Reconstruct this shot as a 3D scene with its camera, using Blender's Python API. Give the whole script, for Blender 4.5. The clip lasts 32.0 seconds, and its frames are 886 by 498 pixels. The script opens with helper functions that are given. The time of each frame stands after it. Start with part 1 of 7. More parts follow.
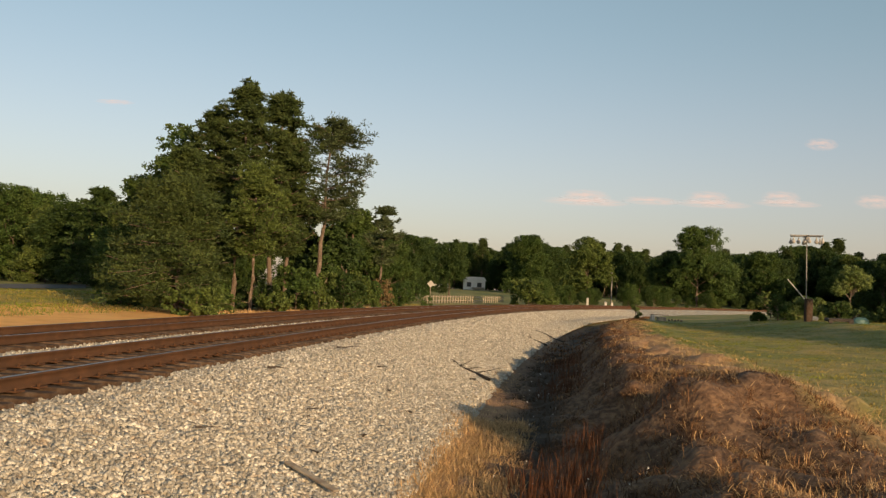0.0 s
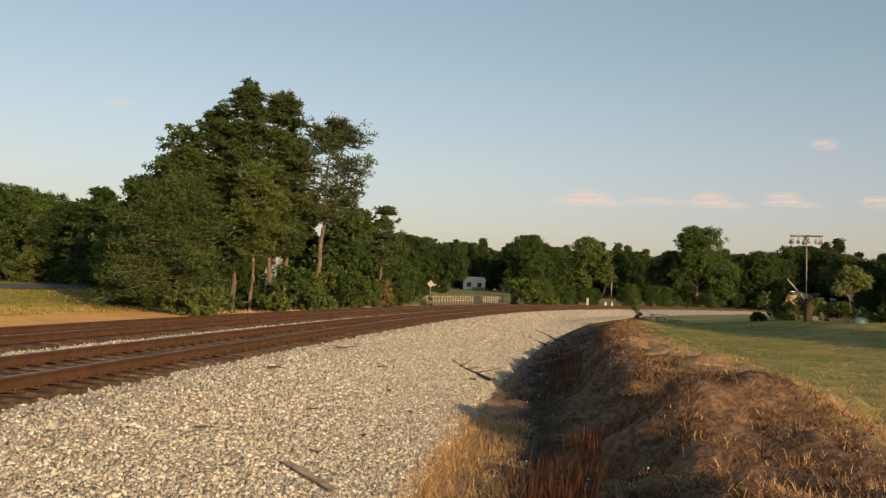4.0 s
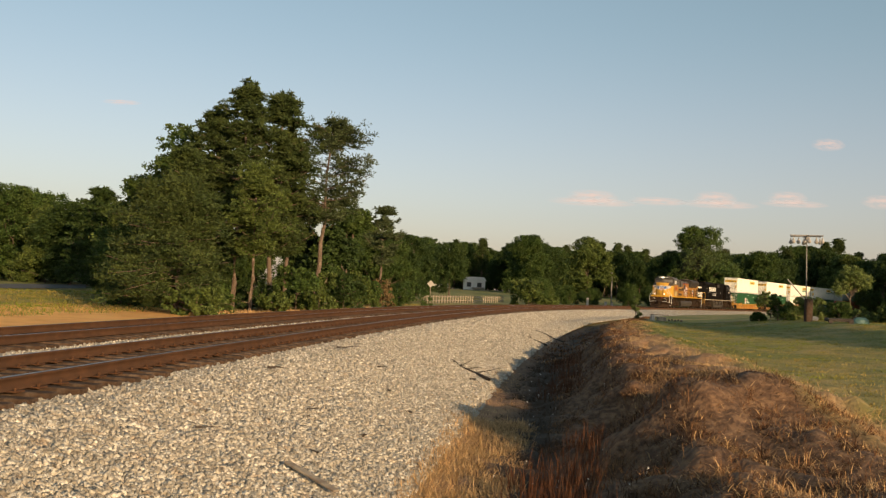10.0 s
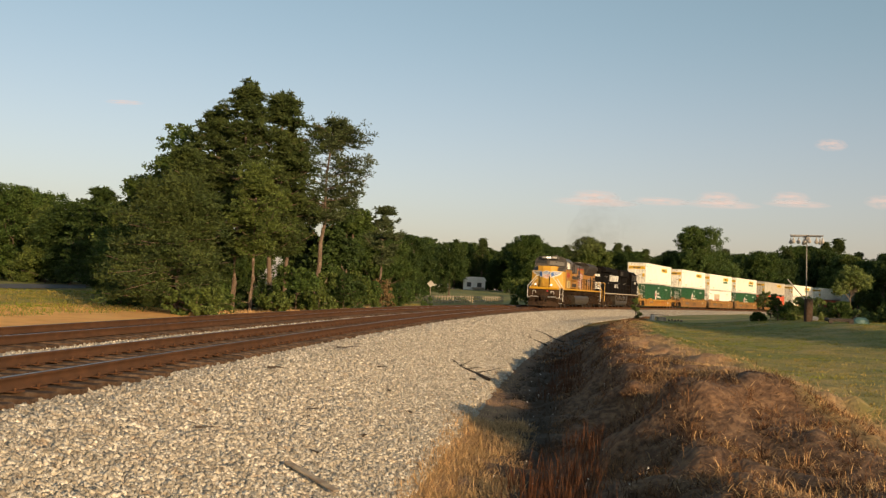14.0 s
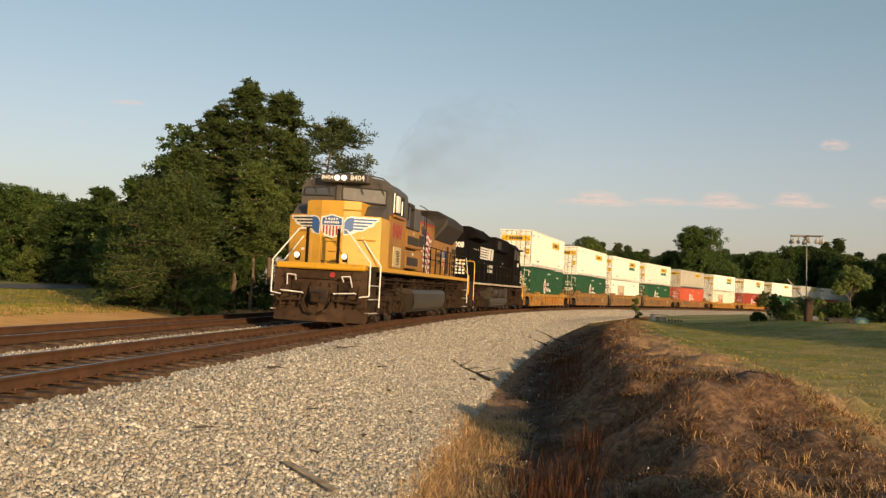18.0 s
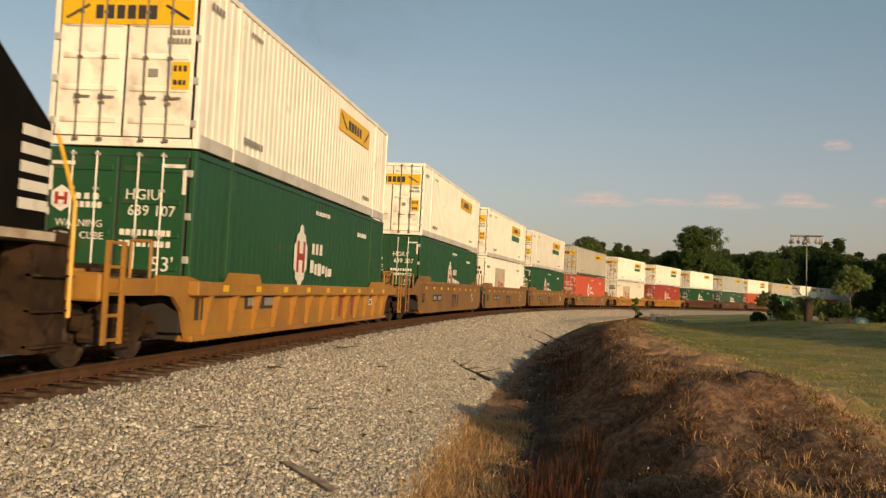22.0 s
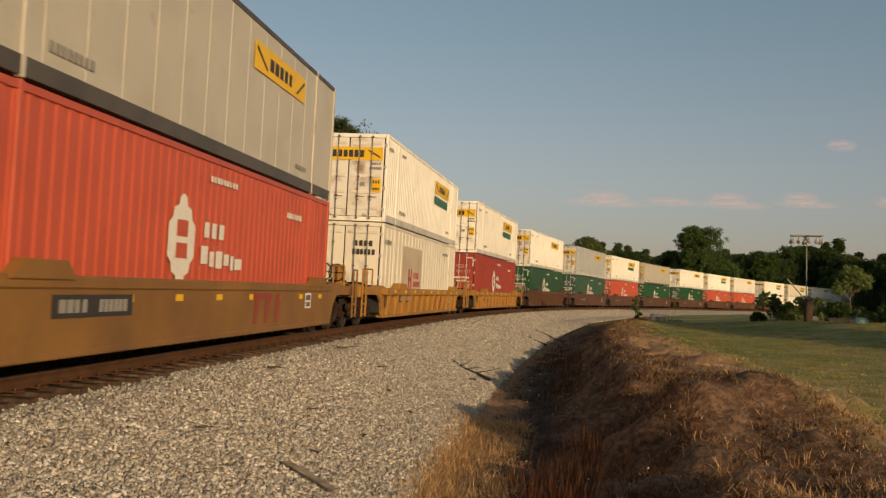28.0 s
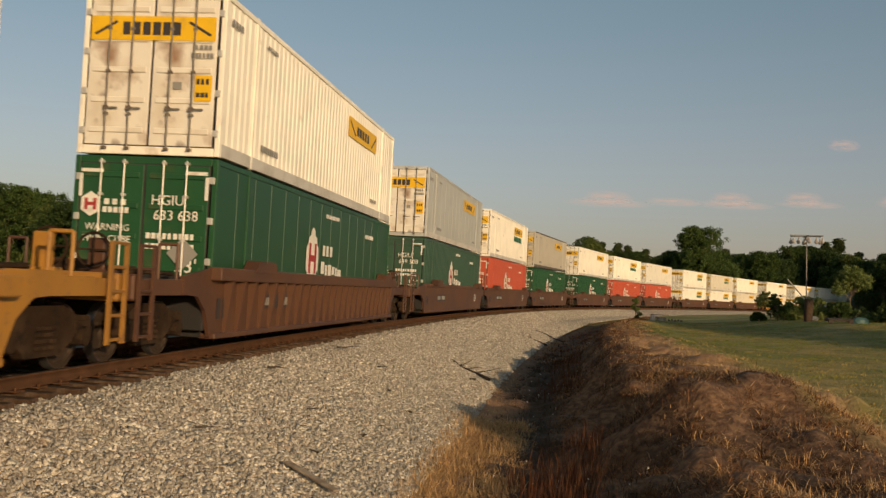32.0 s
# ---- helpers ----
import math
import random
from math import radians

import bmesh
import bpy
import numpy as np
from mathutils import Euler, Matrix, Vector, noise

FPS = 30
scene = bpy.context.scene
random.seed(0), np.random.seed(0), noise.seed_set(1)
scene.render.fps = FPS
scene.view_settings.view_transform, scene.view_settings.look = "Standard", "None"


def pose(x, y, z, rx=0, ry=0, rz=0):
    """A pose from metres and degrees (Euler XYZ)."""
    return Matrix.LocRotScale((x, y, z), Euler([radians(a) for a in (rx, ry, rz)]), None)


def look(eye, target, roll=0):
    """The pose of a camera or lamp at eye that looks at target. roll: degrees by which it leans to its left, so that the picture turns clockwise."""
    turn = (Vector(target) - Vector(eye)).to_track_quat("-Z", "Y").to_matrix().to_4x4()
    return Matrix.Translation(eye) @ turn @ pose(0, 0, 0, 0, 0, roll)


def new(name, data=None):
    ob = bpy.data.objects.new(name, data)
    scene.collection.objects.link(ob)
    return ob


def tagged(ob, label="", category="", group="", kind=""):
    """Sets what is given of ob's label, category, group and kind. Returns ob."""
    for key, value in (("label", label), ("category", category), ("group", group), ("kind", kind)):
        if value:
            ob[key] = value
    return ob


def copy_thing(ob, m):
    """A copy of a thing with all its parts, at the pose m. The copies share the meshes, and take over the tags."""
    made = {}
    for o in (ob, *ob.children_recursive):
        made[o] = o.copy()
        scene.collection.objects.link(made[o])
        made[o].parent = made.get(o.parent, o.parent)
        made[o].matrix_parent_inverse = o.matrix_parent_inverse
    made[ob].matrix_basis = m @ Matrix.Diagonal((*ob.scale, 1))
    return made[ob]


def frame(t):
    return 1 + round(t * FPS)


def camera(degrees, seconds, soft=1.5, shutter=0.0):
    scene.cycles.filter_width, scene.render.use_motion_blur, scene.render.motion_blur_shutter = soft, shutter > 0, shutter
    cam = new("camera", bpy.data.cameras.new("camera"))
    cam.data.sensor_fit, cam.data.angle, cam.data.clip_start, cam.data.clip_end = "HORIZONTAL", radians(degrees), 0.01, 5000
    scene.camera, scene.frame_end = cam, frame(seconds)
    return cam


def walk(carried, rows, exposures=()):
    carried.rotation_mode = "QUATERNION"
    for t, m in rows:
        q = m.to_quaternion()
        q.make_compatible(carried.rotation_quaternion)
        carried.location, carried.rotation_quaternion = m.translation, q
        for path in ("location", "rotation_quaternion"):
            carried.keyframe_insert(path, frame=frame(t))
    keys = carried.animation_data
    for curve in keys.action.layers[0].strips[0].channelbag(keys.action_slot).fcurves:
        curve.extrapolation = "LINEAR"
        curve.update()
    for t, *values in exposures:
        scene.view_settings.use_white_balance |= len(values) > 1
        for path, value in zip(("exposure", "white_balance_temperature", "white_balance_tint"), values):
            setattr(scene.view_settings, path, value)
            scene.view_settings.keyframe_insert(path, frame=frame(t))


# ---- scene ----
cam = camera(49.36, 32.0, soft=1.3, shutter=0.15)
EYE = (0.0, 0.0, 1.331)
PITCH, ROLL = 0.040125, 2.98
view = look(EYE, (0.0, math.cos(PITCH), EYE[2] + math.sin(PITCH)), ROLL)
walk(cam, [(0.0, view), (32.0, view)],
     exposures=[(t, e, 7700, 13) for t, e in ((0.0, 0.0), (16.0, 0.0), (18.0, -0.05), (19.5, -0.25), (21.0, -0.28), (23.0, -0.48), (25.0, -0.63), (28.0, -0.62), (30.0, -0.64), (32.0, -0.60))])

# ---- light: low evening sun behind the camera, to its right ----
SUN_SIDE, SUN_UP = 30.0, 11.0      # degrees right of straight behind, degrees above the horizon
to_sun = Vector((math.sin(radians(SUN_SIDE)) * math.cos(radians(SUN_UP)),
                 -math.cos(radians(SUN_SIDE)) * math.cos(radians(SUN_UP)), math.sin(radians(SUN_UP))))
world = bpy.data.worlds.new("sky")
scene.world = world
world.use_nodes = True
wn = world.node_tree
sky = wn.nodes.new("ShaderNodeTexSky")
sky.sky_type, sky.sun_disc = "NISHITA", False
sky.sun_elevation = radians(SUN_UP)
sky.sun_rotation = math.atan2(to_sun.x, to_sun.y)
sky.air_density, sky.dust_density, sky.ozone_density, sky.altitude = 1.0, 1.5, 3.0, 100
wn.nodes["Background"].inputs[1].default_value = 0.145
hazy = wn.nodes.new("ShaderNodeHueSaturation")      # evening haze takes colour out of the sky
hazy.inputs["Saturation"].default_value, hazy.inputs["Value"].default_value = 0.80, 1.0
wn.links.new(sky.outputs[0], hazy.inputs["Color"])
veil = wn.nodes.new("ShaderNodeMix")                  # thin even haze over the whole sky
veil.data_type, veil.blend_type = "RGBA", "ADD"
veil.inputs["Factor"].default_value = 1.0
veil.inputs["B"].default_value = (0.16, 0.50, 0.50, 1)
wn.links.new(hazy.outputs[0], veil.inputs["A"])
low = wn.nodes.new("ShaderNodeMix")                   # greyish haze low over the whole horizon
low.data_type, low.blend_type = "RGBA", "ADD"
low.inputs["B"].default_value = (0.92, 0.08, 0.16, 1)
wtc, wsep, wrange = wn.nodes.new("ShaderNodeTexCoord"), wn.nodes.new("ShaderNodeSeparateXYZ"), wn.nodes.new("ShaderNodeMapRange")
wrange.interpolation_type = "SMOOTHSTEP"
wrange.inputs["From Min"].default_value, wrange.inputs["From Max"].default_value = 0.0, 0.30
wrange.inputs["To Min"].default_value, wrange.inputs["To Max"].default_value = 1.0, 0.0
wn.links.new(wtc.outputs["Generated"], wsep.inputs[0])
wn.links.new(wsep.outputs["Z"], wrange.inputs["Value"])
wn.links.new(wrange.outputs[0], low.inputs["Factor"])
wn.links.new(veil.outputs["Result"], low.inputs["A"])
wn.links.new(low.outputs["Result"], wn.nodes["Background"].inputs[0])
sun_data = bpy.data.lights.new("sun", "SUN")
sun_data.energy, sun_data.angle, sun_data.color = 5.3, radians(0.6), (1.0, 0.755, 0.475)
sun = new("sun", sun_data)
sun.matrix_basis = look((60, -80, 60), Vector((60, -80, 60)) - to_sun)
scene.view_settings.exposure = 0.0


# ---- small tools ----
def smooth(a, b, v):
    t = min(1.0, max(0.0, (v - a) / (b - a)))
    return t * t * (3 - 2 * t)


def mesh_of(bm, name):
    me = bpy.data.meshes.new(name)
    bm.normal_update()
    bm.to_mesh(me)
    bm.free()
    return me


SMALL_PRINT = ("band_print", "number_print", "side_code", "code_print", "word_mark", "owner_mark", "sign_print", "notice_print", "data_print", "side_number", "corner_print", "emblem_print", "sticker")     # rows of tiny unreadable strokes


def part(name, bm, material, parent=None, label="", at=None):
    """Links a bmesh or a mesh as one object, under parent if given."""
    me = bm if isinstance(bm, bpy.types.Mesh) else mesh_of(bm, name)
    if material is not None and not me.materials:
        me.materials.append(material)
    ob = new(name, me)
    if name in SMALL_PRINT:
        tagged(ob, kind="stuff")
    if parent is not None:
        ob.parent = parent
    if at is not None:
        ob.matrix_basis = at
    if label:
        ob["label"] = label
    return ob


def data_mesh(name, verts, faces, material=None, smooth_shade=False):
    me = bpy.data.meshes.new(name)
    me.from_pydata([tuple(v) for v in verts], [], [tuple(f) for f in faces])
    if material:
        me.materials.append(material)
    if smooth_shade:
        me.polygons.foreach_set("use_smooth", [True] * len(me.polygons))
    me.update()
    return me


def fast_mesh(name, co, tri, material=None):
    """A mesh from numpy arrays of corners and triangles or quads."""
    n, k = tri.shape
    me = bpy.data.meshes.new(name)
    me.vertices.add(len(co))
    me.vertices.foreach_set("co", co.astype(np.float32).ravel())
    me.loops.add(n * k)
    me.loops.foreach_set("vertex_index", tri.astype(np.int32).ravel())
    me.polygons.add(n)
    me.polygons.foreach_set("loop_start", np.arange(0, n * k, k, dtype=np.int32))
    if material:
        me.materials.append(material)
    me.update(calc_edges=True)
    return me


def box(bm, x0, x1, y0, y1, z0, z1, bevel=0.0):
    """An axis-aligned block, its edges rounded by bevel."""
    m = Matrix.Translation(((x0 + x1) / 2, (y0 + y1) / 2, (z0 + z1) / 2)) @ Matrix.Diagonal((abs(x1 - x0), abs(y1 - y0), abs(z1 - z0), 1))
    vs = bmesh.ops.create_cube(bm, size=1.0, matrix=m)["verts"]
    if bevel:
        es = {e for v in vs for e in v.link_edges}
        bmesh.ops.bevel(bm, geom=list(es), offset=bevel, segments=1, affect="EDGES")
    return bm


def blk(x0, x1, y0, y1, z0, z1, bevel=0.0):
    return box(bmesh.new(), x0, x1, y0, y1, z0, z1, bevel)


def rod(bm, a, b, r, n=6):
    """A round bar from a to b."""
    a, b = Vector(a), Vector(b)
    d = b - a
    m = Matrix.Translation((a + b) / 2) @ d.to_track_quat("Z", "Y").to_matrix().to_4x4()
    bmesh.ops.create_cone(bm, cap_ends=True, segments=n, radius1=r, radius2=r, depth=d.length, matrix=m)
    return bm


def pipe(bm, pts, r, n=6):
    for a, b in zip(pts, pts[1:]):
        rod(bm, a, b, r, n)
    return bm


def prism(bm, pts, axis, a, b):
    """A plate with the outline pts, pushed along axis ('x', 'y', 'z') from a to b."""
    def corner(p, v):
        return {"x": (v, p[0], p[1]), "y": (p[0], v, p[1]), "z": (p[0], p[1], v)}[axis]
    lo = [bm.verts.new(corner(p, a)) for p in pts]
    hi = [bm.verts.new(corner(p, b)) for p in pts]
    bm.faces.new(lo)
    bm.faces.new(hi[::-1])
    for i in range(len(pts)):
        j = (i + 1) % len(pts)
        bm.faces.new((lo[j], lo[i], hi[i], hi[j]))
    bmesh.ops.recalc_face_normals(bm, faces=bm.faces[:])
    return bm


def plate(pts, axis, a, b):
    return prism(bmesh.new(), pts, axis, a, b)


def limb(bm, a, b, r0, r1, bend=0.0, rng=None, n=4, sides=7):
    """A tapered, slightly crooked branch."""
    a, b = Vector(a), Vector(b)
    pts = [a.lerp(b, i / n) + (Vector((rng.normal(), rng.normal(), rng.normal() * 0.3)) * bend * (b - a).length if rng is not None and 0 < i < n else Vector()) for i in range(n + 1)]
    rings = []
    for i, p in enumerate(pts):
        d = (pts[min(i + 1, n)] - pts[max(i - 1, 0)]).normalized()
        q = d.to_track_quat("Z", "Y")
        r = r0 + (r1 - r0) * i / n
        rings.append([bm.verts.new(p + q @ Vector((math.cos(6.2832 * k / sides) * r, math.sin(6.2832 * k / sides) * r, 0))) for k in range(sides)])
    for u, w in zip(rings, rings[1:]):
        for k in range(sides):
            bm.faces.new((u[k], u[(k + 1) % sides], w[(k + 1) % sides], w[k]))
    bm.faces.new(rings[-1])
    return pts


LETTERS = {}


def words(text, size, material, parent, m, name="lettering", label="", extrude=0.004, bold=0.0):
    """Letters as a mesh, in the plane x, y of the pose m."""
    key = (text, size, extrude, bold, material.name)
    if key in LETTERS:
        return part(name, LETTERS[key], None, parent, label, m)
    cu = bpy.data.curves.new("letters", "FONT")
    cu.body, cu.size, cu.extrude, cu.offset = text, size, extrude, bold
    cu.align_x, cu.align_y, cu.resolution_u = "CENTER", "CENTER", 2
    tmp = bpy.data.objects.new("letters", cu)
    scene.collection.objects.link(tmp)
    me = bpy.data.meshes.new_from_object(tmp.evaluated_get(bpy.context.evaluated_depsgraph_get()))
    bpy.data.objects.remove(tmp)
    me.materials.clear()
    LETTERS[key] = me
    return part(name, me, material, parent, label, m)


# ---- the line of the railway: curvature along it, s metres from abreast of the camera ----
S_KNOTS = [-80, -30, 40, 80, 120, 160, 200, 260, 330, 420, 700, 1000]
K_KNOTS = [0.0, 0.0000871, 0.002065, 0.0032207, 0.0026913, 0.0018307, 0.0014727, 0.0021566, 0.0028453, 0.0026, 0.0012, 0.0]
S_TAB = np.arange(-200.0, 1001.0, 1.0)
k_tab = np.interp(S_TAB, S_KNOTS, K_KNOTS)
th_tab = np.concatenate([[0], np.cumsum((k_tab[1:] + k_tab[:-1]) / 2)])
zero = 200
th_tab = th_tab - th_tab[zero] + 0.10212
dx, dy = np.sin(th_tab), np.cos(th_tab)
x_tab = np.concatenate([[0], np.cumsum((dx[1:] + dx[:-1]) / 2)])
y_tab = np.concatenate([[0], np.cumsum((dy[1:] + dy[:-1]) / 2)])
x_tab += -7.130 - x_tab[zero]
y_tab -= y_tab[zero]


def on_track(s, lat=0.0):
    """Place and heading at s along the near line, lat metres towards the lawn."""
    th = float(np.interp(s, S_TAB, th_tab))
    return (float(np.interp(s, S_TAB, x_tab)) + lat * math.cos(th),
            float(np.interp(s, S_TAB, y_tab)) - lat * math.sin(th), th)


def to_track(x, y):
    """s and lat of places (arrays) by the nearest table point."""
    x, y = np.asarray(x, float).ravel(), np.asarray(y, float).ravel()
    tx, ty, tt, ts = x_tab[100:800], y_tab[100:800], th_tab[100:800], S_TAB[100:800]
    s, lat = np.empty_like(x), np.empty_like(x)
    for i in range(0, len(x), 4000):
        d2 = (x[i:i + 4000, None] - tx) ** 2 + (y[i:i + 4000, None] - ty) ** 2
        k = d2.argmin(1)
        ax, ay = x[i:i + 4000] - tx[k], y[i:i + 4000] - ty[k]
        lat[i:i + 4000] = ax * np.cos(tt[k]) - ay * np.sin(tt[k])
        s[i:i + 4000] = ts[k] + ax * np.sin(tt[k]) + ay * np.cos(tt[k])
    return s, lat


TWO = -3.82            # the second line lies this far behind the near one


# ---- materials ----
def mat(name, base, rough=0.7, metal=0.0, spots=None, grain=(), bump=0.0, bump_scale=30.0, bump_depth=0.02, emit=None, spec=0.5,
        stains=None, island=0.0, objrand=0.0, coords="Object", soft_light=0.0):
    """A node material: base colour, wear between base and spots by two noises, fine relief."""
    m = bpy.data.materials.new(name)
    m.use_nodes = True
    nt = m.node_tree
    b = nt.nodes["Principled BSDF"]
    b.inputs["Roughness"].default_value, b.inputs["Metallic"].default_value = rough, metal
    b.inputs["Specular IOR Level"].default_value = spec
    tc = nt.nodes.new("ShaderNodeTexCoord")
    col = nt.nodes.new("ShaderNodeRGB")
    col.outputs[0].default_value = (*base, 1)
    out = col.outputs[0]

    def noise_node(scale, detail=4.0):
        n = nt.nodes.new("ShaderNodeTexNoise")
        n.inputs["Scale"].default_value, n.inputs["Detail"].default_value = scale, detail
        nt.links.new(tc.outputs[coords], n.inputs["Vector"])
        return n

    def mixed(a, colour, fac):
        x = nt.nodes.new("ShaderNodeMix")
        x.data_type = "RGBA"
        nt.links.new(a, x.inputs["A"])
        x.inputs["B"].default_value = (*colour, 1)
        nt.links.new(fac, x.inputs["Factor"])
        return x.outputs["Result"]

    def ramp(src, lo, hi, top=1.0):
        r = nt.nodes.new("ShaderNodeMapRange")
        r.inputs["From Min"].default_value, r.inputs["From Max"].default_value = lo, hi
        r.inputs["To Max"].default_value = top
        nt.links.new(src, r.inputs["Value"])
        return r.outputs[0]

    for colour, scale, lo, hi, top in (spots or ()):
        out = mixed(out, colour, ramp(noise_node(scale).outputs["Fac"], lo, hi, top))
    if island or objrand:
        src = nt.nodes.new("ShaderNodeNewGeometry").outputs["Random Per Island"] if island else nt.nodes.new("ShaderNodeObjectInfo").outputs["Random"]
        hsv = nt.nodes.new("ShaderNodeHueSaturation")
        nt.links.new(out, hsv.inputs["Color"])
        amount = island or objrand
        r = nt.nodes.new("ShaderNodeMapRange")
        r.inputs["To Min"].default_value, r.inputs["To Max"].default_value = 1 - amount, 1 + amount
        nt.links.new(src, r.inputs["Value"])
        nt.links.new(r.outputs[0], hsv.inputs["Value"])
        out = hsv.outputs[0]
    nt.links.new(out, b.inputs["Base Color"])
    if bump:
        bp = nt.nodes.new("ShaderNodeBump")
        bp.inputs["Strength"].default_value, bp.inputs["Distance"].default_value = bump, bump_depth
        nt.links.new(noise_node(bump_scale, 6.0).outputs["Fac"], bp.inputs["Height"])
        nt.links.new(bp.outputs[0], b.inputs["Normal"])
    if emit:
        b.inputs["Emission Color"].default_value = (*emit[0], 1)
        b.inputs["Emission Strength"].default_value = emit[1]
    if soft_light:
        b.inputs["Subsurface Weight"].default_value = 0.0
        tr = nt.nodes.new("ShaderNodeBsdfTranslucent")
        mx = nt.nodes.new("ShaderNodeMixShader")
        mx.inputs[0].default_value = soft_light
        nt.links.new(out, tr.inputs["Color"])
        nt.links.new(b.outputs[0], mx.inputs[1])
        nt.links.new(tr.outputs[0], mx.inputs[2])
        nt.links.new(mx.outputs[0], nt.nodes["Material Output"].inputs["Surface"])
    return m


M = {}
M["stone"] = mat("ballast_stone", (0.36, 0.322, 0.262), 0.9, spots=[((0.60, 0.56, 0.49), 9, .48, .62, .7), ((0.22, 0.18, 0.14), 17, .56, .70, .7), ((0.30, 0.20, 0.12), 4, .58, .7, .5)], island=0.45, bump=0.4, bump_scale=60)
M["bed"] = mat("ballast_bed", (0.35, 0.305, 0.245), 0.95, spots=[((0.52, 0.47, 0.39), 22, .48, .56, .9), ((0.16, 0.135, 0.105), 30, .55, .62, .9), ((0.30, 0.24, 0.17), 0.5, .5, .7, .4)], bump=1.0, bump_scale=20, bump_depth=0.08)
M["rail"] = mat("rail_steel", (0.072, 0.036, 0.02), 0.9, 0.0, spots=[((0.105, 0.05, 0.026), 3, .4, .65, .8)], bump=0.2, spec=0.15)
M["railhead"] = mat("polished_railhead", (0.20, 0.19, 0.19), 0.35, 0.9)
M["plate_rust"] = mat("rusted_plate", (0.10, 0.045, 0.022), 0.9, spots=[((0.05, 0.026, 0.015), 9, .45, .65, .8)], bump=0.3, spec=0.2)
M["tie"] = mat("creosoted_tie", (0.085, 0.052, 0.034), 0.95, spec=0.1, spots=[((0.14, 0.10, 0.075), 6, .45, .65, .8), ((0.05, 0.035, 0.028), 19, .5, .65, .8)], objrand=0.3, bump=0.6, bump_scale=25)
M["bark"] = mat("bark", (0.10, 0.07, 0.05), 0.95, spots=[((0.19, 0.14, 0.10), 5, .45, .65, .8)], bump=1.0, bump_scale=12)
M["bark_pine"] = mat("pine_bark", (0.12, 0.085, 0.062), 0.95, spots=[((0.19, 0.14, 0.105), 4, .45, .65, .8), ((0.08, 0.05, 0.035), 9, .55, .7, .8)], bump=1.0, bump_scale=12)
for nm, c, c2 in (("leaf_oak", (0.045, 0.082, 0.018), (0.07, 0.105, 0.024)), ("leaf_pine", (0.044, 0.067, 0.019), (0.070, 0.093, 0.024)),
                  ("leaf_light", (0.072, 0.105, 0.024), (0.10, 0.13, 0.032)), ("leaf_dark", (0.030, 0.056, 0.014), (0.048, 0.078, 0.018)),
                  ("leaf_bright", (0.125, 0.17, 0.048), (0.175, 0.215, 0.07)), ("leaf_airy", (0.052, 0.072, 0.028), (0.085, 0.105, 0.045)), ("leaf_dry", (0.16, 0.11, 0.05), (0.2, 0.13, 0.06))):
    M[nm] = mat(nm, c, 0.65, spots=[(c2, 0.8, .42, .62, .9)], island=0.35, soft_light=0.22, spec=0.25)


def ground_material():
    """Mown grass, with dry brown weeds, straw and bare clay where the cover attribute says so."""
    m = mat("ground_cover", (0.15, 0.165, 0.026), 0.95, spots=[((0.36, 0.25, 0.09), 0.16, .44, .60, .8), ((0.095, 0.125, 0.02), 0.8, .45, .65, .7), ((0.30, 0.25, 0.10), 5, .5, .7, .55), ((0.32, 0.24, 0.11), 1.4, .62, .75, .35)], bump=0.8, bump_scale=14, bump_depth=0.06)
    nt = m.node_tree
    b = nt.nodes["Principled BSDF"]
    out = b.inputs["Base Color"].links[0].from_socket
    tc = nt.nodes["Texture Coordinate"]
    at = nt.nodes.new("ShaderNodeAttribute")
    at.attribute_name = "cover"
    sep = nt.nodes.new("ShaderNodeSeparateColor")
    nt.links.new(at.outputs["Color"], sep.inputs[0])
    for k, (c1, c2, scale) in enumerate((((0.095, 0.05, 0.028), (0.22, 0.125, 0.068), 7.0), ((0.52, 0.29, 0.15), (0.34, 0.18, 0.09), 3.0), ((0.86, 0.43, 0.12), (0.74, 0.33, 0.08), 0.9))):
        n = nt.nodes.new("ShaderNodeTexNoise")
        n.inputs["Scale"].default_value, n.inputs["Detail"].default_value = scale, 6
        nt.links.new(tc.outputs["Object"], n.inputs["Vector"])
        r = nt.nodes.new("ShaderNodeMapRange")
        r.inputs["From Min"].default_value, r.inputs["From Max"].default_value = 0.4, 0.65
        nt.links.new(n.outputs["Fac"], r.inputs["Value"])
        a = nt.nodes.new("ShaderNodeMix")
        a.data_type = "RGBA"
        a.inputs["A"].default_value, a.inputs["B"].default_value = (*c1, 1), (*c2, 1)
        nt.links.new(r.outputs[0], a.inputs["Factor"])
        x = nt.nodes.new("ShaderNodeMix")
        x.data_type = "RGBA"
        nt.links.new(sep.outputs[k], x.inputs["Factor"])
        nt.links.new(out, x.inputs["A"])
        nt.links.new(a.outputs["Result"], x.inputs["B"])
        out = x.outputs["Result"]
    # shade in the bottom of the ditch, put into the ground colour
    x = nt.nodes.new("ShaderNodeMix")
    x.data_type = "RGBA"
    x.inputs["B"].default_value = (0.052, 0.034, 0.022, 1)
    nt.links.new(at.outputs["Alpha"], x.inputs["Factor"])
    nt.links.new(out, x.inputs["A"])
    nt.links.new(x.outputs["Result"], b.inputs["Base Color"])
    return m


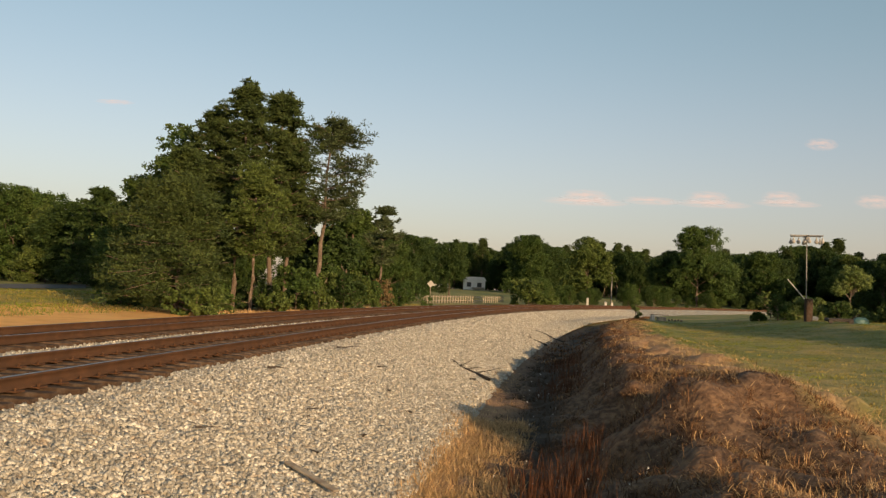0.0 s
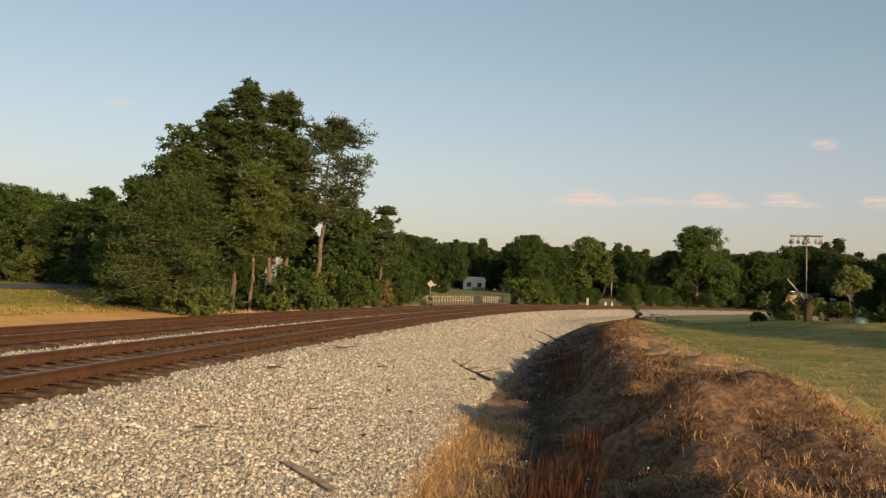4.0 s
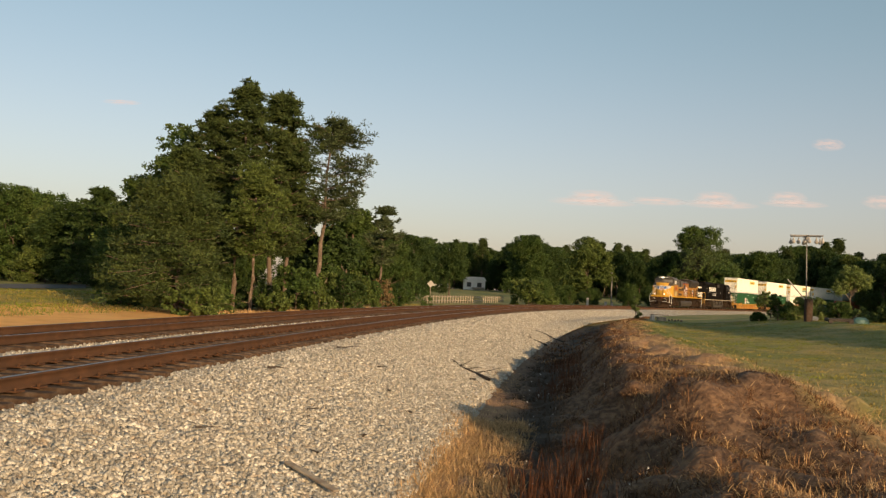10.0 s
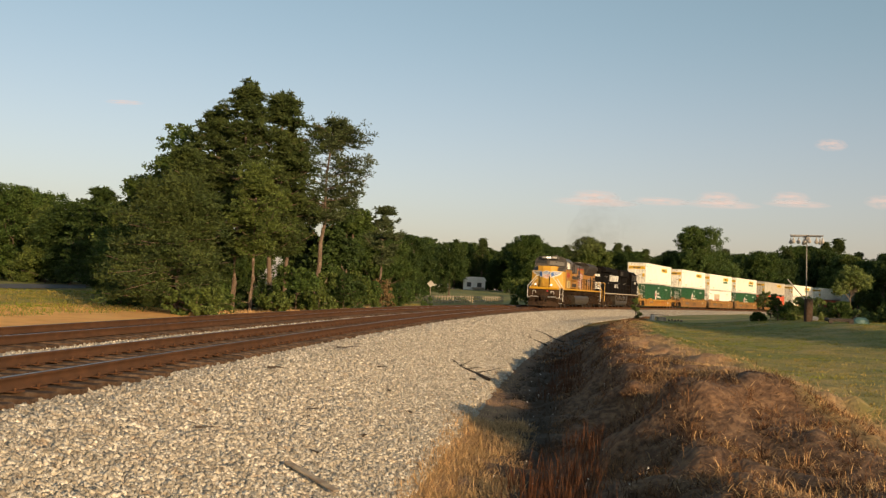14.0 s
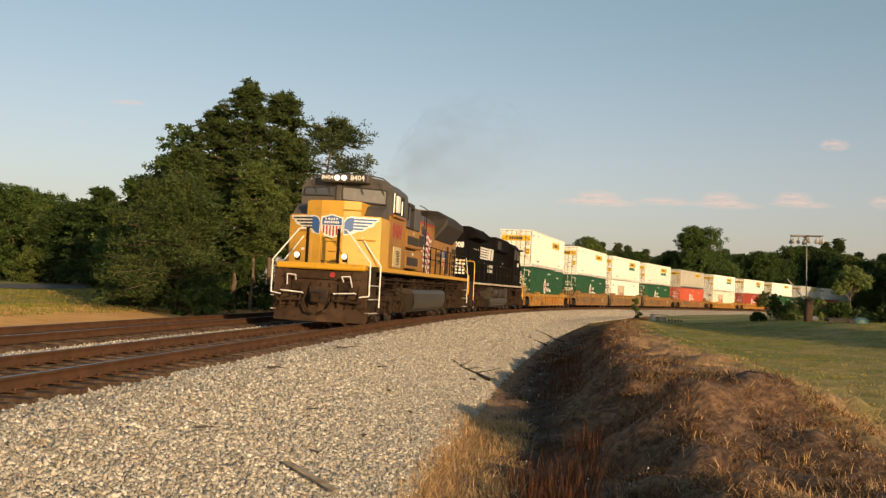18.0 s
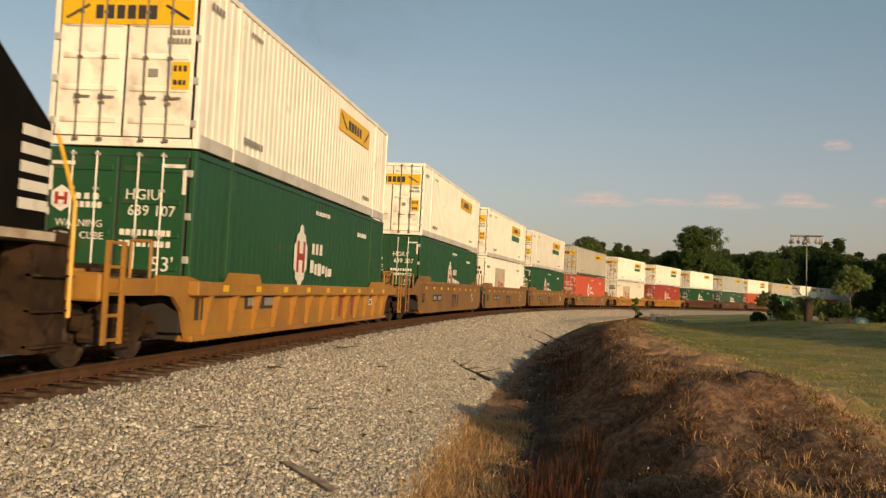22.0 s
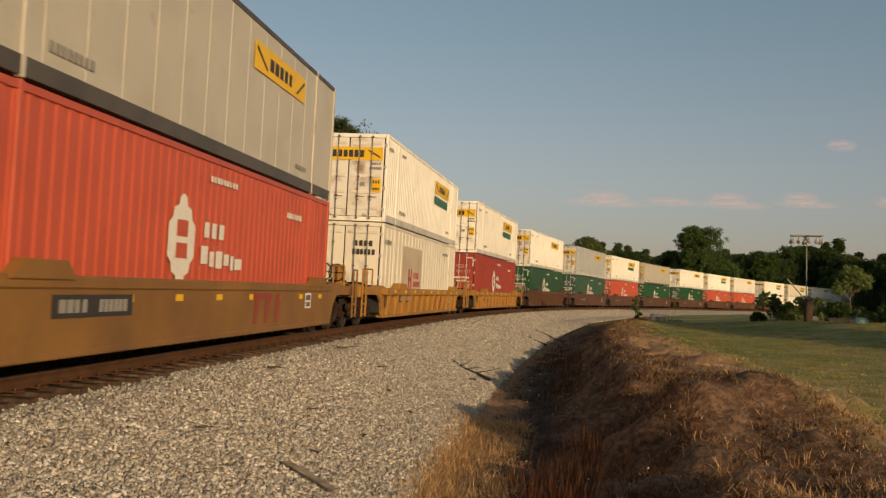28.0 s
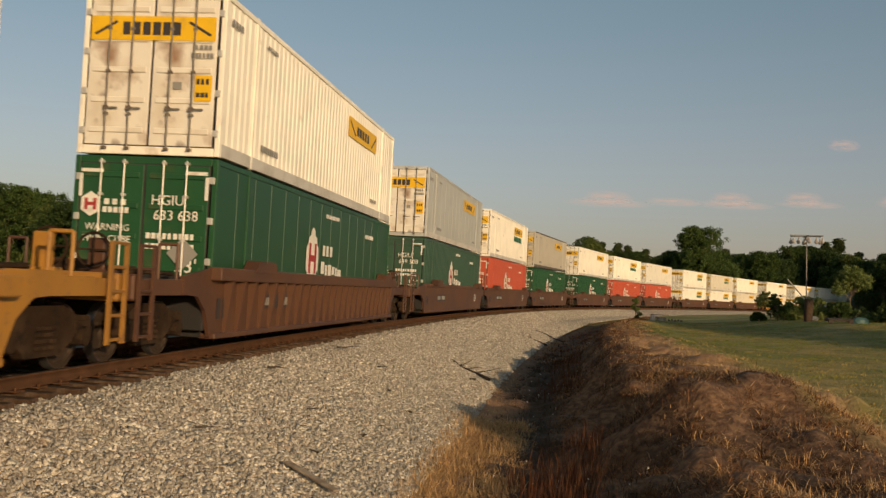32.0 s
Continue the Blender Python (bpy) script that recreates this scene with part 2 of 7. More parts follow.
M["ground"] = ground_material()
# weed colour darkened to stand in for the shade of the bank
M["ditch_weed"] = mat("shade_painted_ditch_weed", (0.055, 0.034, 0.021), 0.9, spots=[((0.09, 0.056, 0.032), 1.3, .45, .65, .9)], island=0.5, spec=0.1)
M["weed"] = mat("dry_weed", (0.165, 0.072, 0.033), 0.85, spots=[((0.33, 0.175, 0.08), 1.3, .45, .60, .9), ((0.05, 0.027, 0.016), 0.7, .48, .62, .6), ((0.065, 0.034, 0.02), 3.1, .5, .62, .85)], island=0.6, soft_light=0.15, spec=0.2)
M["straw"] = mat("straw", (0.56, 0.36, 0.18), 0.8, spots=[((0.43, 0.26, 0.12), 2, .45, .65, .8)], island=0.4, soft_light=0.2, spec=0.2)
M["red_weed"] = mat("red_brown_weed", (0.10, 0.040, 0.019), 0.85, spots=[((0.13, 0.05, 0.024), 3, .45, .65, .8)], island=0.45, soft_light=0.15, spec=0.2)
M["lawn_blade"] = mat("lawn_blade", (0.19, 0.205, 0.026), 0.75, spots=[((0.37, 0.25, 0.085), 0.22, .42, .56, .8), ((0.08, 0.11, 0.014), 1.5, .45, .65, .7)], island=0.4, soft_light=0.2, spec=0.2)
M["seed"] = mat("white_seed_head", (0.65, 0.62, 0.56), 0.9)
M["wood_grey"] = mat("weathered_wood", (0.30, 0.25, 0.19), 0.9, spots=[((0.16, 0.12, 0.09), 8, .45, .65, .8)], bump=0.5)
M["twig"] = mat("dead_twig", (0.06, 0.045, 0.035), 0.9)
M["asphalt"] = mat("asphalt", (0.075, 0.073, 0.07), 0.9, spots=[((0.05, 0.05, 0.05), 0.7, .45, .6, .6)], bump=0.3)
M["white_wall"] = mat("white_siding", (0.8, 0.78, 0.73), 0.6, spots=[((0.68, 0.64, 0.56), 1.0, .5, .7, .5)])
M["roof"] = mat("grey_roofing", (0.2, 0.19, 0.18), 0.8)
M["orange"] = mat("orange_sheeting", (0.75, 0.20, 0.02), 0.5)
M["tarp"] = mat("teal_tarp", (0.05, 0.11, 0.10), 0.5)
M["gourd"] = mat("pale_gourd", (0.36, 0.33, 0.30), 0.5)

# ---- the ground: one sheet to the horizon ----
BANK_LAT = [-400, -60, -30, -14, -8, -6.2, 0, 3, 5.2, 5.9, 6.9, 7.8, 8.4, 8.8, 9.05, 9.6, 10.8, 12.5, 15, 22, 60]
BANK_Z = [-0.2, -0.45, -0.5, -0.62, -0.6, -0.75, -0.8, -0.95, -1.36, -1.46, -1.45, -1.22, -0.76, -0.36, -0.26, -0.20, -0.20, -0.28, -0.32, -0.30, -0.3]


def ground_z(x, y):
    """Height of the ground sheet at places (arrays)."""
    x, y = np.asarray(x, float), np.asarray(y, float)
    s, lat = to_track(x, y)
    # the edge of the bank steps in and out: a spur, then a hollow behind it
    step = 1.15 * np.exp(-((y - 18.6) / 1.5) ** 2) + 0.45 * (1 - np.clip((y - 12.8) / 3.6, 0, 1) ** 2) - 0.15 * np.exp(-((y - 23.5) / 1.6) ** 2) + 0.25 * np.sin(0.9 * y + 1.0) * np.exp(-((y - 32) / 14) ** 2) + 0.12 * np.sin(2.3 * y)
    z = np.interp(lat - step * np.clip((lat - 6.0) / 1.5, 0, 1) * np.clip((16 - lat) / 4, 0, 1), BANK_LAT, BANK_Z)
    far = np.clip((s - 60) / 50, 0, 1)                       # the ditch runs out
    shallow = np.interp(lat, [3, 5.0, 5.7, 8, 12], [-1.2, -1.15, -0.92, -0.6, -0.35])
    z = np.where((lat > 3) & (lat < 40), z * (1 - far) + np.where(lat < 12, shallow, z) * far, z)
    d = np.hypot(x, y)
    # the lawn swells towards the garden
    t = np.clip((d - 16) / 45, 0, 1) * np.clip((lat - 12) / 10, 0, 1) * np.clip((150 - d) / 60, 0, 1)
    z = z + 0.85 * t * t * (3 - 2 * t)
    # rolling bank, with a mound and a hollow beside it
    bank = np.clip((lat - 6.2) / 1.5, 0, 1) * np.clip((14 - lat) / 3, 0, 1) * np.clip((75 - y) / 20, 0, 1)
    z = z + bank * (0.10 * np.sin(1.7 * x + 0.6 * y) * np.cos(0.9 * y - 0.4 * x) + 0.05 * np.sin(4.1 * x + 2.2 * y + 1))
    # the near end of the bank falls towards the camera; a spur stands over a shaded hollow
    rise = np.clip((y + 0.35 * (x - 5) - 11.5) / 5.5, 0, 1)
    z = z - 0.55 * (1 - rise * rise * (3 - 2 * rise)) * np.clip((lat - 8) / 2, 0, 1) * (y > -30)
    z = z + 0.55 * np.exp(-(((x - 5.0) / 1.0) ** 2 + ((y - 15.7) / 0.9) ** 2)) + 0.42 * np.exp(-(((x - 3.75) / 0.75) ** 2 + ((y - 15.0) / 0.8) ** 2)) - 0.80 * np.exp(-(((x - 4.35 - 0.12 * (y - 19)) / 1.0) ** 2 + ((y - 19.3) / 2.2) ** 2)) + 0.08 * np.exp(-(((x - 6.8) / 0.9) ** 2 + ((y - 24.2) / 1.4) ** 2))
    # far fields lift a little behind the line
    z = z + np.clip((y - 140) / 160, 0, 1) * np.clip((-lat - 8) / 40, 0, 1) * 1.6
    return z


def axis(dense0, dense1, step, end0, end1, grow=1.13):
    mid = list(np.arange(dense0, dense1 + 1e-6, step))
    up, h = [], step
    while (up[-1] if up else dense1) < end1:
        h *= grow
        up.append((up[-1] if up else dense1) + h)
    dn, h = [], step
    while (dn[-1] if dn else dense0) > end0:
        h *= grow
        dn.append((dn[-1] if dn else dense0) - h)
    return np.array(dn[::-1] + mid + up)


gx, gy = axis(-3, 10, 0.13, -3500, 3500, 1.08), axis(7, 32, 0.15, -3500, 3500, 1.06)
GX, GY = np.meshgrid(gx, gy)
gz = ground_z(GX.ravel(), GY.ravel())
fine = np.array([noise.noise((a * 1.3, b * 1.3, 0)) * 0.10 + noise.noise((a * 3.3, b * 3.3, 5)) * 0.085 + noise.noise((a * 6.3, b * 6.3, 9)) * 0.05 if abs(a) < 25 and 4 < b < 60 else 0.0 for a, b in zip(GX.ravel(), GY.ravel())])
sf, lf = to_track(GX.ravel(), GY.ravel())
fine = fine * (0.35 + 0.65 * ((lf > 6.0) & (lf < 12.3)))
idx = np.arange(len(gx) * len(gy)).reshape(len(gy), len(gx))
quads = np.stack([idx[:-1, :-1], idx[:-1, 1:], idx[1:, 1:], idx[1:, :-1]], -1).reshape(-1, 4)
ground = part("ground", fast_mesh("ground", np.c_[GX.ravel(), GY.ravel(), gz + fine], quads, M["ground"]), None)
ground.data.polygons.foreach_set("use_smooth", [True] * len(ground.data.polygons))
gs, gl = to_track(GX.ravel(), GY.ravel())
wob = np.array([noise.noise((a * 0.35, b * 0.35, 7)) if abs(a) < 60 and -20 < b < 120 else 0.0 for a, b in zip(GX.ravel(), GY.ravel())])
near_bank = np.clip((96 - GY.ravel()) / 25, 0, 1) * (GY.ravel() > -60)
lawn_edge = np.interp(gs, [12, 20, 30, 42, 64, 90], [12.5, 12.2, 11.7, 10.7, 9.7, 8.8])
brown = np.clip((gl - 4.9) / 0.4, 0, 1) * np.clip((lawn_edge - 0.4 + 0.9 * wob - gl) / 0.7, 0, 1) * near_bank
rim_in = np.interp(gs, [12, 20, 26, 34, 90], [11.6, 11.2, 10.0, 9.3, 8.8])
rim = np.clip((gl - rim_in - 0.8 * wob) / 0.6, 0, 1) * np.clip((lawn_edge + 0.3 + 1.1 * wob - gl) / 0.6, 0, 1) * near_bank
toe = np.clip((gl - 5.0) / 0.3, 0, 1) * np.clip((6.75 + 0.6 * wob - gl) / 0.4, 0, 1) * np.clip((25 + 3 * wob - gs) / 5, 0, 1) * near_bank
straw_c = np.clip(np.maximum(rim * 0.8, toe), 0, 1)
clay = np.clip((gl + 21 + 3 * wob) / 1.5, 0, 1) * np.clip((-7.2 - gl) / 0.6, 0, 1) * np.clip((56 + 5 * wob - gs) / 5, 0, 1) * (GY.ravel() > -40) * (gs > -45)
# mask of the ditch bottom where shade is painted into the ground
ditch_shade = np.clip((gl - 6.0 - 0.5 * wob) / 0.5, 0, 1) * np.clip((7.7 + 0.6 * wob - gl) / 0.6, 0, 1) * near_bank
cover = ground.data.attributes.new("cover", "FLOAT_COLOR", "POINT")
cover.data.foreach_set("color", np.c_[brown, straw_c, clay, ditch_shade].astype(np.float32).ravel())
tagged(ground, "gently rolling grass ground with a ditch beside the railway", "ground", kind="structure")


BED = [(-6.6, -0.62), (-5.9, -0.34), (-5.4, -0.26), (TWO, -0.25), (-2.0, -0.24), (-1.2, -0.25), (0, -0.25), (1.3, -0.25), (1.75, -0.27), (2.2, -0.36), (3.2, -0.66), (4.3, -1.0), (5.35, -1.30), (5.6, -1.42)]
BED_FAR = [(a, max(b, -0.95)) for a, b in BED]


def bed_mesh():
    ss = np.concatenate([np.arange(-60, 90, 1.0), np.arange(90, 521, 2.0)])
    co, n = [], len(BED)
    for s in ss:
        k = smooth(50, 90, s)
        for (lat, z), (_, zf) in zip(BED, BED_FAR):
            x, y, _ = on_track(s, lat)
            co.append((x, y, z + (zf - z) * k + 0.02 * noise.noise((x * 1.5, y * 1.5, 3))))
    id2 = np.arange(len(co)).reshape(len(ss), n)
    q = np.stack([id2[:-1, :-1], id2[:-1, 1:], id2[1:, 1:], id2[1:, :-1]], -1).reshape(-1, 4)
    return fast_mesh("ballast", np.array(co), q, M["bed"])


bed = part("ballast", bed_mesh(), None)
tagged(bed, "pale grey crushed-stone ballast bed sloping to the ditch", "ballast", kind="structure")


def bed_z(lat, s=0.0):
    near = np.interp(lat, [p[0] for p in BED], [p[1] for p in BED])
    t = np.clip((np.asarray(s) - 50) / 40, 0, 1)
    return near + (np.maximum(near, -0.95) - near) * t * t * (3 - 2 * t)


# ---- rails and ties ----
HEAD = [(-0.035, 0.0), (0.035, 0.0), (0.037, -0.03), (0.01, -0.045), (0.009, -0.12), (0.07, -0.15), (0.07, -0.165), (-0.07, -0.165), (-0.07, -0.15), (-0.009, -0.12), (-0.01, -0.045), (-0.037, -0.03)]


def rail(lat):
    ss = np.concatenate([np.arange(-60, 60, 1.5), np.arange(60, 520, 3.0)])
    co, n = [], len(HEAD)
    for s in ss:
        for a, z in HEAD:
            x, y, _ = on_track(s, lat + a)
            co.append((x, y, z))
    id2 = np.arange(len(co)).reshape(len(ss), n)
    nx = np.roll(id2, -1, axis=1)
    q = np.stack([id2[:-1], id2[1:], nx[1:], nx[:-1]], -1).reshape(-1, 4)
    me = fast_mesh("rail", np.array(co), q, M["rail"])
    me.materials.append(M["railhead"])
    top = np.tile([1] + [0] * (n - 1), len(ss) - 1)
    me.polygons.foreach_set("material_index", top.astype(np.int32))
    return me


def railway(lat, label):
    root = tagged(new("railway_track"), label, "railway track", kind="structure")
    for side in (-0.753, 0.753):
        part("rail", rail(lat + side), None, root)
    one = mesh_of(box(bmesh.new(), -1.32, 1.32, -0.115, 0.115, -0.36, -0.172, 0.012), "tie")
    one.materials.append(M["tie"])
    s, n, rest = -4.0, 0, []
    rng = random.Random(int(-lat * 10) + 3)
    while s < 400:
        x, y, th = on_track(s, lat)
        m = Matrix.Translation((x, y, rng.uniform(-0.012, 0.008))) @ Matrix.Rotation(-th + rng.uniform(-0.02, 0.02), 4, "Z") @ Matrix.Translation((rng.uniform(-0.06, 0.06), 0, 0))
        if n < 190:
            part("tie", one, None, root, at=m)
        else:
            rest.append(m)
        s += 0.53
        n += 1
    if lat == 0.0:      # steel plates and spikes that hold the near line's rails
        pl = box(bmesh.new(), -0.19, 0.19, -0.10, 0.10, -0.172, -0.150, 0.004)
        for a, b in ((-0.10, -0.06), (0.10, 0.06), (-0.15, 0.05), (0.15, -0.05)):
            box(pl, a - 0.016, a + 0.016, b - 0.016, b + 0.016, -0.150, -0.118, 0.004)
        held = mesh_of(pl, "tie_plate")
        held.materials.append(M["plate_rust"])
        for k in range(84):
            x, y, th = on_track(8.0 + k * 0.53, 0.0)
            for side in (-0.753, 0.753):
                part("tie_plate", held, None, root, at=Matrix.Translation((x + side * math.cos(th), y - side * math.sin(th), 0)) @ Matrix.Rotation(-th, 4, "Z"))
    bm = bmesh.new()
    bm.from_mesh(one)
    base = np.array([v.co[:] for v in bm.verts])
    tri = [[v.index for v in f.verts] for f in bmesh.ops.triangulate(bm, faces=bm.faces[:])["faces"]]
    bm.free()
    co = np.concatenate([base @ np.array(m.to_3x3()).T + np.array(m.translation) for m in rest])
    tr = np.concatenate([np.array(tri) + i * len(base) for i in range(len(rest))])
    far_ties = part("ties", fast_mesh("ties", co, tr, M["tie"]), None, root)
    tagged(far_ties, kind="stuff")
    return root


railway(0.0, "rust-brown steel rails on dark wooden ties, near line")
railway(TWO, "rust-brown steel rails on dark wooden ties, second line")


# ---- stones of the near ballast slope ----
def ico():
    bm = bmesh.new()
    for q in ((1, 0, 0), (-1, 0, 0), (0, 1, 0), (0, -1, 0), (0, 0, 1), (0, 0, -1)):
        bm.verts.new(q)
    bm.verts.ensure_lookup_table()
    for a in (0, 1):
        for b in (2, 3):
            for c in (4, 5):
                bm.faces.new([bm.verts[k] for k in ((a, b, c) if (a + b + c) % 2 == 0 else (a, c, b))])
    bm.verts.index_update()
    v = np.array([q.co[:] for q in bm.verts])
    f = np.array([[q.index for q in t.verts] for t in bm.faces])
    bm.free()
    return v, f


def stones(name, count, s0, s1, lat0, lat1, r0, r1, seed, power=1.6):
    rng = np.random.default_rng(seed)
    v, f = ico()
    s = s0 + (s1 - s0) * rng.random(count) ** power
    lat = rng.uniform(lat0, lat1, count)
    th = np.interp(s, S_TAB, th_tab)
    x = np.interp(s, S_TAB, x_tab) + lat * np.cos(th)
    y = np.interp(s, S_TAB, y_tab) - lat * np.sin(th)
    z = bed_z(lat, s)
    r = rng.uniform(r0, r1, count)
    a = rng.normal(size=(count, 3, 3))
    q, _ = np.linalg.qr(a)
    st = np.stack([rng.uniform(0.75, 1.25, count), rng.uniform(0.6, 1.0, count), rng.uniform(0.45, 0.8, count)], 1) * r[:, None]
    jit = 1.15 + rng.uniform(-0.4, 0.4, (count, len(v), 1))
    co = np.einsum("nij,nkj->nki", q, v[None] * jit * st[:, None, :])
    co += np.stack([x, y, z + r * rng.uniform(-0.45, 0.12, count)], 1)[:, None, :]
    tri = (f[None] + (np.arange(count) * len(v))[:, None, None]).reshape(-1, 3)
    ob = part(name, fast_mesh(name, co.reshape(-1, 3), tri, M["stone"]), None)
    return tagged(ob, "loose pale grey and tan crushed ballast stones", "ballast stones", kind="stuff")


stones("ballast_stones", 120000, 4, 44, 1.25, 5.5, 0.018, 0.048, 11, 1.5)
stones("ballast_stones", 46000, 40, 125, 1.3, 5.6, 0.035, 0.07, 12, 1.15)
stones("ballast_stones", 16000, 6, 60, -2.7, 1.3, 0.022, 0.045, 13, 1.4)
stones("ballast_stones", 5000, 10, 70, -2.5, -1.3, 0.02, 0.045, 14, 1.4)


# ---- dry weeds, straw and grass ----
def blades(name, label, s, lat, length, width, material, seed, lean=0.5, cat="grass", sink=0.02):
    """Single blades as thin bent triangles standing on the ground sheet."""
    rng = np.random.default_rng(seed)
    n = len(s)
    th = np.interp(s, S_TAB, th_tab)
    x = np.interp(s, S_TAB, x_tab) + lat * np.cos(th)
    y = np.interp(s, S_TAB, y_tab) - lat * np.sin(th)
    z = np.maximum(ground_z(x, y), np.where(lat < 5.6, bed_z(lat, s), -9)) - sink
    l = length * rng.uniform(0.5, 1.4, n)
    ang = rng.uniform(0, 6.283, n)
    tilt = np.abs(rng.normal(lean, 0.12 + 0.25 * lean, n)).clip(0, 1.45)
    d = np.stack([np.cos(ang) * np.sin(tilt), np.sin(ang) * np.sin(tilt), np.cos(tilt)], 1)
    wd = np.stack([-np.sin(ang), np.cos(ang), np.zeros(n)], 1)
    turn = rng.uniform(-0.9, 0.9, n)
    wd = wd * np.cos(turn)[:, None] + np.stack([np.cos(ang), np.sin(ang), np.zeros(n)], 1) * np.sin(turn)[:, None]
    p = np.stack([x, y, z], 1)
    w = (width * rng.uniform(0.6, 1.4, n))[:, None]
    mid = p + d * (l * 0.55)[:, None]
    tip = p + d * l[:, None] + np.stack([d[:, 0], d[:, 1], -np.abs(d[:, 0])], 1) * (l * 0.25)[:, None]
    co = np.stack([p - wd * w, p + wd * w, mid + wd * w * 0.8, tip, mid - wd * w * 0.8], 1).reshape(-1, 3)
    k = np.arange(n)[:, None] * 5
    tri = np.concatenate([k + [[0, 1, 2]], k + [[0, 2, 4]], k + [[4, 2, 3]]], 0)
    ob = part(name, fast_mesh(name, co, tri, M[material]), None)
    return tagged(ob, label, cat, kind="stuff")


rs = np.random.default_rng(77)


def tufts(n, per, s0, s1, l0, l1, spread, power=1.4):
    """s and lat of blades that stand in tufts."""
    cs, cl = s0 + (s1 - s0) * rs.random(n) ** power, rs.uniform(l0, l1, n)
    return np.repeat(cs, per) + rs.normal(0, spread, n * per), np.repeat(cl, per) + rs.normal(0, spread, n * per)


def below_rim(s, lat):
    """Leaves out what stands on the straw rim of the bank."""
    keep = lat < np.interp(s, [12, 20, 26, 34, 60], [12.0, 11.4, 10.1, 9.2, 8.8]) + 0.35 * np.sin(2.1 * s + lat)
    return s[keep], lat[keep]


blades("dry_weeds", "matted dark brown dead weeds on the ditch bank", *below_rim(*tufts(4300, 20, 5, 46, 7.3, 12.0, 0.11)), 0.15, 0.0050, "weed", 1, 1.28)
blades("ditch_weeds", "dead weeds in the ditch bottom, shade painted into their colour", *tufts(1700, 20, 5, 46, 6.0, 7.7, 0.12), 0.15, 0.0050, "ditch_weed", 31, 1.25)
blades("dry_weeds", "taller dead weeds on the ditch bank", *below_rim(*tufts(1500, 12, 6, 42, 7.6, 12.0, 0.08, 1.2)), 0.22, 0.0045, "weed", 12, 1.15)
blades("dry_weeds", "ragged dead weeds along the lip of the bank", *tufts(420, 18, 12, 48, 8.3, 9.4, 0.10, 1.1), 0.24, 0.0048, "weed", 21, 1.2)
blades("dry_weeds", "matted dark brown dead weeds along the far bank", *tufts(1000, 16, 40, 95, 6.0, 10.4, 0.25), 0.16, 0.012, "weed", 2, 0.95)
blades("straw_grass", "golden dry straw grass beside the ballast", *tufts(1700, 24, 8, 21.5, 5.4, 6.7, 0.12), 0.20, 0.0045, "straw", 3, 1.2)
blades("straw_grass", "sparse dry straw along the toe of the ballast", *tufts(70, 20, 21, 34, 5.2, 5.9, 0.12), 0.14, 0.004, "straw", 33, 1.1)
blades("straw_grass", "tan dry grass along the rim of the bank", *tufts(1500, 18, 22, 70, 9.1, 10.9, 0.3), 0.11, 0.0060, "straw", 4, 1.05)
blades("straw_grass", "tan dry grass where the bank meets the lawn", *tufts(900, 18, 7, 32, 11.2, 12.5, 0.22), 0.09, 0.0050, "straw", 44, 1.05)
blades("straw_grass", "scattered pale dead grass on the bank", *tufts(640, 10, 5, 40, 8.4, 12.4, 0.09), 0.18, 0.0050, "straw", 14, 1.15)
blades("straw_grass", "pale flattened grass on the near end of the bank", *tufts(190, 20, 10, 15.5, 9.2, 11.2, 0.17), 0.17, 0.0050, "straw", 24, 1.3)
blades("red_weeds", "tall red-brown dead weed stalks in the ditch", *tufts(64, 30, 8.5, 17.0, 6.7, 7.9, 0.14), 0.44, 0.0045, "red_weed", 5, 0.25, "weeds")
blades("red_weeds", "red-brown dead weed stalks in the ditch", *tufts(34, 22, 26, 40, 6.8, 7.9, 0.2), 0.42, 0.006, "red_weed", 6, 0.25, "weeds")
gs2, gl2 = tufts(21000, 8, 5, 70, 9.0, 32, 0.16, 1.1)
on_lawn = gl2 > np.interp(gs2, [12, 20, 30, 42, 64, 90], [12.5, 12.2, 11.7, 10.7, 9.7, 8.8]) + 0.25 * np.sin(gs2 * 1.3)
blades("lawn_grass", "short mown green grass of the lawn", gs2[on_lawn], gl2[on_lawn], 0.06, 0.009, "lawn_blade", 7, 0.45)
blades("field_grass", "rough green and tan grass between clay and road", *tufts(5200, 9, 22, 100, -36, -14, 0.3, 1.0), 0.16, 0.018, "lawn_blade", 9, 0.6)
blades("verge_grass", "dry grass between the railway and the trees", *tufts(900, 10, 46, 75, -11, -7, 0.25), 0.22, 0.016, "straw", 8, 0.6)

# white seed heads among the weeds
seed_bm = bmesh.new()
r2 = random.Random(9)
for k in range(70):
    x, y, _ = on_track(r2.uniform(8, 40), r2.uniform(6.4, 8.6))
    z = float(ground_z([x], [y])[0]) + r2.uniform(0.06, 0.22)
    bmesh.ops.create_icosphere(seed_bm, subdivisions=1, radius=r2.uniform(0.007, 0.018), matrix=Matrix.Translation((x, y, z)) @ Matrix.Diagonal((1, 1, 0.7, 1)))
    rod(seed_bm, (x, y, z), (x + r2.uniform(-.03, .03), y, z - 0.1), 0.0008, 3)
tagged(part("seed_heads", seed_bm, M["seed"], None), "small white fluffy seed heads on dead stalks", "weeds", kind="stuff")


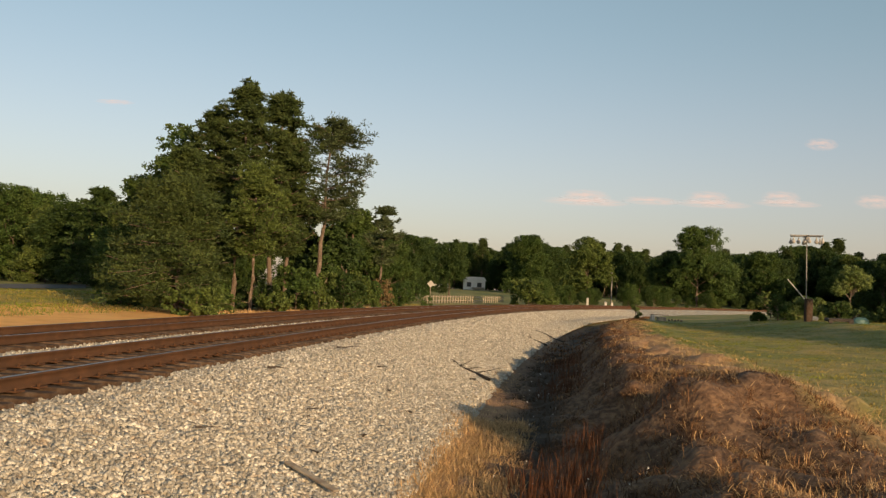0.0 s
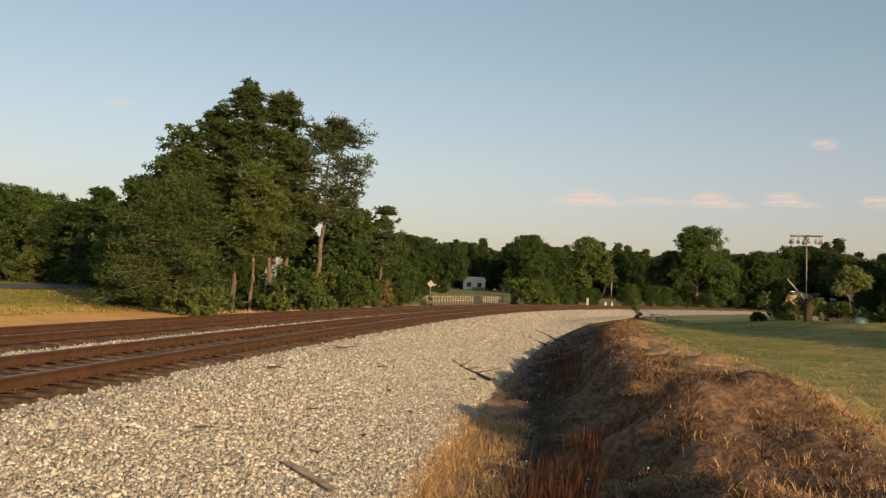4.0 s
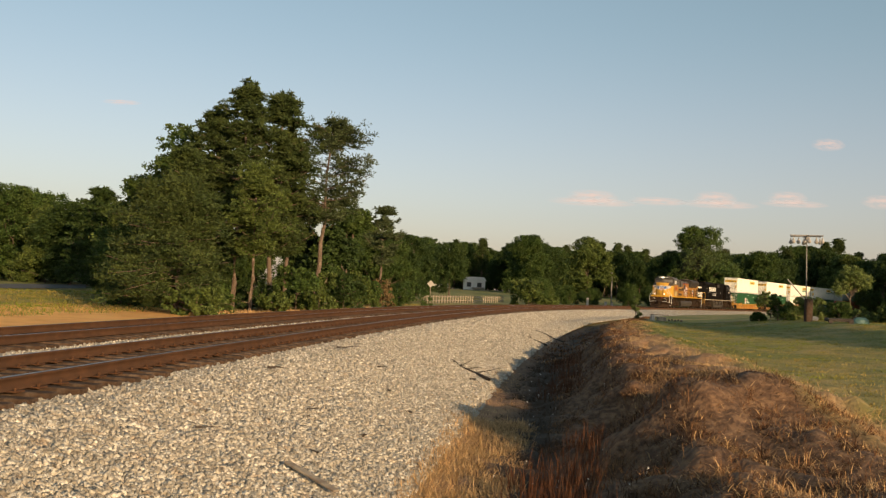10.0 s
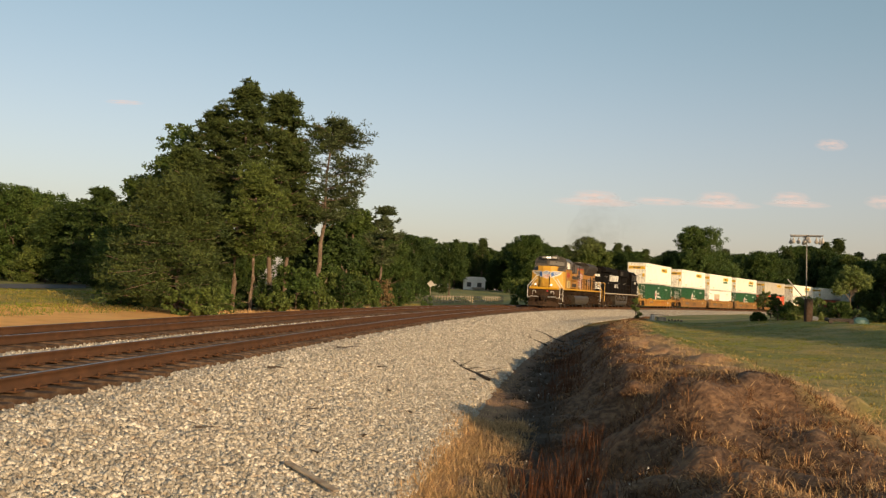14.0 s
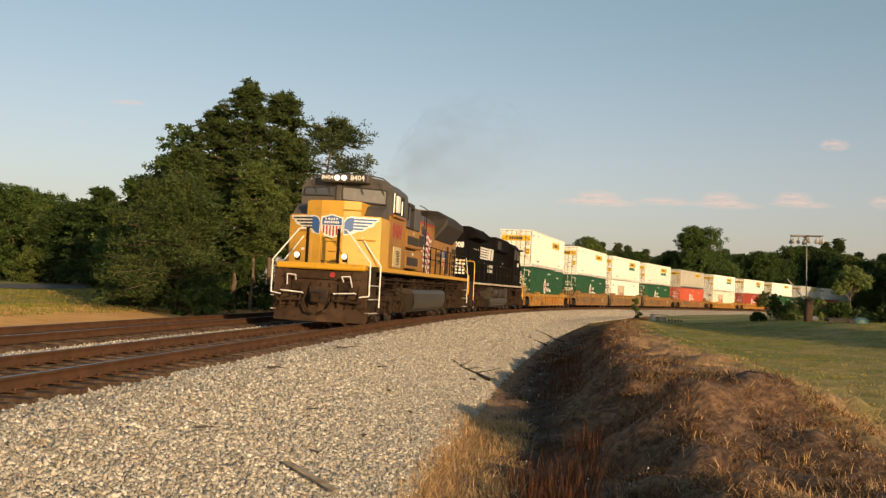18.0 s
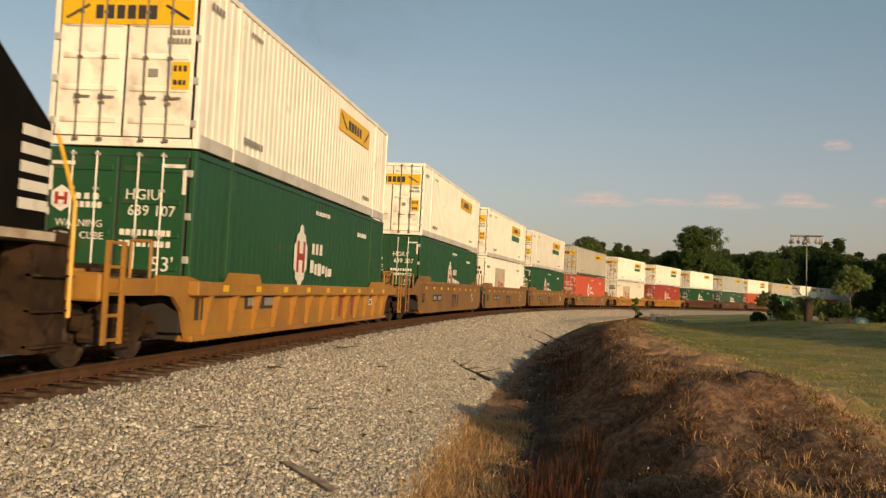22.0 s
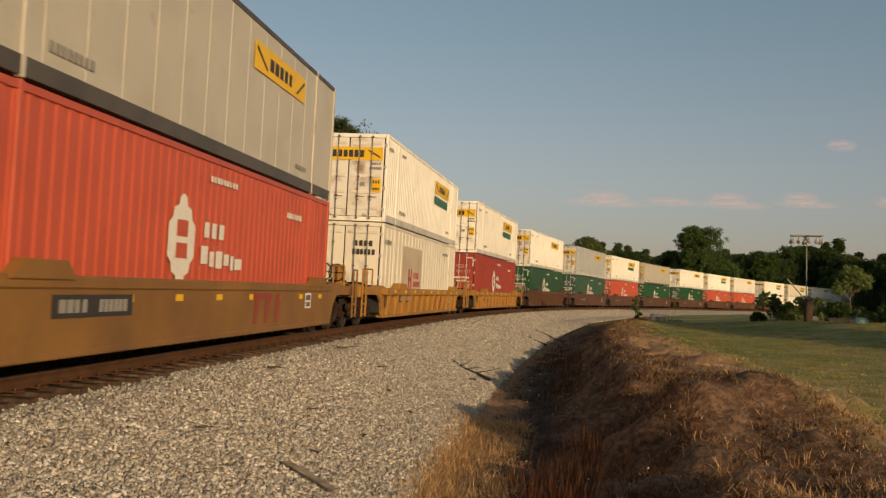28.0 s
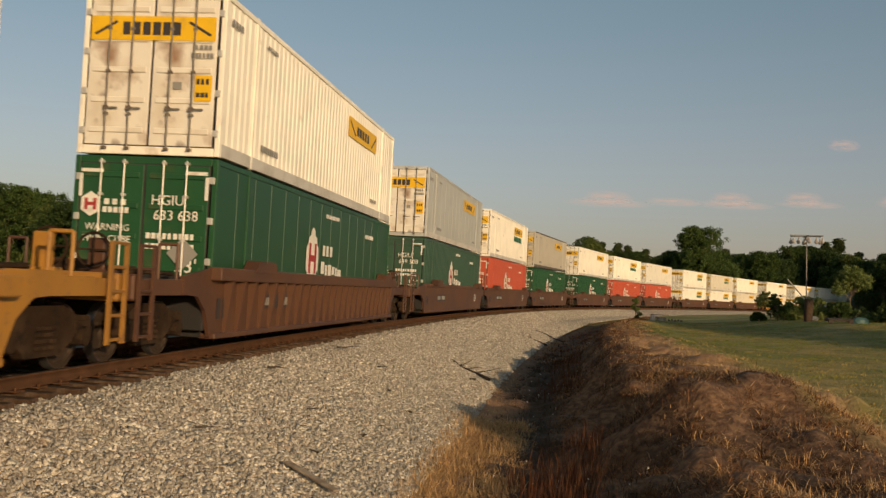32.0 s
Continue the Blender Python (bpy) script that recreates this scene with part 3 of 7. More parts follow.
def branch(name, label, s, lat, length, turn, r, seed, twigs=5, up=0.0, material="twig"):
    """A fallen, forked branch lying on the slope."""
    rng = np.random.default_rng(seed)
    x, y, th = on_track(s, lat)
    z = float(max(ground_z([x], [y])[0], bed_z(lat, s) if lat < 5.6 else -9)) + r + 0.03
    bm = bmesh.new()
    d = Vector((math.cos(turn), math.sin(turn), up))
    pts = []
    a = Vector((0, 0, 0))
    n = 6
    for i in range(n):
        b = a + (d + Vector((rng.normal() * .22, rng.normal() * .22, rng.normal() * .08))) * length / n
        limb(bm, a, b, r * (1 - i / (n + 1)), r * (1 - (i + 1) / (n + 1)), 0, None, 1, 6)
        pts.append(b)
        a = b
    for i in range(twigs):
        p = pts[int(rng.integers(0, n - 1))]
        e = p + Vector((rng.normal(), rng.normal(), abs(rng.normal()) * 0.45)) * length * 0.16
        limb(bm, p, e, r * 0.4, r * 0.12, 0.03, rng, 2, 5)
    ob = part(name, bm, M[material], None)
    ob.matrix_basis = Matrix.Translation((x, y, z))
    return tagged(ob, label, "branch")

# ---- trees ----
def leaf_cloud(rng, centers, radii, per, size, flat=0.0, slim=0.6):
    """Leaves as small bent quads round the clump centres: corners and quads."""
    c = np.repeat(np.asarray(centers), per, 0)
    r = np.repeat(np.asarray(radii), per)
    n = len(c)
    off = rng.normal(size=(n, 3))
    off /= np.linalg.norm(off, axis=1)[:, None]
    p = c + off * (r * rng.random(n) ** 0.45)[:, None] * np.array([1, 1, 1 - flat])
    a = rng.normal(size=(n, 3))
    a[:, 2] *= 0.7
    a /= np.linalg.norm(a, axis=1)[:, None]
    b = np.cross(a, rng.normal(size=(n, 3)))
    b /= np.linalg.norm(b, axis=1)[:, None]
    l = (size * rng.uniform(0.6, 1.35, n))[:, None]
    nrm = np.cross(a, b)
    v = np.stack([p - a * l, p + b * l * slim + nrm * l * 0.15, p + a * l, p - b * l * slim + nrm * l * 0.15], 1)
    return v.reshape(-1, 3), np.arange(4 * n).reshape(-1, 4)


def needle_cloud(rng, centers, radii, per, size):
    """Needles standing out from the middle of each tuft, a little upwards: corners and quads."""
    c = np.repeat(np.asarray(centers), per, 0)
    r = np.repeat(np.asarray(radii), per)[:, None]
    n = len(c)
    a = rng.normal(size=(n, 3))
    a[:, 2] = np.abs(a[:, 2]) * 0.9 - 0.25
    a /= np.linalg.norm(a, axis=1)[:, None]
    p = c + a * r * rng.uniform(0.15, 0.95, (n, 1)) * np.array([1, 1, 0.95])
    b = np.cross(a, rng.normal(size=(n, 3)))
    b /= np.linalg.norm(b, axis=1)[:, None]
    l = size * rng.uniform(0.7, 1.3, (n, 1))
    v = np.stack([p - a * l, p + b * l * 0.26, p + a * l, p - b * l * 0.26], 1)
    return v.reshape(-1, 3), np.arange(4 * n).reshape(-1, 4)


def make_tree(name, x, y, height, half, seed, leaf, bark, label, lobes=9, clear=0.22, clumps=240, per=26, size=0.16, pine=False, trunk_r=None, lean=(0, 0), open_=0.0, group="", z=None):
    """A tree: a tapered trunk with limbs, and a crown of many small leaves in uneven clumps."""
    rng = np.random.default_rng(seed)
    z0 = float(ground_z([x], [y])[0]) if z is None else z
    root = tagged(new(name), label, "tree", group)
    root.matrix_basis = Matrix.Translation((x, y, z0 - 0.05))
    bm = bmesh.new()
    r = trunk_r or height * 0.017
    top = Vector((lean[0], lean[1], height * (0.93 if pine else 0.7)))
    limb(bm, (0, 0, 0), top, r, r * 0.2, 0.006, rng, 8, 9)
    cs, rs = [], []
    if pine:
        levels = int(lobes)
        for i in range(levels):
            f = clear + (1 - clear) * (i + rng.uniform(0.1, 0.9)) / levels
            g = (f - clear) / (1 - clear)
            wide = half * min(0.55 + 1.6 * g, 0.12 + 1.1 * (1 - g) ** 0.8) * (0.9 + 0.18 * math.sin(i * 1.7 + seed) + 0.13 * np.clip(rng.normal(), -1.5, 1.2))
            if open_:      # a domed, airy crown
                wide = half * (0.40 + 0.55 * math.sin(math.pi * min(1.0, g + 0.08))) * (1 - 0.35 * g * g) * rng.uniform(0.85, 1.0)
            for j in range(6):
                ang = rng.uniform(0, 6.283)
                a = top * (f * height / top.z) if f * height < top.z else top
                reach = wide * rng.uniform(0.45, 1.1)
                b = a + Vector((math.cos(ang) * reach, math.sin(ang) * reach, reach * (rng.uniform(-0.2, 0.3) if clear < 0.05 else rng.uniform(0.05, 0.75) * (1 - 0.7 * g))))
                limb(bm, a, b, r * 0.26 * (1.15 - f), 0.012, 0.06, rng, 3, 5)
                if rng.random() < open_:
                    continue
                for q in range(max(2, int(clumps / (levels * 6)))):
                    t = rng.uniform(0.35, 1.05)
                    cs.append(a.lerp(b, t) + Vector((rng.normal(), rng.normal(), rng.normal() * 0.7)) * half * 0.09)
                    rs.append(half * rng.uniform(0.07, 0.15))
        for q in range(max(3, clumps // 25)):
            cs.append(top + Vector((rng.normal() * 0.1 * half, rng.normal() * 0.1 * half, rng.uniform(-0.1, 0.06) * height)))
            rs.append(half * 0.09)
    else:
        for i in range(lobes):
            ang, f = i * 2.4 + rng.uniform(-0.5, 0.5), rng.uniform(0, 1)
            h = clear + (0.92 - clear) * (0.1 + 0.9 * f)
            reach = half * (0.85 - 0.55 * f ** 2) * rng.uniform(0.55, 0.95)
            c = Vector((math.cos(ang) * reach + lean[0] * h, math.sin(ang) * reach + lean[1] * h, height * h))
            a = Vector((lean[0], lean[1], 0)) * h * 0.5 + Vector((0, 0, height * max(clear * 0.7, h * 0.6)))
            limb(bm, a, c, r * 0.4, 0.03, 0.05, rng, 3, 5)
            lr = half * rng.uniform(0.36, 0.56)
            k = clumps // lobes
            d = rng.normal(size=(k, 3))
            d /= np.linalg.norm(d, axis=1)[:, None]
            for v, q in zip(d, rng.random(k)):
                if rng.random() < open_:
                    continue
                p = c + Vector(v * lr * (0.55 + 0.5 * q) * np.array([1, 1, 0.85]))
                if p.z < height * clear * 0.6:
                    p.z = height * clear * 0.6 + rng.random() * 0.4
                p.z = min(p.z, height * 0.99)
                cs.append(p)
                rs.append(lr * rng.uniform(0.16, 0.34))
    part("trunk", bm, M[bark], root)
    cs, rs = np.array([c[:] for c in cs]), np.array(rs)
    co, q = needle_cloud(rng, cs, rs, per, size) if pine else leaf_cloud(rng, cs, rs, per, size, 0.15)
    part("crown", fast_mesh("crown", co, q, M[leaf]), None, root)
    return root


def tree_copy(src, x, y, turn, scale, z=None):
    zz = float(ground_z([x], [y])[0]) if z is None else z
    ob = copy_thing(src, Matrix.Translation((x, y, zz - 0.05)) @ Matrix.Rotation(turn, 4, "Z"))
    ob.scale = (scale * random.uniform(0.9, 1.15), scale * random.uniform(0.9, 1.15), scale)
    return ob


# the clump of pines and oaks behind the second line
G1 = "clump of trees behind the railway"
DENSE, AIRY = "tall dark green pine with a dense irregular crown", "tall thin pine with an open airy crown on a bare trunk"
make_tree("pine_tree", -12.5, 58, 14.0, 2.7, 1, "leaf_pine", "bark_pine", DENSE, 24, 0.22, 1300, 36, 0.12, True, 0.17, (0.3, 0), group=G1)
make_tree("pine_tree", -9.9, 61, 11.2, 2.6, 33, "leaf_pine", "bark_pine", DENSE, 20, 0.3, 1000, 34, 0.12, True, 0.15, (0.2, 0), group=G1)
make_tree("pine_tree", -10.7, 60, 13.9, 3.0, 2, "leaf_pine", "bark_pine", DENSE, 24, 0.24, 1300, 36, 0.12, True, 0.17, (0.3, 0), group=G1)
make_tree("pine_tree", -14.6, 59, 12.5, 2.8, 15, "leaf_pine", "bark_pine", DENSE, 22, 0.15, 1200, 36, 0.12, True, 0.17, (0.2, 0), group=G1)
make_tree("oak_tree", -16.9, 64, 11.9, 3.2, 19, "leaf_oak", "bark", "green oak standing close among pines", 16, 0.08, 900, 46, 0.10, group=G1)
make_tree("pine_tree", -15.4, 57, 9.6, 2.9, 31, "leaf_pine", "bark_pine", DENSE, 16, 0.1, 1000, 36, 0.12, True, 0.15, group=G1)
make_tree("pine_tree", -10.6, 54, 8.4, 2.6, 16, "leaf_light", "bark_pine", "younger pine with lighter green boughs", 14, 0.36, 800, 36, 0.11, True, 0.12, group=G1)
make_tree("oak_tree", -19.4, 66, 10.9, 3.4, 3, "leaf_oak", "bark", "broad green oak with a rounded crown", 16, 0.10, 900, 48, 0.10, group=G1)
make_tree("oak_tree", -22.3, 70, 8.9, 3.2, 4, "leaf_light", "bark", "green broadleaf tree with loose outer twigs", 14, 0.10, 640, 42, 0.10, open_=0.1, group=G1)
make_tree("pine_tree", -8.2, 63, 12.9, 4.1, 5, "leaf_airy", "bark_pine", AIRY, 10, 0.44, 620, 40, 0.11, True, 0.19, (0.6, 0), 0.10, group=G1)
make_tree("pine_tree", -13.4, 49, 6.7, 4.4, 6, "leaf_pine", "bark_pine", "low bushy pine with drooping boughs", 18, 0.03, 1500, 36, 0.10, True, 0.13, group=G1)
make_tree("pine_tree", -16.6, 55, 7.2, 3.4, 17, "leaf_pine", "bark_pine", "low bushy pine with drooping boughs", 14, 0.03, 1000, 38, 0.11, True, 0.13, group=G1)
make_tree("pine_tree", -6.3, 100, 10.2, 3.0, 7, "leaf_airy", "bark_pine", "pine with a ragged flat-topped crown", 9, 0.38, 380, 34, 0.16, True, 0.16, open_=0.12, group=G1)
make_tree("oak_tree", -8.6, 68, 9.0, 2.8, 8, "leaf_dark", "bark", "dark green broadleaf tree", 11, 0.08, 520, 44, 0.12, group=G1)
make_tree("oak_tree", -7.3, 74, 7.6, 2.4, 9, "leaf_oak", "bark", "green broadleaf tree among the pines", 10, 0.06, 480, 44, 0.12, group=G1)
make_tree("pine_tree", -30.6, 86, 9.2, 3.4, 18, "leaf_dark", "bark", "dark conical cedar beside the road", 14, 0.02, 800, 34, 0.17, True, 0.14, group=G1)


def bush(name, x, y, h, half, seed, leaf, label, clumps=110, per=30, size=0.09, lobes=7):
    ob = make_tree(name, x, y, h, half, seed, leaf, "bark", label, lobes, 0.02, clumps, per, size, trunk_r=0.035)
    return tagged(ob, category="bush")


for k, (x, y, h, w, lf) in enumerate(((-9.0, 53, 1.4, 1.1, "leaf_light"), (-8.2, 55, 2.6, 1.5, "leaf_oak"), (-7.4, 59, 2.4, 1.4, "leaf_light"), (-6.4, 64, 2.7, 1.6, "leaf_dark"), (-5.9, 69, 3.0, 1.6, "leaf_light"), (-5.0, 76, 2.3, 1.5, "leaf_dry"),
                                      (-4.2, 84, 2.2, 1.9, "leaf_oak"), (-2.9, 90, 2.3, 2.0, "leaf_oak"), (-11.6, 46, 1.3, 1.5, "leaf_light"), (-7.9, 66, 5.2, 1.7, "leaf_oak"), (-17.4, 54, 1.5, 1.6, "leaf_dark"), (-14.5, 63, 2.6, 1.9, "leaf_dark"), (-12.0, 62, 2.4, 1.8, "leaf_dark"), (-10.2, 64, 2.8, 1.8, "leaf_dark"), (-13.4, 56, 2.2, 1.6, "leaf_oak"), (-11.0, 58.5, 2.0, 1.5, "leaf_dark"), (-9.2, 61, 2.2, 1.5, "leaf_oak"))):
    bush("bush", x, y, h, w, 40 + k, lf, "leafy green bush at the edge of the trees" if lf != "leaf_dry" else "dry brownish bush at the edge of the trees")

# the woods behind
woods = [make_tree("broadleaf_tree", -40, 118, 9.6, 4.0, 21, "leaf_dark", "bark", "dark green broadleaf tree in the wood edge", 13, 0.05, 837, 46, 0.115, group="woods"),
         make_tree("broadleaf_tree", -48, 116, 10.5, 4.4, 22, "leaf_oak", "bark", "green broadleaf tree in the wood edge", 15, 0.04, 864, 46, 0.115, group="woods"),
         make_tree("broadleaf_tree", -33, 124, 9.0, 3.6, 23, "leaf_light", "bark", "lighter green broadleaf tree in the wood edge", 12, 0.04, 810, 46, 0.115, group="woods"),
         make_tree("pine_tree", -56, 122, 11.0, 3.0, 24, "leaf_pine", "bark_pine", "dark pine in the wood edge", 11, 0.1, 837, 46, 0.115, True, group="woods"),
         make_tree("broadleaf_tree", -64, 126, 10.0, 3.4, 25, "leaf_dark", "bark", "narrow dark green tree in the wood edge", 14, 0.04, 810, 46, 0.115, group="woods")]
random.seed(5)
for i in range(44):
    px = -80 + i * 1.75 + random.uniform(-1.2, 1.2)
    tree_copy(woods[random.choice((1, 1, 1, 2, 2, 3, 4))], px, 110 + random.uniform(-2, 16) + 0.12 * (px + 78), random.uniform(0, 6.28), random.uniform(0.5, 1.08))
for i in range(104):
    f = i / 103
    ang = radians(-3.4 + 34.4 * f)
    field = smooth(-2.6, -1.6, math.degrees(ang)) * (1 - smooth(3.6, 4.8, math.degrees(ang)))     # an open field with a house
    back = smooth(18.5, 20.5, math.degrees(ang)) * (1 - smooth(23.4, 24.2, math.degrees(ang)))       # behind the far end of the curve
    d = 232 + 60 * math.sin(3.1 * f) + random.uniform(-14, 30) + 95 * field + 42 * back
    tall = random.uniform(0.95, 1.4) * (1 + 0.15 * field + 0.15 * back + 0.30 * smooth(16, 21, math.degrees(ang)))
    tree_copy(woods[random.choice((0, 0, 1, 1, 2, 3, 3, 4))], d * math.sin(ang), d * math.cos(ang), random.uniform(0, 6.28), tall)
    if i % 2:
        d += 24
        tree_copy(woods[random.choice((0, 0, 3, 4))], d * math.sin(ang), d * math.cos(ang), random.uniform(0, 6.28), tall * random.uniform(1.05, 1.3))
for i in range(40):     # undergrowth along the far side of the curve
    s = 118 + i * 5.2 + random.uniform(-2, 2)
    x, y, th = on_track(s, -13 - random.uniform(0, 9))
    if x < 12 and y > 100:
        continue
    tree_copy(woods[random.choice((0, 1, 2, 2))], x, y, random.uniform(0, 6.28), random.uniform(0.2, 0.46))
for i in range(70):      # the deep of the wood
    ang = radians(-3.0 + 34.0 * (i + random.uniform(0, 0.8)) / 70)
    d = 300 + random.uniform(0, 45)
    tree_copy(woods[random.choice((0, 0, 1, 3, 4))], d * math.sin(ang), d * math.cos(ang), random.uniform(0, 6.28), random.uniform(1.25, 1.6))
for i in range(12):
    tree_copy(woods[random.choice((0, 1, 3, 4))], -46 + i * 1.9, 112 + random.uniform(-3, 8), random.uniform(0, 6.28), random.uniform(0.6, 0.85))
tree_copy(woods[0], -40.0, 104, 0.7, 0.92)
tree_copy(woods[4], -36.6, 100, 2.7, 0.9)
tree_copy(woods[2], -43.5, 106, 1.7, 0.95)
tree_copy(woods[1], 63.2, 238, 0.4, 1.85)
tree_copy(woods[0], 57.0, 244, 1.9, 1.4)
tree_copy(woods[0], 69.5, 244, 2.6, 1.4)
tree_copy(woods[2], 28.8, 190, 1.2, 1.45)
tree_copy(woods[0], 1.5, 178, 0.2, 1.02)
tree_copy(woods[4], -4.0, 140, 0.9, 0.92)
tree_copy(woods[3], -5.5, 150, 0.9, 0.85)
tree_copy(woods[0], -8.5, 128, 0.3, 0.85)
tree_copy(woods[1], -6.2, 118, 1.3, 0.7)
tree_copy(woods[1], 23.2, 262, 2.2, 1.5)
bush("bush", 11.5, 126, 3.4, 3.3, 61, "leaf_light", "broad rounded light green bush by the line", 220, 30, 0.16, 9)
# garden plants beyond the lawn
for k, (x, y, h, w, lf) in enumerate(((21.0, 60, 1.7, 0.75, "leaf_oak"), (22.0, 61, 1.2, 0.8, "leaf_bright"), (22.9, 60.5, 1.5, 0.7, "leaf_bright"), (23.8, 61, 1.4, 0.8, "leaf_bright"), (24.8, 60, 1.2, 0.8, "leaf_oak"), (25.7, 61.5, 1.2, 0.8, "leaf_bright"),
                                      (26.5, 60, 1.0, 0.8, "leaf_bright"), (28.2, 61, 1.0, 0.9, "leaf_bright"), (24.2, 64, 1.5, 1.0, "leaf_bright"), (29.4, 63, 1.0, 0.9, "leaf_oak"), (22.6, 66, 2.2, 0.9, "leaf_bright"), (15.2, 75, 1.7, 0.4, "leaf_bright"), (20.8, 63, 0.6, 0.5, "leaf_oak"), (27.3, 58.5, 1.4, 0.9, "leaf_dark"), (27.0, 55, 1.3, 0.5, "leaf_bright"), (25.4, 63, 1.1, 0.9, "leaf_dark"))):
    bush("garden_shrub", x, y, h, w, 70 + k, lf, "loose light green garden shrub beyond the lawn", 150, 30, 0.06)
willow = make_tree("willow_tree", 31.0, 73, 4.1, 1.4, 90, "leaf_bright", "bark", "light green weeping willow with drooping twigs", 14, 0.36, 420, 26, 0.06, trunk_r=0.06)
# unseen row of flat-crowned trees, added beyond the garden to shade the lawn
unseen_shade_caster = make_tree("broadleaf_tree", 37.4, -2, 8.6, 1.3, 91, "leaf_oak", "bark", "unseen tree with a small flat crown, added to shade the lawn", 10, 0.88, 200, 30, 0.12, trunk_r=0.07, group="row beyond the garden")
for k in range(1, 19):
    tree_copy(unseen_shade_caster, 37.4 + 0.4 * math.sin(k * 2.1), -2 + k * 2.1, k * 1.3, 1.0 + 0.02 * math.sin(k * 3.3))
for k, (s, lat, ln, turn, r, tw, up, lab) in enumerate(((28.5, 5.3, 2.8, 1.94, 0.05, 9, 0.14, "dark forked dead branch lying on the ballast"), (27.6, 5.0, 1.5, 2.3, 0.03, 5, 0.12, "dark dead branch lying on the ballast"), (18.0, 2.05, 0.3, 0.2, 0.03, 1, 0.0, "reddish brown scrap of wood on the ballast"), (15.4, 4.4, 0.22, 1.2, 0.025, 0, 0.0, "short dark stick on the ballast"), (12.3, 2.9, 0.3, 0.3, 0.016, 1, 0.0, "short dark stick on the ballast"), (14.1, 3.3, 0.2, 2.0, 0.018, 0, 0.0, "short dark stick on the ballast"), (20.5, 3.9, 0.4, 1.7, 0.018, 1, 0.0, "short dark stick on the ballast"), (23.2, 3.1, 0.35, 0.9, 0.018, 1, 0.0, "short dark stick on the ballast"), (51.5, 5.7, 3.0, 2.1, 0.06, 6, 0.16, "dead branch sticking out of the ditch"),
                                                  (57, 6.2, 2.0, 2.2, 0.045, 5, 0.3, "dead branch sticking out of the ditch"), (13.4, 4.2, 0.42, 2.4, 0.014, 1, 0.0, "short dark stick on the ballast"), (15.8, 3.4, 0.3, 0.6, 0.012, 1, 0.0, "short dark stick on the ballast"), (24, 1.9, 0.6, 0.3, 0.02, 2, 0.0, "dark scrap of wood beside the ties"), (19, 4.6, 0.5, 2.2, 0.016, 2, 0.0, "short dark stick on the ballast"))):
    branch("fallen_branch", lab, s, lat, ln, turn, r, 300 + k, tw, up)

# ---- road, fence, house and garden things ----
def lay(name, pts0, pts1, material, label, cat, lift=0.03):
    """A strip on the ground between two edges given as (x, y) lists."""
    co, n = [], len(pts0)
    for p in pts0 + pts1:
        co.append((p[0], p[1], float(ground_z([p[0]], [p[1]])[0]) + lift))
    fa = [(i, i + 1, n + i + 1, n + i) for i in range(n - 1)]
    ob = part(name, data_mesh(name, co, [f[::-1] for f in fa], M[material]), None)
    return tagged(ob, label, cat, kind="structure")


ys = list(range(-40, 230, 6))
lay("road", [(-33.2, y) for y in ys], [(-40.4, y) for y in ys], "asphalt", "grey asphalt road behind the railway", "road", 0.06)

fence = tagged(new("fence"), "pale grey picket fence with close-set posts beyond the line", "fence")
for k in range(34):
    f = k / 33
    x, y = -1.9 + 11.6 * f, 112 + 38 * f
    z = float(ground_z([x], [y])[0])
    part("post", blk(x - 0.07, x + 0.07, y - 0.06, y + 0.06, z - 0.1, z + 1.0, 0.01), M["wood_grey"], fence)
for a, b in ((0.35, 0.43), (0.82, 0.92)):
    z0, z1 = float(ground_z([-1.9], [112])[0]), float(ground_z([9.7], [150])[0])
    part("rail", rod(bmesh.new(), (-1.9, 112.1, z0 + a), (9.7, 150.1, z1 + a), 0.05, 6), M["wood_grey"], fence)


def house():
    z = float(ground_z([10], [300])[0])
    root = tagged(new("house"), "small white house with a grey roof among trees", "house")
    part("wall", blk(6.9, 13.6, 298, 303, z - 0.3, z + 2.9), M["white_wall"], root)
    part("roof", plate([(6.4, z + 2.9), (14.1, z + 2.9), (13.0, z + 4.0), (7.5, z + 4.0)], "y", 297.6, 303.4), M["white_wall"], root)
    for a in (8.0, 11.2):
        w = part("window", blk(a, a + 1.2, 297.9, 297.99, z + 1.0, z + 2.2), M["glass"] if "glass" in M else M["asphalt"], root)
        part("frame", blk(a - 0.1, a + 1.3, 297.93, 297.96, z + 0.9, z + 2.3), M["wood_grey"], w)
    part("porch", blk(9.6, 13.4, 296.4, 298, z + 0.6, z + 0.8), M["wood_grey"], root)
    return root


house()
shed = tagged(new("shed"), "low white shed half hidden by trees", "shed")
part("wall", blk(-3.5, 2.2, 296, 299, 1.0, 2.9), M["white_wall"], shed)
part("roof", plate([(-3.9, 2.9), (2.6, 2.9), (-0.6, 3.6)], "y", 295.7, 299.3), M["roof"], shed)


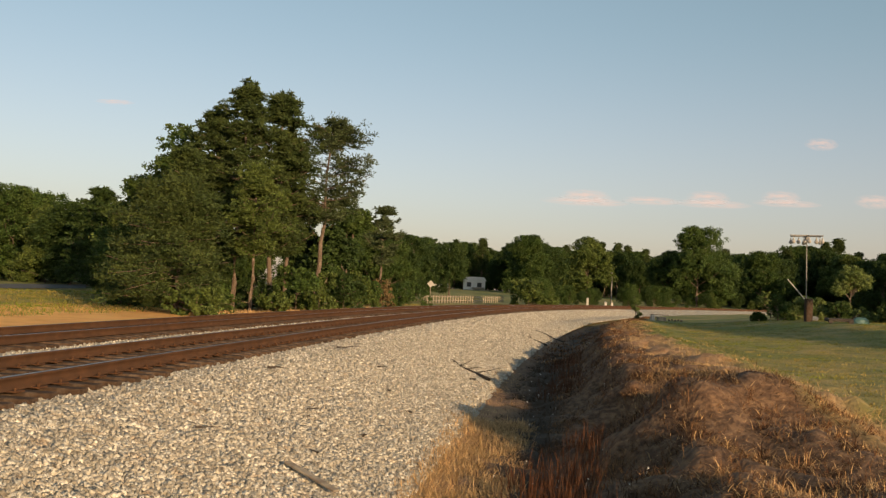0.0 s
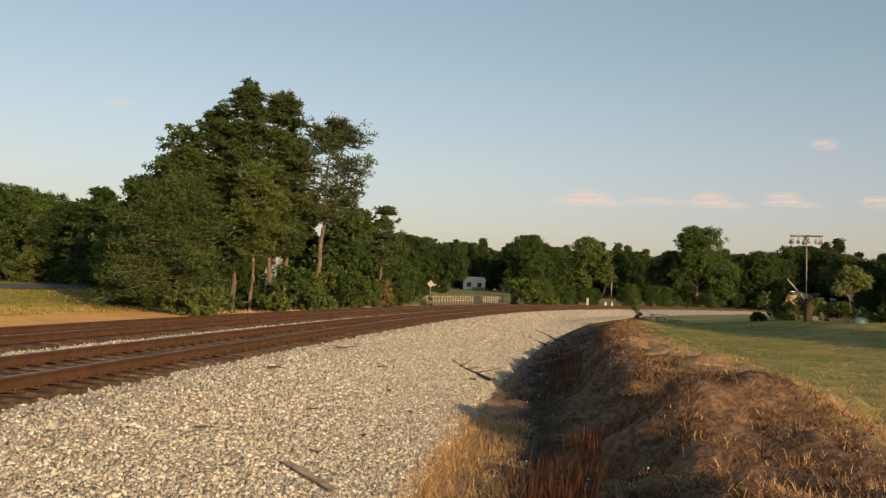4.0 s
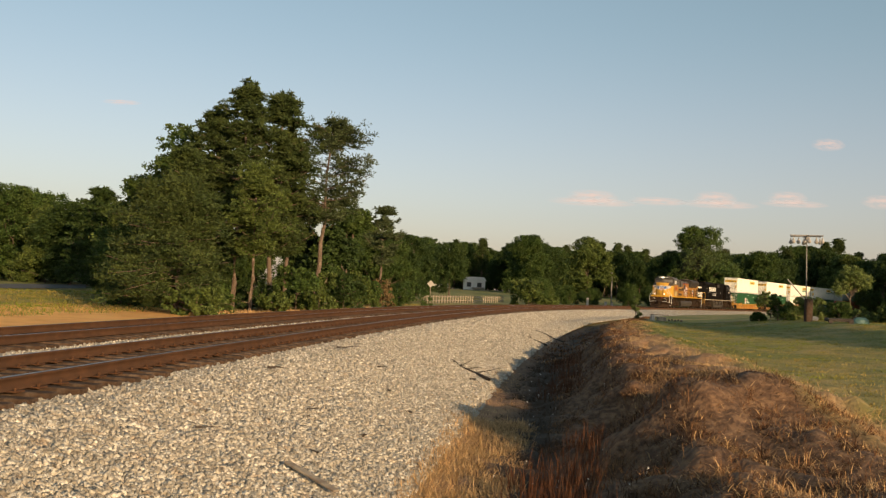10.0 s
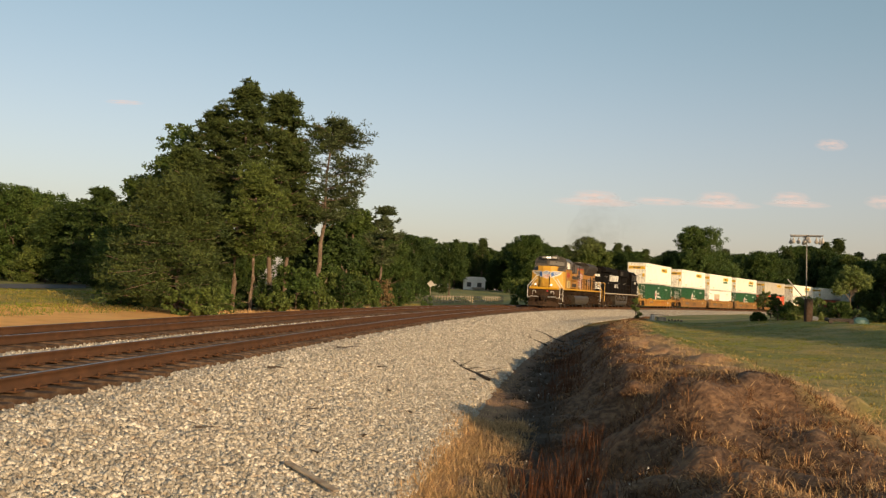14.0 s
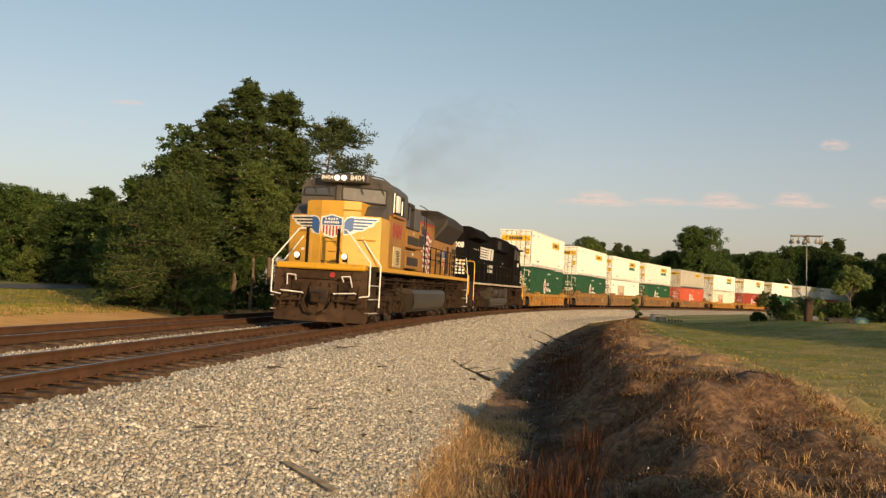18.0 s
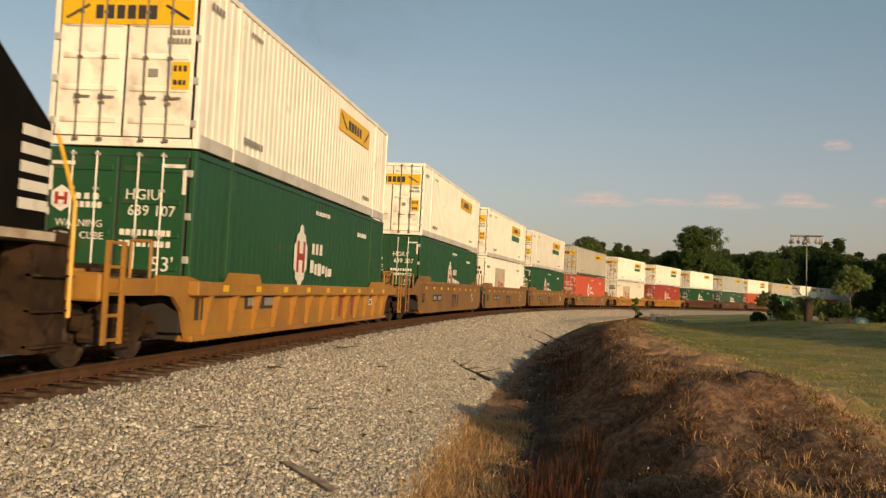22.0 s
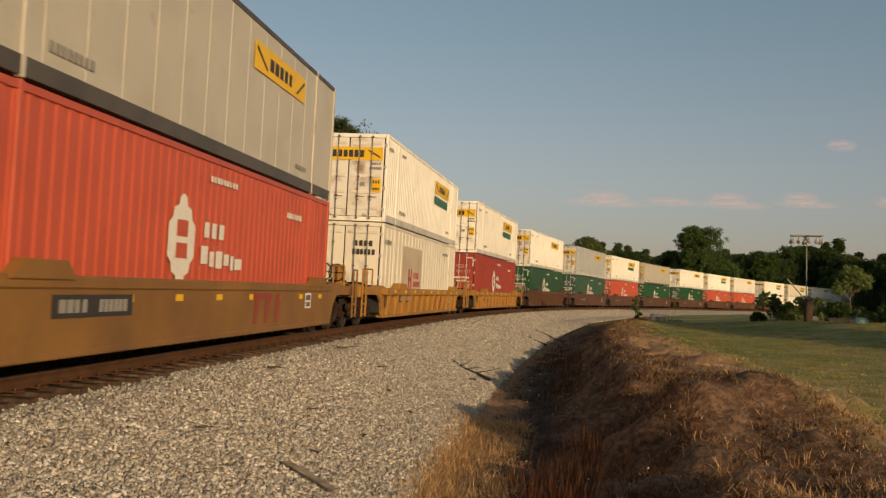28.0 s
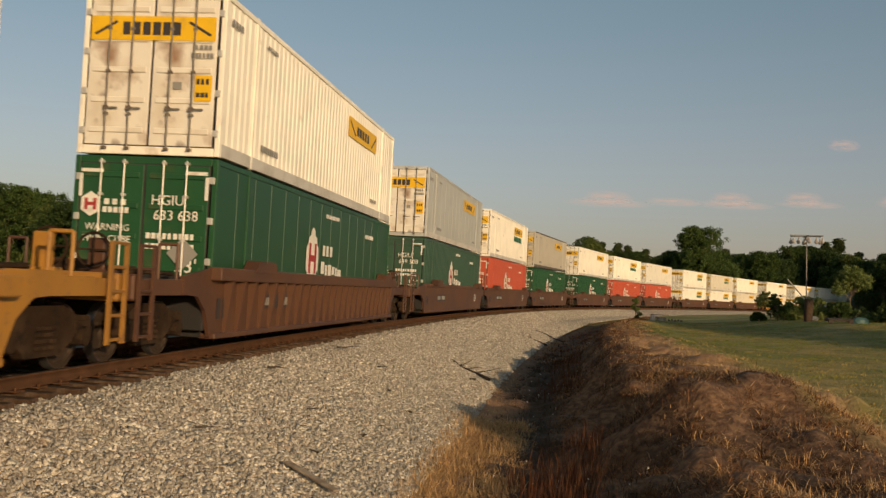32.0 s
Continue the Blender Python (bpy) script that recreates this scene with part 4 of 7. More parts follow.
def road_sign(x, y, h, size, name, label, face, marks=False):
    z = float(ground_z([x], [y])[0])
    root = tagged(new(name), label, "sign")
    root.matrix_basis = Matrix.Translation((x, y, z))
    part("post", rod(bmesh.new(), (0, 0, -0.1), (0, 0, h), 0.04, 8), M["wood_grey"], root)
    pl = part("panel", plate([(-size, h), (0, h - size), (size, h), (0, h + size)], "y", -0.07, -0.045), M[face], root)
    if marks:
        for k in (-0.45, 0.0, 0.45):
            part("stripe", plate([(-size * 0.4 + k * size, h - size * 0.45), (-size * 0.2 + k * size, h - size * 0.45), (size * 0.3 + k * size, h + size * 0.4), (size * 0.1 + k * size, h + size * 0.4)] if abs(k) < 0.1 else
                                 [(k * size - 0.06, h - 0.12), (k * size + 0.06, h - 0.12), (k * size + 0.1, h + 0.12), (k * size - 0.02, h + 0.12)], "y", -0.085, -0.072), M["mark_white"] if "mark_white" in M else M["white_wall"], pl)
    return root


road_sign(-1.3, 120, 2.3, 0.45, "road_sign", "grey back of a diamond road sign on a post", "gourd")
road_sign(-25.9, 78, 1.2, 0.26, "hazard_sign", "small orange and white striped hazard sign by the road", "orange", True)

pole = tagged(new("utility_pole"), "weathered wooden utility pole with guy wires among trees", "pole")
pole.matrix_basis = Matrix.Translation((33.6, 190, -0.3))
part("mast", rod(bmesh.new(), (0, 0, 0), (-0.1, 0, 7.3), 0.13, 8), M["roof"], pole)
for o in (-1, 1):
    part("guy_wire", rod(bmesh.new(), (-0.1, 0, 6.9), (o * 2.2, 0, 0.5), 0.03, 5), M["wood_grey"], pole)

for k, (x, y, h) in enumerate(((28.4, 166, 0.95), (29.5, 166, 0.95), (26.2, 172, 1.4))):
    z = float(ground_z([x], [y])[0])
    mk = tagged(new("marker_post"), "short pale marker post beside the far curve", "post", "marker posts")
    mk.matrix_basis = Matrix.Translation((x, y, z))
    part("post", blk(-0.2, 0.2, -0.1, 0.1, -0.1, h, 0.03), M["gourd"], mk)
    part("cap", blk(-0.22, 0.22, -0.12, 0.12, h - 0.12, h + 0.02, 0.02), M["roof"], mk)


def gourd_rack(x, y):
    z = float(ground_z([x], [y])[0])
    root = tagged(new("bird_house_pole"), "thin pole with a rack of hanging pale gourd bird houses", "bird house")
    root.matrix_basis = Matrix.Translation((x, y, z)) @ Matrix.Rotation(radians(-1.5), 4, "Y")
    part("pole", rod(bmesh.new(), (0, 0, 0), (0, 0, 5.1), 0.035, 8), M["roof"], root)
    part("hub", rod(bmesh.new(), (0, 0, 4.85), (0, 0, 5.12), 0.12, 10), M["roof"], root)
    k = 0
    for a in (0.25, 1.4, 2.6, 3.4, 4.5, 5.6):
        e = (0.95 * math.cos(a), 0.95 * math.sin(a), 5.1)
        arm = part("arm", rod(bmesh.new(), (0, 0, 5.1), e, 0.035, 6), M["roof"], root)
        for f in (0.97, 0.6) if k % 2 else (0.97,):
            bm = bmesh.new()
            bmesh.ops.create_uvsphere(bm, u_segments=10, v_segments=7, radius=0.12, matrix=Matrix.Translation((e[0] * f, e[1] * f, 4.74)))
            bmesh.ops.create_cone(bm, segments=8, radius1=0.08, radius2=0.03, depth=0.2, cap_ends=True, matrix=Matrix.Translation((e[0] * f, e[1] * f, 4.89)))
            rod(bm, (e[0] * f, e[1] * f, 4.9), (e[0] * f, e[1] * f, 5.1), 0.01, 4)
            part("gourd", bm, M["gourd"], root)
        k += 1
    part("rack_top", blk(-1.0, 1.0, -0.05, 0.05, 5.12, 5.18, 0.01), M["roof"], root)
    return root


gourd_rack(22.0, 58)


def loose(name, label, cat, x, y, build):
    root = tagged(new(name), label, cat)
    root.matrix_basis = Matrix.Translation((x, y, float(ground_z([x], [y])[0])))
    build(root)
    return root


loose("gate_post", "thick dark wooden post in the garden", "post", 21.75, 57, lambda r: part("post", blk(-0.2, 0.2, -0.2, 0.2, -0.1, 1.35, 0.04), M["tie"], r))
loose("leaning_pole", "pale pole leaning against the dark post", "pole", 21.75, 57.4, lambda r: part("pole", rod(bmesh.new(), (0.0, 0, 1.2), (-1.05, 0.3, 2.45), 0.035, 8), M["gourd"], r))


def junk(r):
    part("crate", blk(-0.4, 0.2, -0.3, 0.3, 0, 0.3, 0.02), M["wood_grey"], r)
    part("bucket", rod(bmesh.new(), (-0.75, 0, 0), (-0.75, 0, 0.42), 0.17, 12), M["gourd"], r)
    part("board", blk(-0.9, 0.4, -0.1, 0.1, 0.43, 0.47), M["tie"], r)
    for k in range(5):
        part("log", rod(bmesh.new(), (0.4 + k * 0.22, -0.3, 0.08 + 0.05 * (k % 2)), (0.55 + k * 0.24, 0.4, 0.1), 0.07, 7), M["twig"], r)


loose("junk_pile", "low pile of boards, logs and a white bucket on the grass", "junk", 16.4, 71, junk)
loose("white_tub", "white plastic tub lying on the grass", "tub", 22.6, 58.5, lambda r: part("tub", blk(-0.28, 0.28, -0.2, 0.2, 0, 0.26, 0.06), M["gourd"], r))


def heap(r):
    bm = bmesh.new()
    bmesh.ops.create_icosphere(bm, subdivisions=2, radius=0.5, matrix=Matrix.Diagonal((1.0, 0.7, 0.75, 1)))
    rr = random.Random(4)
    for v in bm.verts:
        v.co *= rr.uniform(0.85, 1.12)
        v.co.z = max(v.co.z, -0.02)
    part("cover", bm, M["tarp"], r)


loose("tarp_heap", "small heap under a teal tarp in the garden", "tarp", 23.3, 53.5, heap)


def mower(r):
    part("deck", blk(-0.9, 0.5, -0.3, 0.3, 0.12, 0.3, 0.05), M["twig"], r)
    for a in (-0.75, 0.35):
        part("wheel", rod(bmesh.new(), (a, -0.34, 0.13), (a, -0.24, 0.13), 0.13, 12), M["twig"], r)
    part("handle", pipe(bmesh.new(), [(0.4, 0, 0.3), (0.9, 0, 0.55)], 0.03), M["twig"], r)


loose("garden_cart", "low dark garden cart on the lawn edge", "cart", 21.9, 52.5, mower)
px, py, pth = on_track(12.0, 4.45)
plank = part("plank", blk(-0.45, 0.45, -0.045, 0.045, 0, 0.035, 0.008), M["wood_grey"], None)
plank.matrix_basis = Matrix.Translation((px, py, float(bed_z(4.45)) + 0.07)) @ Matrix.Rotation(-0.7, 4, "Z") @ Matrix.Rotation(0.22, 4, "Y")
tagged(plank, "weathered plank lying on the ballast", "plank")


# ---- thin evening clouds, far off ----
def cloud_material():
    """Vapour given its sunlit tone as emission, thinning out from the middle of the cloud."""
    m = bpy.data.materials.new("thin_cloud")
    m.use_nodes = True
    nt = m.node_tree
    nt.nodes.remove(nt.nodes["Principled BSDF"])
    b = nt.nodes.new("ShaderNodeEmission")
    b.inputs["Color"].default_value, b.inputs["Strength"].default_value = (0.86, 0.66, 0.62, 1), 1.0
    tr, mx = nt.nodes.new("ShaderNodeBsdfTransparent"), nt.nodes.new("ShaderNodeMixShader")
    tc, gr, ns = nt.nodes.new("ShaderNodeTexCoord"), nt.nodes.new("ShaderNodeTexGradient"), nt.nodes.new("ShaderNodeTexNoise")
    sc, mul, rg = nt.nodes.new("ShaderNodeVectorMath"), nt.nodes.new("ShaderNodeMath"), nt.nodes.new("ShaderNodeMapRange")
    sc.operation, mul.operation = "MULTIPLY_ADD", "MULTIPLY"
    sc.inputs[1].default_value, sc.inputs[2].default_value = (2.0, 0.0, 2.0), (-1.0, 0.0, -1.0)
    gr.gradient_type = "SPHERICAL"
    ns.inputs["Scale"].default_value, ns.inputs["Detail"].default_value = 4.5, 5
    rg.inputs["From Min"].default_value, rg.inputs["From Max"].default_value, rg.inputs["To Max"].default_value = 0.36, 0.62, 0.62
    nt.links.new(tc.outputs["Generated"], sc.inputs[0])
    nt.links.new(sc.outputs[0], gr.inputs["Vector"])
    nt.links.new(tc.outputs["Generated"], ns.inputs["Vector"])
    nt.links.new(ns.outputs["Fac"], rg.inputs["Value"])
    nt.links.new(gr.outputs["Fac"], mul.inputs[0])
    nt.links.new(rg.outputs[0], mul.inputs[1])
    nt.links.new(mul.outputs[0], mx.inputs[0])
    nt.links.new(tr.outputs[0], mx.inputs[1])
    nt.links.new(b.outputs[0], mx.inputs[2])
    nt.links.new(mx.outputs[0], nt.nodes["Material Output"].inputs["Surface"])
    return m


M["cloud"] = cloud_material()
CLOUDS = []
for k, (x, z, w, h) in enumerate(((262, 186, 52, 15), (262, 176, 90, 9), (492, 195, 44, 15), (500, 184, 80, 9), (628, 203, 40, 14), (640, 192, 70, 8), (700, 307, 34, 13), (806, 204, 44, 15), (-630, 318, 40, 5), (385, 184, 60, 9))):
    bm = bmesh.new()
    bmesh.ops.create_icosphere(bm, subdivisions=3, radius=1.0, matrix=Matrix.Diagonal((w, 10, h, 1)))
    c = part("cloud", bm, M["cloud"], None)
    c.matrix_basis = Matrix.Translation((x, 1800, z))
    CLOUDS.append((c, x, z))
    tagged(c, "small thin pinkish evening cloud", "cloud", "clouds")

# ---- exhaust of the leading locomotive: thin drifting wisps ----
def smoke_material():
    """Sooty vapour, thickest in the middle of a wisp."""
    m = bpy.data.materials.new("thin_smoke")
    m.use_nodes = True
    nt = m.node_tree
    nt.nodes.remove(nt.nodes["Principled BSDF"])
    df, tr, mx = nt.nodes.new("ShaderNodeBsdfDiffuse"), nt.nodes.new("ShaderNodeBsdfTransparent"), nt.nodes.new("ShaderNodeMixShader")
    df.inputs["Color"].default_value = (0.10, 0.085, 0.075, 1)
    tc, ns, rg, mul = nt.nodes.new("ShaderNodeTexCoord"), nt.nodes.new("ShaderNodeTexNoise"), nt.nodes.new("ShaderNodeMapRange"), nt.nodes.new("ShaderNodeMath")
    gr, sc = nt.nodes.new("ShaderNodeTexGradient"), nt.nodes.new("ShaderNodeVectorMath")
    sc.operation, mul.operation, gr.gradient_type = "MULTIPLY_ADD", "MULTIPLY", "SPHERICAL"
    sc.inputs[1].default_value, sc.inputs[2].default_value = (2.0, 0.0, 2.0), (-1.0, 0.0, -1.0)
    ns.inputs["Scale"].default_value, ns.inputs["Detail"].default_value = 2.2, 5
    rg.inputs["From Min"].default_value, rg.inputs["From Max"].default_value, rg.inputs["To Max"].default_value = 0.30, 0.72, 0.17
    nt.links.new(tc.outputs["Generated"], ns.inputs["Vector"])
    nt.links.new(tc.outputs["Generated"], sc.inputs[0])
    nt.links.new(sc.outputs[0], gr.inputs["Vector"])
    nt.links.new(ns.outputs["Fac"], rg.inputs["Value"])
    nt.links.new(gr.outputs["Fac"], mul.inputs[0])
    nt.links.new(rg.outputs[0], mul.inputs[1])
    nt.links.new(mul.outputs[0], mx.inputs[0])
    nt.links.new(tr.outputs[0], mx.inputs[1])
    nt.links.new(df.outputs[0], mx.inputs[2])
    nt.links.new(mx.outputs[0], nt.nodes["Material Output"].inputs["Surface"])
    return m


M["smoke"] = smoke_material()
WISPS = []      # (wisp, metres behind the stack, height)


def smoke_wisps():
    for k in range(6):
        bm = bmesh.new()
        bmesh.ops.create_icosphere(bm, subdivisions=4, radius=1.0, matrix=Matrix.Diagonal((1.3 + 0.75 * k, 2.0 + 0.4 * k, 0.9 + 0.5 * k, 1)))
        bmesh.ops.delete(bm, geom=[v for v in bm.verts if v.co.y > 0.05], context="VERTS")      # one billowing face towards the leading end
        for v in bm.verts:
            v.co += v.co.normalized() * (0.3 + 0.12 * k) * noise.noise(v.co * 0.8 + Vector((k, 0, 0)))
        for fc in bm.faces:
            fc.smooth = True
        wisp = tagged(part("smoke_wisp", bm, M["smoke"], None), "thin dark wisp of diesel exhaust drifting in the air", "smoke", "exhaust wisps")
        WISPS.append((wisp, 1.0 + 4.2 * k, 5.6 + 0.95 * k))


smoke_wisps()

# ---- the train: paints ----
GRIME = (0.075, 0.055, 0.042)
RUST = (0.16, 0.065, 0.025)
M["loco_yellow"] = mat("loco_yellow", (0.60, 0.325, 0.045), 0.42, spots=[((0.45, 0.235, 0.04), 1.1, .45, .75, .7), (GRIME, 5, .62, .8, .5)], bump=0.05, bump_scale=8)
# darker yellow of cab and hood, with grime spots
M["loco_side"] = mat("darker_loco_yellow", (0.34, 0.150, 0.016), 0.45, spots=[((0.18, 0.088, 0.02), 0.9, .42, .72, .8), (GRIME, 4, .58, .78, .6)], bump=0.05, bump_scale=8)
M["stripe_yellow"] = mat("stripe_yellow", (0.58, 0.30, 0.025), 0.4, spots=[(GRIME, 4, .62, .8, .5)])
M["radiator_grey"] = mat("sooty_grey", (0.042, 0.036, 0.030), 0.7, spots=[((0.022, 0.019, 0.016), 1.5, .42, .68, .8), ((0.07, 0.052, 0.036), 5, .58, .75, .5)], spec=0.25)
M["pilot_dirt"] = mat("dusty_pilot_steel", (0.046, 0.026, 0.015), 0.9, spots=[((0.085, 0.05, 0.03), 1.8, .45, .7, .8), ((0.02, 0.013, 0.009), 4, .52, .7, .8)], bump=0.4, spec=0.2)
M["dusty_white"] = mat("dusty_white_paint", (0.52, 0.45, 0.36), 0.7, spots=[((0.28, 0.20, 0.14), 2.2, .45, .68, .8), ((0.10, 0.07, 0.05), 7, .6, .74, .7)])
M["loco_grey"] = mat("loco_grey", (0.085, 0.072, 0.06), 0.5, spots=[((0.045, 0.04, 0.034), 2, .45, .7, .7)])
M["grille"] = mat("dark_grille", (0.03, 0.022, 0.018), 0.8, bump=0.8, bump_scale=45)
M["under"] = mat("dirty_underframe", (0.030, 0.018, 0.011), 0.95, spots=[((0.068, 0.041, 0.025), 2.3, .45, .7, .8), ((0.014, 0.010, 0.008), 6, .52, .68, .9)], bump=0.4, spec=0.12)
M["tank"] = mat("dusty_tank", (0.042, 0.034, 0.024), 0.5, spots=[((0.045, 0.032, 0.022), 1.2, .4, .7, .8), ((0.035, 0.03, 0.025), 4, .55, .7, .6)])
M["loco_black"] = mat("loco_black", (0.005, 0.0045, 0.0042), 0.8, spots=[((0.012, 0.010, 0.008), 1.3, .42, .7, .8), ((0.010, 0.007, 0.005), 7, .5, .7, .6)], spec=0.06)
M["wheel"] = mat("wheel_steel", (0.055, 0.036, 0.025), 0.7, 0.4)
M["tread"] = mat("bright_tread", (0.35, 0.33, 0.31), 0.3, 0.9)
M["mark_white"] = mat("white_marking", (0.70, 0.68, 0.62), 0.5, spots=[((0.4, 0.36, 0.3), 6, .55, .75, .6)])
M["mark_dark"] = mat("dark_marking", (0.035, 0.03, 0.03), 0.6)
M["mark_red"] = mat("red_marking", (0.34, 0.03, 0.026), 0.5)
M["mark_blue"] = mat("blue_marking", (0.035, 0.11, 0.30), 0.5)
M["mark_yellow"] = mat("yellow_marking", (0.75, 0.44, 0.015), 0.5, spots=[((0.5, 0.3, 0.05), 5, .55, .75, .6)])
M["mark_green"] = mat("green_marking", (0.03, 0.16, 0.09), 0.5)
M["flag_blue"] = mat("faded_navy", (0.03, 0.035, 0.07), 0.6, spots=[((0.3, 0.28, 0.26), 9, .62, .72, .7)])
# pale base colour imitates sky reflected in the right windshield
M["painted_glare_glass"] = mat("painted_glare_glass", (0.20, 0.19, 0.175), 0.12, spec=0.8, spots=[((0.3, 0.28, 0.25), 3, .5, .7, .6)])
M["mark_grey"] = mat("grey_marking", (0.25, 0.24, 0.22), 0.6)
M["lamp"] = mat("lit_lamp", (1, 0.95, 0.85), 0.3, emit=((1.0, 0.93, 0.82), 2.0))
M["lens_dark"] = mat("unlit_lens", (0.3, 0.3, 0.3), 0.1, 0.3)
M["glass"] = mat("cab_glass", (0.05, 0.055, 0.06), 0.06, spec=0.8)
M["handrail_white"] = mat("white_handrail", (0.72, 0.70, 0.66), 0.45)
M["handrail_yellow"] = mat("yellow_handrail", (0.70, 0.38, 0.04), 0.45)
M["handrail_dark"] = mat("dark_handrail", (0.014, 0.009, 0.006), 0.8, spec=0.1)
M["cream"] = mat("cream_door", (0.50, 0.40, 0.20), 0.5, spots=[(GRIME, 4, .6, .8, .5)])
WORN = {"white": (0.84, 0.80, 0.70), "tan": (0.50, 0.46, 0.38), "grey": (0.42, 0.43, 0.41), "green": (0.009, 0.066, 0.022), "green_dull": (0.03, 0.075, 0.045),
        "red": (0.47, 0.082, 0.042), "red_dark": (0.31, 0.043, 0.027), "cream": (0.68, 0.63, 0.52)}
for key, c in WORN.items():
    lo = tuple(v * 0.78 for v in c)
    M["box_" + key] = mat("container_" + key, c, 0.45, spots=[(lo, 0.9, .42, .72, .6), ((0.20, 0.12, 0.07), 2.2, .66, .82, .45), (tuple(v * 0.6 for v in c), 11, .62, .8, .35)], objrand=0.06)
    M["door_" + key] = mat("door_" + key, tuple(min(1, v * 1.05) for v in c), 0.45, spots=[(lo, 1.5, .45, .75, .6), ((0.22, 0.11, 0.05), 1.7, .58, .78, .55 if key in ("white", "tan", "cream") else .2)], objrand=0.06)
M["door_rusty"] = mat("rust_stained_door", (0.72, 0.68, 0.60), 0.5, spots=[((0.52, 0.44, 0.34), 1.5, .45, .75, .7), ((0.22, 0.10, 0.045), 1.15, .58, .72, .85), ((0.10, 0.05, 0.03), 3.2, .62, .76, .7)])
M["patch"] = mat("overpainted_patch", (0.50, 0.41, 0.30), 0.6, spots=[((0.40, 0.31, 0.22), 1.2, .45, .7, .7)])
M["alu"] = mat("bottom_rail_aluminium", (0.58, 0.56, 0.51), 0.5, 0.15, spots=[((0.40, 0.37, 0.33), 2, .45, .7, .7)])
M["dull_rod"] = mat("dull_steel_rod", (0.17, 0.15, 0.12), 0.6, 0.2, spots=[((0.10, 0.06, 0.035), 4, .5, .7, .7)])
M["mark_faded"] = mat("faded_pink_marking", (0.52, 0.30, 0.25), 0.6)
M["owner_red"] = mat("oxide_red_marking", (0.26, 0.045, 0.03), 0.6, spots=[((0.2, 0.09, 0.04), 4, .55, .75, .6)])
M["steel_rod"] = mat("galvanised_rod", (0.50, 0.49, 0.46), 0.45, 0.3)
M["well_yellow"] = mat("well_yellow", (0.37, 0.175, 0.028), 0.6, spots=[((0.24, 0.115, 0.03), 0.8, .4, .7, .8), (RUST, 3, .6, .78, .6), (GRIME, 8, .6, .8, .5)])
M["well_tan"] = mat("well_dull_yellow", (0.25, 0.122, 0.030), 0.55, spots=[((0.14, 0.07, 0.026), 0.7, .4, .7, .8), (RUST, 3, .62, .8, .5)])
M["well_brown"] = mat("well_oxide_brown", (0.10, 0.042, 0.019), 0.6, spots=[((0.065, 0.027, 0.017), 0.9, .4, .7, .8), ((0.15, 0.07, 0.035), 4, .6, .8, .5)])
# near-black: paint of the black end covers, painted shade in wells and openings
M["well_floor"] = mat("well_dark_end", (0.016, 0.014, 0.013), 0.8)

SIDE = pose(0, 0, 0, 90, 0, 90).to_3x3().to_4x4()      # letters on the side towards the lawn
FRONT = pose(0, 0, 0, 90, 0, 0).to_3x3().to_4x4()      # letters on the leading end


def on_side(x, y, z):
    return Matrix.Translation((x, y, z)) @ SIDE


def on_front(x, y, z):
    return Matrix.Translation((x, y, z)) @ FRONT


def bars(bm, x, y0, y1, z0, z1, n, seed, thick=0.006, front=False):
    """Unreadable writing as a row of plain blocks, on a side at x or on a front at y = x."""
    rng = random.Random(seed)
    w = (y1 - y0) / n
    for i in range(n):
        a = y0 + i * w
        b = a + w * rng.uniform(0.55, 0.8)
        if front:
            box(bm, a, b, x - thick, x, z0, z1)
        else:
            box(bm, x, x + thick, a, b, z0, z1)
    return bm


# ---- wheels and trucks, shared by all vehicles ----
SPINS = []          # (wheelset, radius, place)


def wheelset_mesh(r, name):
    bm = bmesh.new()
    rod(bm, (-0.85, 0, 0), (0.85, 0, 0), 0.075, 8)
    for sx in (-0.755, 0.755):
        o = 1 if sx > 0 else -1
        prof = [(-0.07, 0.10), (-0.07, r - 0.09), (-0.065, r), (0.055, r - 0.008), (0.06, r - 0.075), (0.02, r - 0.10), (0.015, 0.16), (0.05, 0.12), (0.05, 0.0)]
        n, rings = 20, []
        for a, q in prof:
            rings.append([bm.verts.new((sx + o * a, q * math.cos(6.28319 * k / n), q * math.sin(6.28319 * k / n))) for k in range(n)])
        for u, w in zip(rings, rings[1:]):
            for k in range(n):
                f = bm.faces.new((u[k], u[(k + 1) % n], w[(k + 1) % n], w[k]) if o > 0 else (w[k], w[(k + 1) % n], u[(k + 1) % n], u[k]))
                f.material_index = 1 if (u is rings[2]) else 0
        for k in range(4):      # lightening marks that show the turning
            a = k * 1.5708
            box(bm, sx + o * 0.02, sx + o * 0.05, r * 0.5 * math.cos(a) - 0.05, r * 0.5 * math.cos(a) + 0.05, r * 0.5 * math.sin(a) - 0.05, r * 0.5 * math.sin(a) + 0.05)
    bmesh.ops.recalc_face_normals(bm, faces=bm.faces[:])
    me = mesh_of(bm, name)
    me.materials.append(M["wheel"])
    me.materials.append(M["tread"])
    return me


WHEEL_BIG, WHEEL_CAR = wheelset_mesh(0.53, "wheelset"), wheelset_mesh(0.44, "wheelset")


